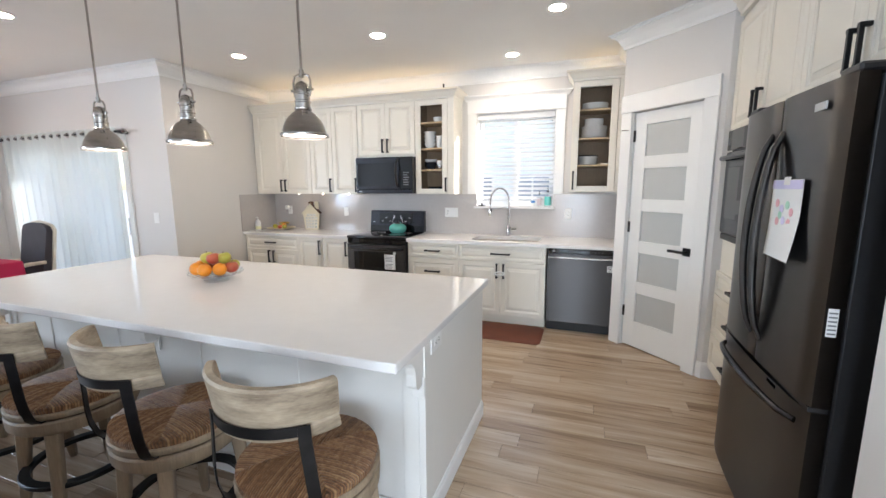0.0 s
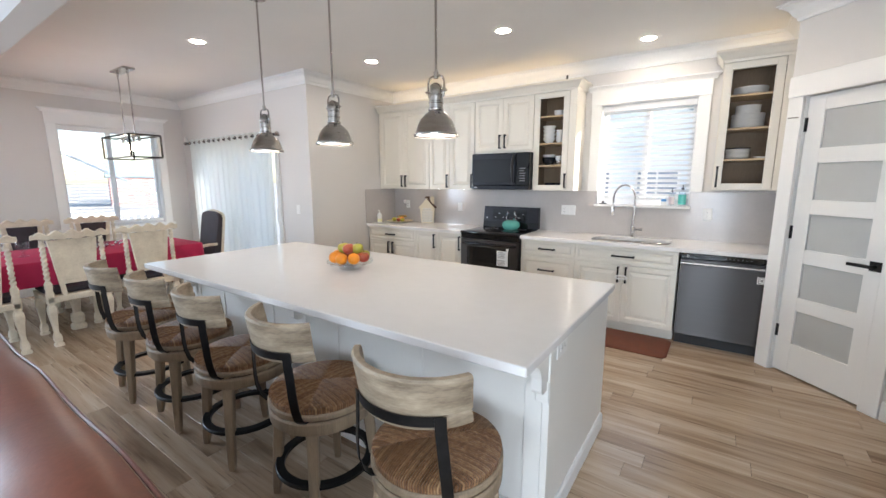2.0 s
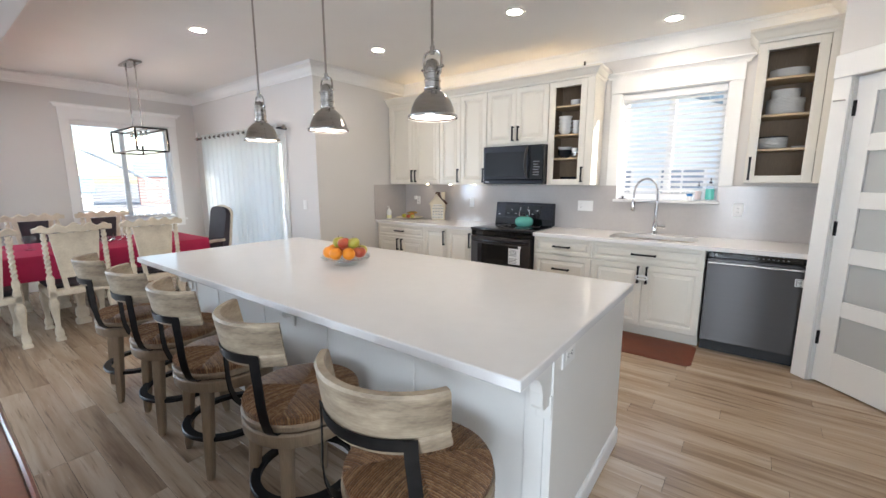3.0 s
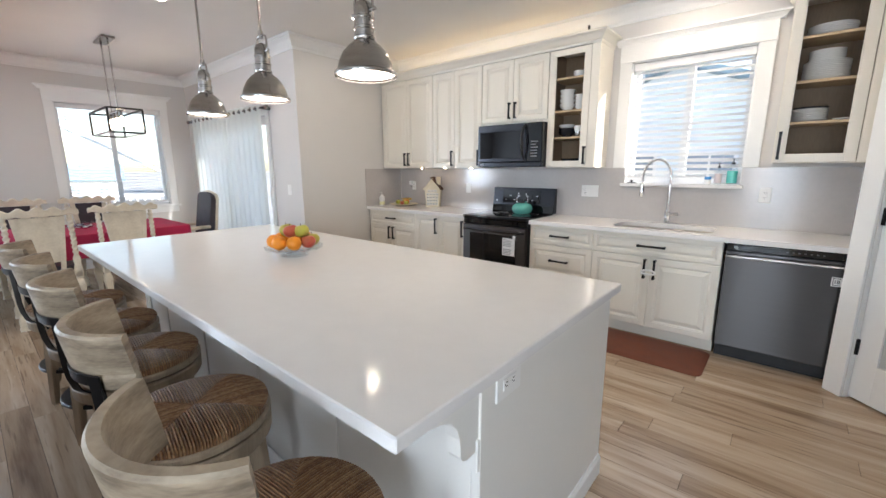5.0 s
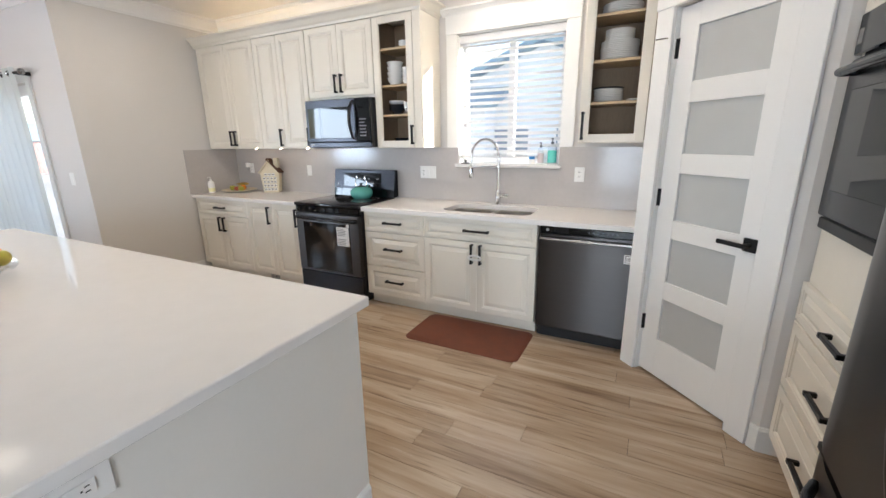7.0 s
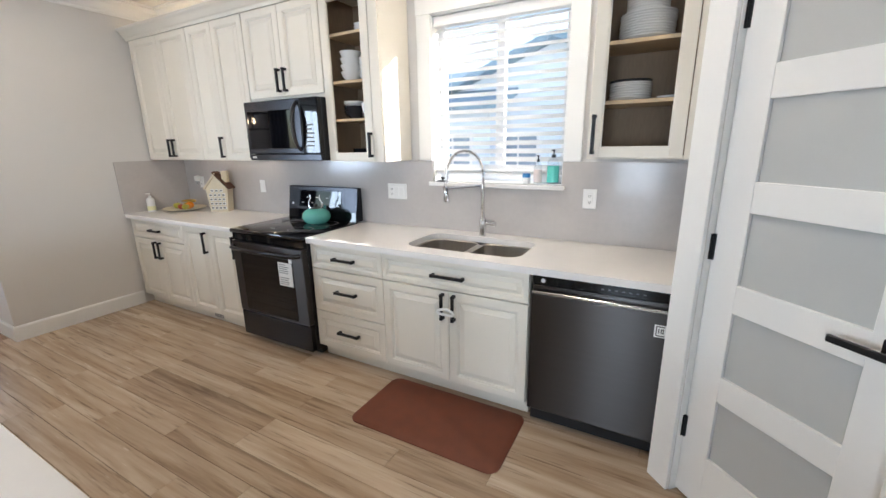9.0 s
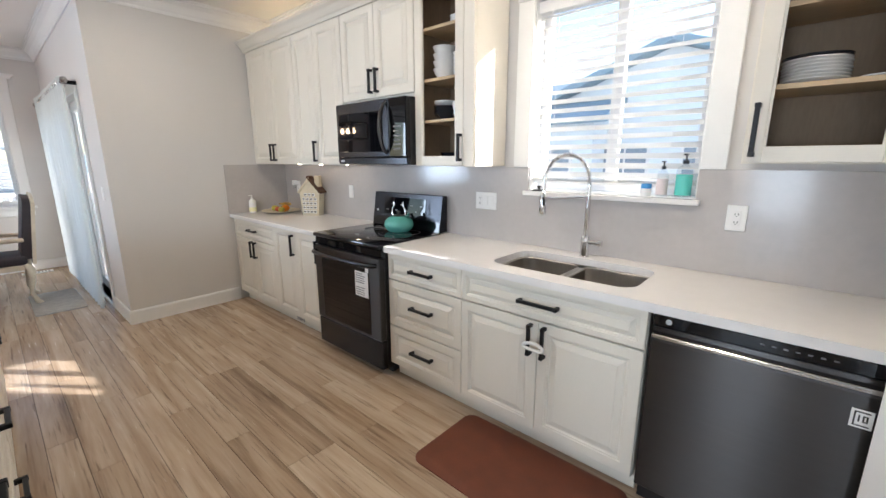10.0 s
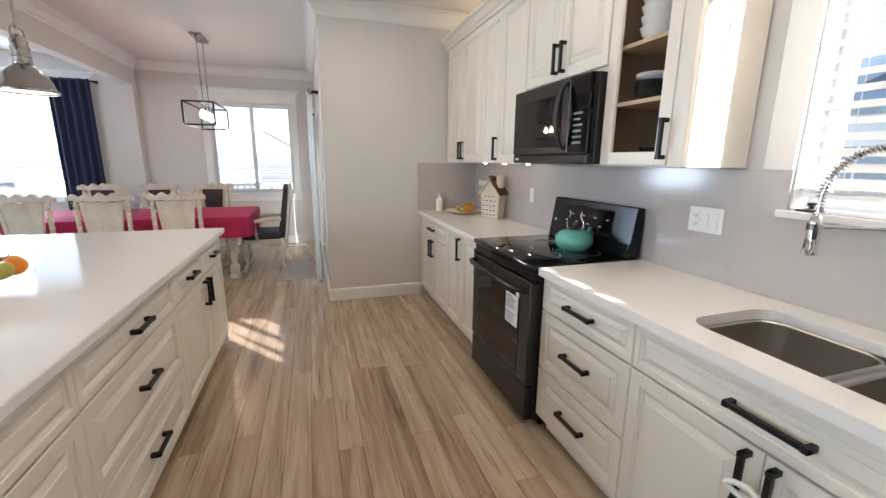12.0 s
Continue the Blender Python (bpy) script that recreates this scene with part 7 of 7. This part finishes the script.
# ---- sofa behind the stools ----
def sofa():
    s = thing("leather_sofa", pose(0, 0, 0.001), "reddish brown leather sofa with a rolled back", "sofa")
    x0, x1 = -0.30, 1.98
    bm = bmesh.new()
    n, rows = 40, []
    for i in range(n + 1):
        t = i / n
        x = x0 + (x1 - x0) * t
        zt = 0.82 + 0.035 * math.sin(math.pi * t) ** 0.8 + 0.010 * math.sin(t * 19)
        e = 0.02 * (1 - min(1, min(t, 1 - t) * 14)) ** 2
        q = [(-4.585 - e, 0.08), (-4.57 - e, 0.50), (-4.56 - e, zt - 0.06), (-4.575 - e, zt - 0.02), (-4.61, zt), (-4.70, zt + 0.004), (-4.78, zt - 0.03), (-4.81, zt - 0.09), (-4.82, 0.45), (-4.83, 0.08)]
        rows.append([bm.verts.new((x, y, z - e)) for y, z in q])
    for p, q in zip(rows, rows[1:]):
        skin(bm, p, q)
    bm.faces.new(rows[0])
    bm.faces.new(rows[-1][::-1])
    part("backrest", bm, M_LEATHER, s, smooth=True)
    bm = bmesh.new()
    tube(bm, [(x0 + (x1 - x0) * i / n, -4.566, 0.825 - 0.06 + 0.035 * math.sin(math.pi * i / n) ** 0.8 + 0.010 * math.sin(i / n * 19) + 0.034) for i in range(n + 1)], 0.006, 6)
    part("piping", bm, M_LEATHER, s, smooth=True)
    for k in range(3):
        a = x0 + 0.22 + k * (x1 - x0 - 0.44) / 3
        part("seat_cushion", box(a + 0.004, -5.42, 0.30, a + (x1 - x0 - 0.44) / 3 - 0.004, -4.84, 0.47, 0.04, 3), M_LEATHER, s, smooth=True)
    for a in (x0, x1 - 0.21):
        part("armrest", box(a, -5.42, 0.06, a + 0.21, -4.835, 0.62, 0.05, 3), M_LEATHER, s, smooth=True)
    part("base", box(x0 + 0.22, -5.40, 0.06, x1 - 0.22, -4.84, 0.295, 0.02), M_LEATHER, s)
    for x in (x0 + 0.1, x1 - 0.1):
        for y in (-5.35, -4.65):
            part("foot", turned([(0.03, 0.0), (0.035, 0.03), (0.035, 0.062)], 14, (x, y, 0)), M_BROWN, s)


sofa()
# ---- outside ----
GZ = -3.4
structure("ground", box(-900, -900, GZ - 1, 900, 900, GZ), M_SNOW, "pale winter ground of a residential street")


def house(name, m, w, d, eave, peak, wall, roof, label, rows=2, cols=3, gable_front=True):
    """A gabled house in its own frame: front towards -y at y=0, ground at z=0."""
    h = thing(name, m, label, "house")
    bm = bmesh.new()
    if gable_front:
        q = [(-w / 2, 0), (w / 2, 0), (w / 2, eave), (0, peak), (-w / 2, eave)]
        v = [[bm.verts.new((x, y, z)) for x, z in q] for y in (0, d)]
    else:
        q = [(0, 0), (d, 0), (d, eave), (d / 2, peak), (0, eave)]
        v = [[bm.verts.new((x, y, z)) for y, z in q] for x in (-w / 2, w / 2)]
    skin(bm, v[0], v[1])
    bm.faces.new(v[0])
    bm.faces.new(v[1][::-1])
    part("wall", bm, wall, h)
    span = w / 2 if gable_front else d / 2
    ang = math.degrees(math.atan2(peak - eave, span))
    ll = math.hypot(span, peak - eave) + 0.5
    for s in (-1, 1):
        if gable_front:
            part("roof", box(0, -0.5, 0.02, ll, d + 0.5, 0.2) if s > 0 else box(-ll, -0.5, 0.02, 0, d + 0.5, 0.2), roof, h, at=pose(0, 0, peak, 0, s * ang, 0))
        else:
            part("roof", box(-w / 2 - 0.5, 0, 0.02, w / 2 + 0.5, ll, 0.2) if s > 0 else box(-w / 2 - 0.5, -ll, 0.02, w / 2 + 0.5, 0, 0.2), roof, h, at=pose(0, d / 2, peak, -s * ang, 0, 0))
    for r in range(rows):
        for c in range(cols):
            x = (c - (cols - 1) / 2) * w / (cols + 0.4)
            z = 1.0 + r * 2.8
            if z + 1.5 > eave + 0.3:
                continue
            wdw = part("window", box(x - 0.65, -0.08, z - 0.08, x + 0.65, -0.01, z + 1.48), M_VINYL, h)
            part("pane", box(x - 0.57, -0.10, z, x - 0.03, -0.082, z + 1.4), M_WINFAR, wdw)
            part("pane", box(x + 0.03, -0.10, z, x + 0.57, -0.082, z + 1.4), M_WINFAR, wdw)
    return h


house("neighbour_house", pose(-0.2, 10.0, GZ), 9.0, 9.0, 6.06, 7.7, M_SIDING, M_ROOF, "blue-sided gabled house next door", 2, 4)
house("neighbour_wing", pose(-6.4, 9.0, GZ), 9.2, 8.0, 5.95, 7.5, M_SIDING, M_ROOF, "long low wing of the blue house next door", 2, 5, False)
house("red_house", pose(-97, 29, GZ, 0, 0, 75), 9.0, 9.0, 6.0, 9.0, M_REDSIDE, M_ROOF, "two-storey red brick house across the street", 2, 3, False)
house("white_house", pose(-85, 8, GZ, 0, 0, 80), 12.0, 9.0, 3.2, 5.6, M_SIDINGW, M_ROOF, "low white house down the street", 1, 3, False)
house("white_house", pose(-88, -18, GZ, 0, 0, 95), 13.0, 9.0, 3.2, 5.8, M_SIDINGW, M_ROOF, "low white house down the street", 1, 3, False)
house("white_house", pose(-80, -40, GZ, 0, 0, 100), 12.0, 9.0, 3.4, 6.0, M_SIDINGW, M_ROOF, "low white house down the street", 1, 3, False)
house("blue_house", pose(-110, 44, GZ, 0, 0, 70), 12.0, 9.0, 5.4, 8.6, M_SIDING, M_ROOF, "blue house behind the red one", 2, 3, False)
dk = thing("deck_railing", pose(0, 0, 0), "white deck railing outside the dining window", "railing")
part("deck", box(-7.3, -4.4, -0.25, XW - 0.17, -0.4, -0.08), M_DECK, dk)
part("top_rail", box(-7.25, -4.4, 0.86, -7.17, -0.4, 0.92, 0.005), M_VINYL, dk)
part("bottom_rail", box(-7.24, -4.4, 0.02, -7.18, -0.4, 0.07, 0.005), M_VINYL, dk)
for i in range(33):
    part("baluster", box(-7.225, -4.3 + i * 0.12, 0.07, -7.195, -4.27 + i * 0.12, 0.86), M_VINYL, dk)
for y in (-4.4, -0.45):
    part("post", box(-7.27, y - 0.05, -0.08, -7.15, y + 0.05, 1.0, 0.006), M_VINYL, dk)
bm = bmesh.new()
tube(bm, [(-7.0, -3.9, 2.72), (-7.0, -1.02, 1.11)], 0.028, 6)
part("stair_rail", bm, M_SIDING, dk, "pale sloping rail")
for x in (-7.1, -5.2):
    for y in (-4.3, -0.5):
        part("deck_post", box(x - 0.07, y - 0.07, GZ, x + 0.07, y + 0.07, -0.25), M_DECK, dk)
# ---- lamps ----
def pot_light(x, y):
    p = thing("recessed_light", pose(x, y, CEIL), "round white recessed ceiling light, switched on", "ceiling light", "recessed ceiling lights")
    part("trim_ring", turned([(0.058, -0.001), (0.085, -0.001), (0.087, -0.004), (0.080, -0.007), (0.060, -0.006), (0.058, -0.001)], 28, cap=False), M_TRIM, p, smooth=True)
    part("diffuser", turned([(0.0, -0.0035), (0.060, -0.0035), (0.060, -0.002), (0.0, -0.002)], 28, cap=False), M_POT, p, "glowing diffuser")
    return p


for x, y in ((-0.70, -1.43), (0.90, -1.44), (1.92, -0.50), (2.43, -1.48), (-1.58, -2.83)):
    pot_light(x, y)
# ---- floor boards ----
structure_floor = tagged(part("floor", box(XW, -8.2, -0.2, 6.0, 0.0, -0.004), M_GAP), "grey-brown wood laminate floor boards", kind="structure")
PW, PL, GAP = 0.127, 1.215, 0.0014
protos = {}


def board(x0, x1):
    key = round(x1 - x0, 3)
    if key not in protos:
        bm = bmesh.new()
        w, hl = PW / 2 - GAP / 2, (x1 - x0) / 2 - GAP / 2
        top = [bm.verts.new((sx * (hl - 0.0012), sy * (w - 0.0012), 0.0)) for sx, sy in ((-1, -1), (1, -1), (1, 1), (-1, 1))]
        low = [bm.verts.new((sx * hl, sy * w, -0.0015)) for sx, sy in ((-1, -1), (1, -1), (1, 1), (-1, 1))]
        bot = [bm.verts.new((sx * hl, sy * w, -0.0035)) for sx, sy in ((-1, -1), (1, -1), (1, 1), (-1, 1))]
        bm.faces.new(top)
        skin(bm, low, top)
        skin(bm, bot, low)
        me = bpy.data.meshes.new("board")
        bmesh.ops.recalc_face_normals(bm, faces=bm.faces)
        bm.to_mesh(me)
        bm.free()
        me.materials.append(M_PLANK)
        protos[key] = me
    return protos[key]


rng = random.Random(7)
far = bmesh.new()
row, y = 0, -PW / 2
while y > -8.2:
    x = XW - rng.uniform(0.0, PL)
    while x < 6.0:
        a, b = max(x, XW), min(x + PL, 6.0)
        if b - a > 0.05:
            near = y > -5.0 and b > -2.6 and a < 3.75 or (y > -4.2 and b > XW and a < 3.75)
            hidden = (y < -3.45 and y > -5.1 and a > 3.67)
            if near and not hidden:
                ob = new("floor_board", board(a, b))
                ob.location = ((a + b) / 2, y, 0)
                ob.parent = structure_floor
            else:
                bx(far, a + 0.001, y - PW / 2 + 0.001, -0.0035, b - 0.001, y + PW / 2 - 0.001, 0.0)
        x += PL
    y -= PW
    row += 1
tagged(part("floor_boards_rest", far, M_PLANKJ, structure_floor), kind="stuff")
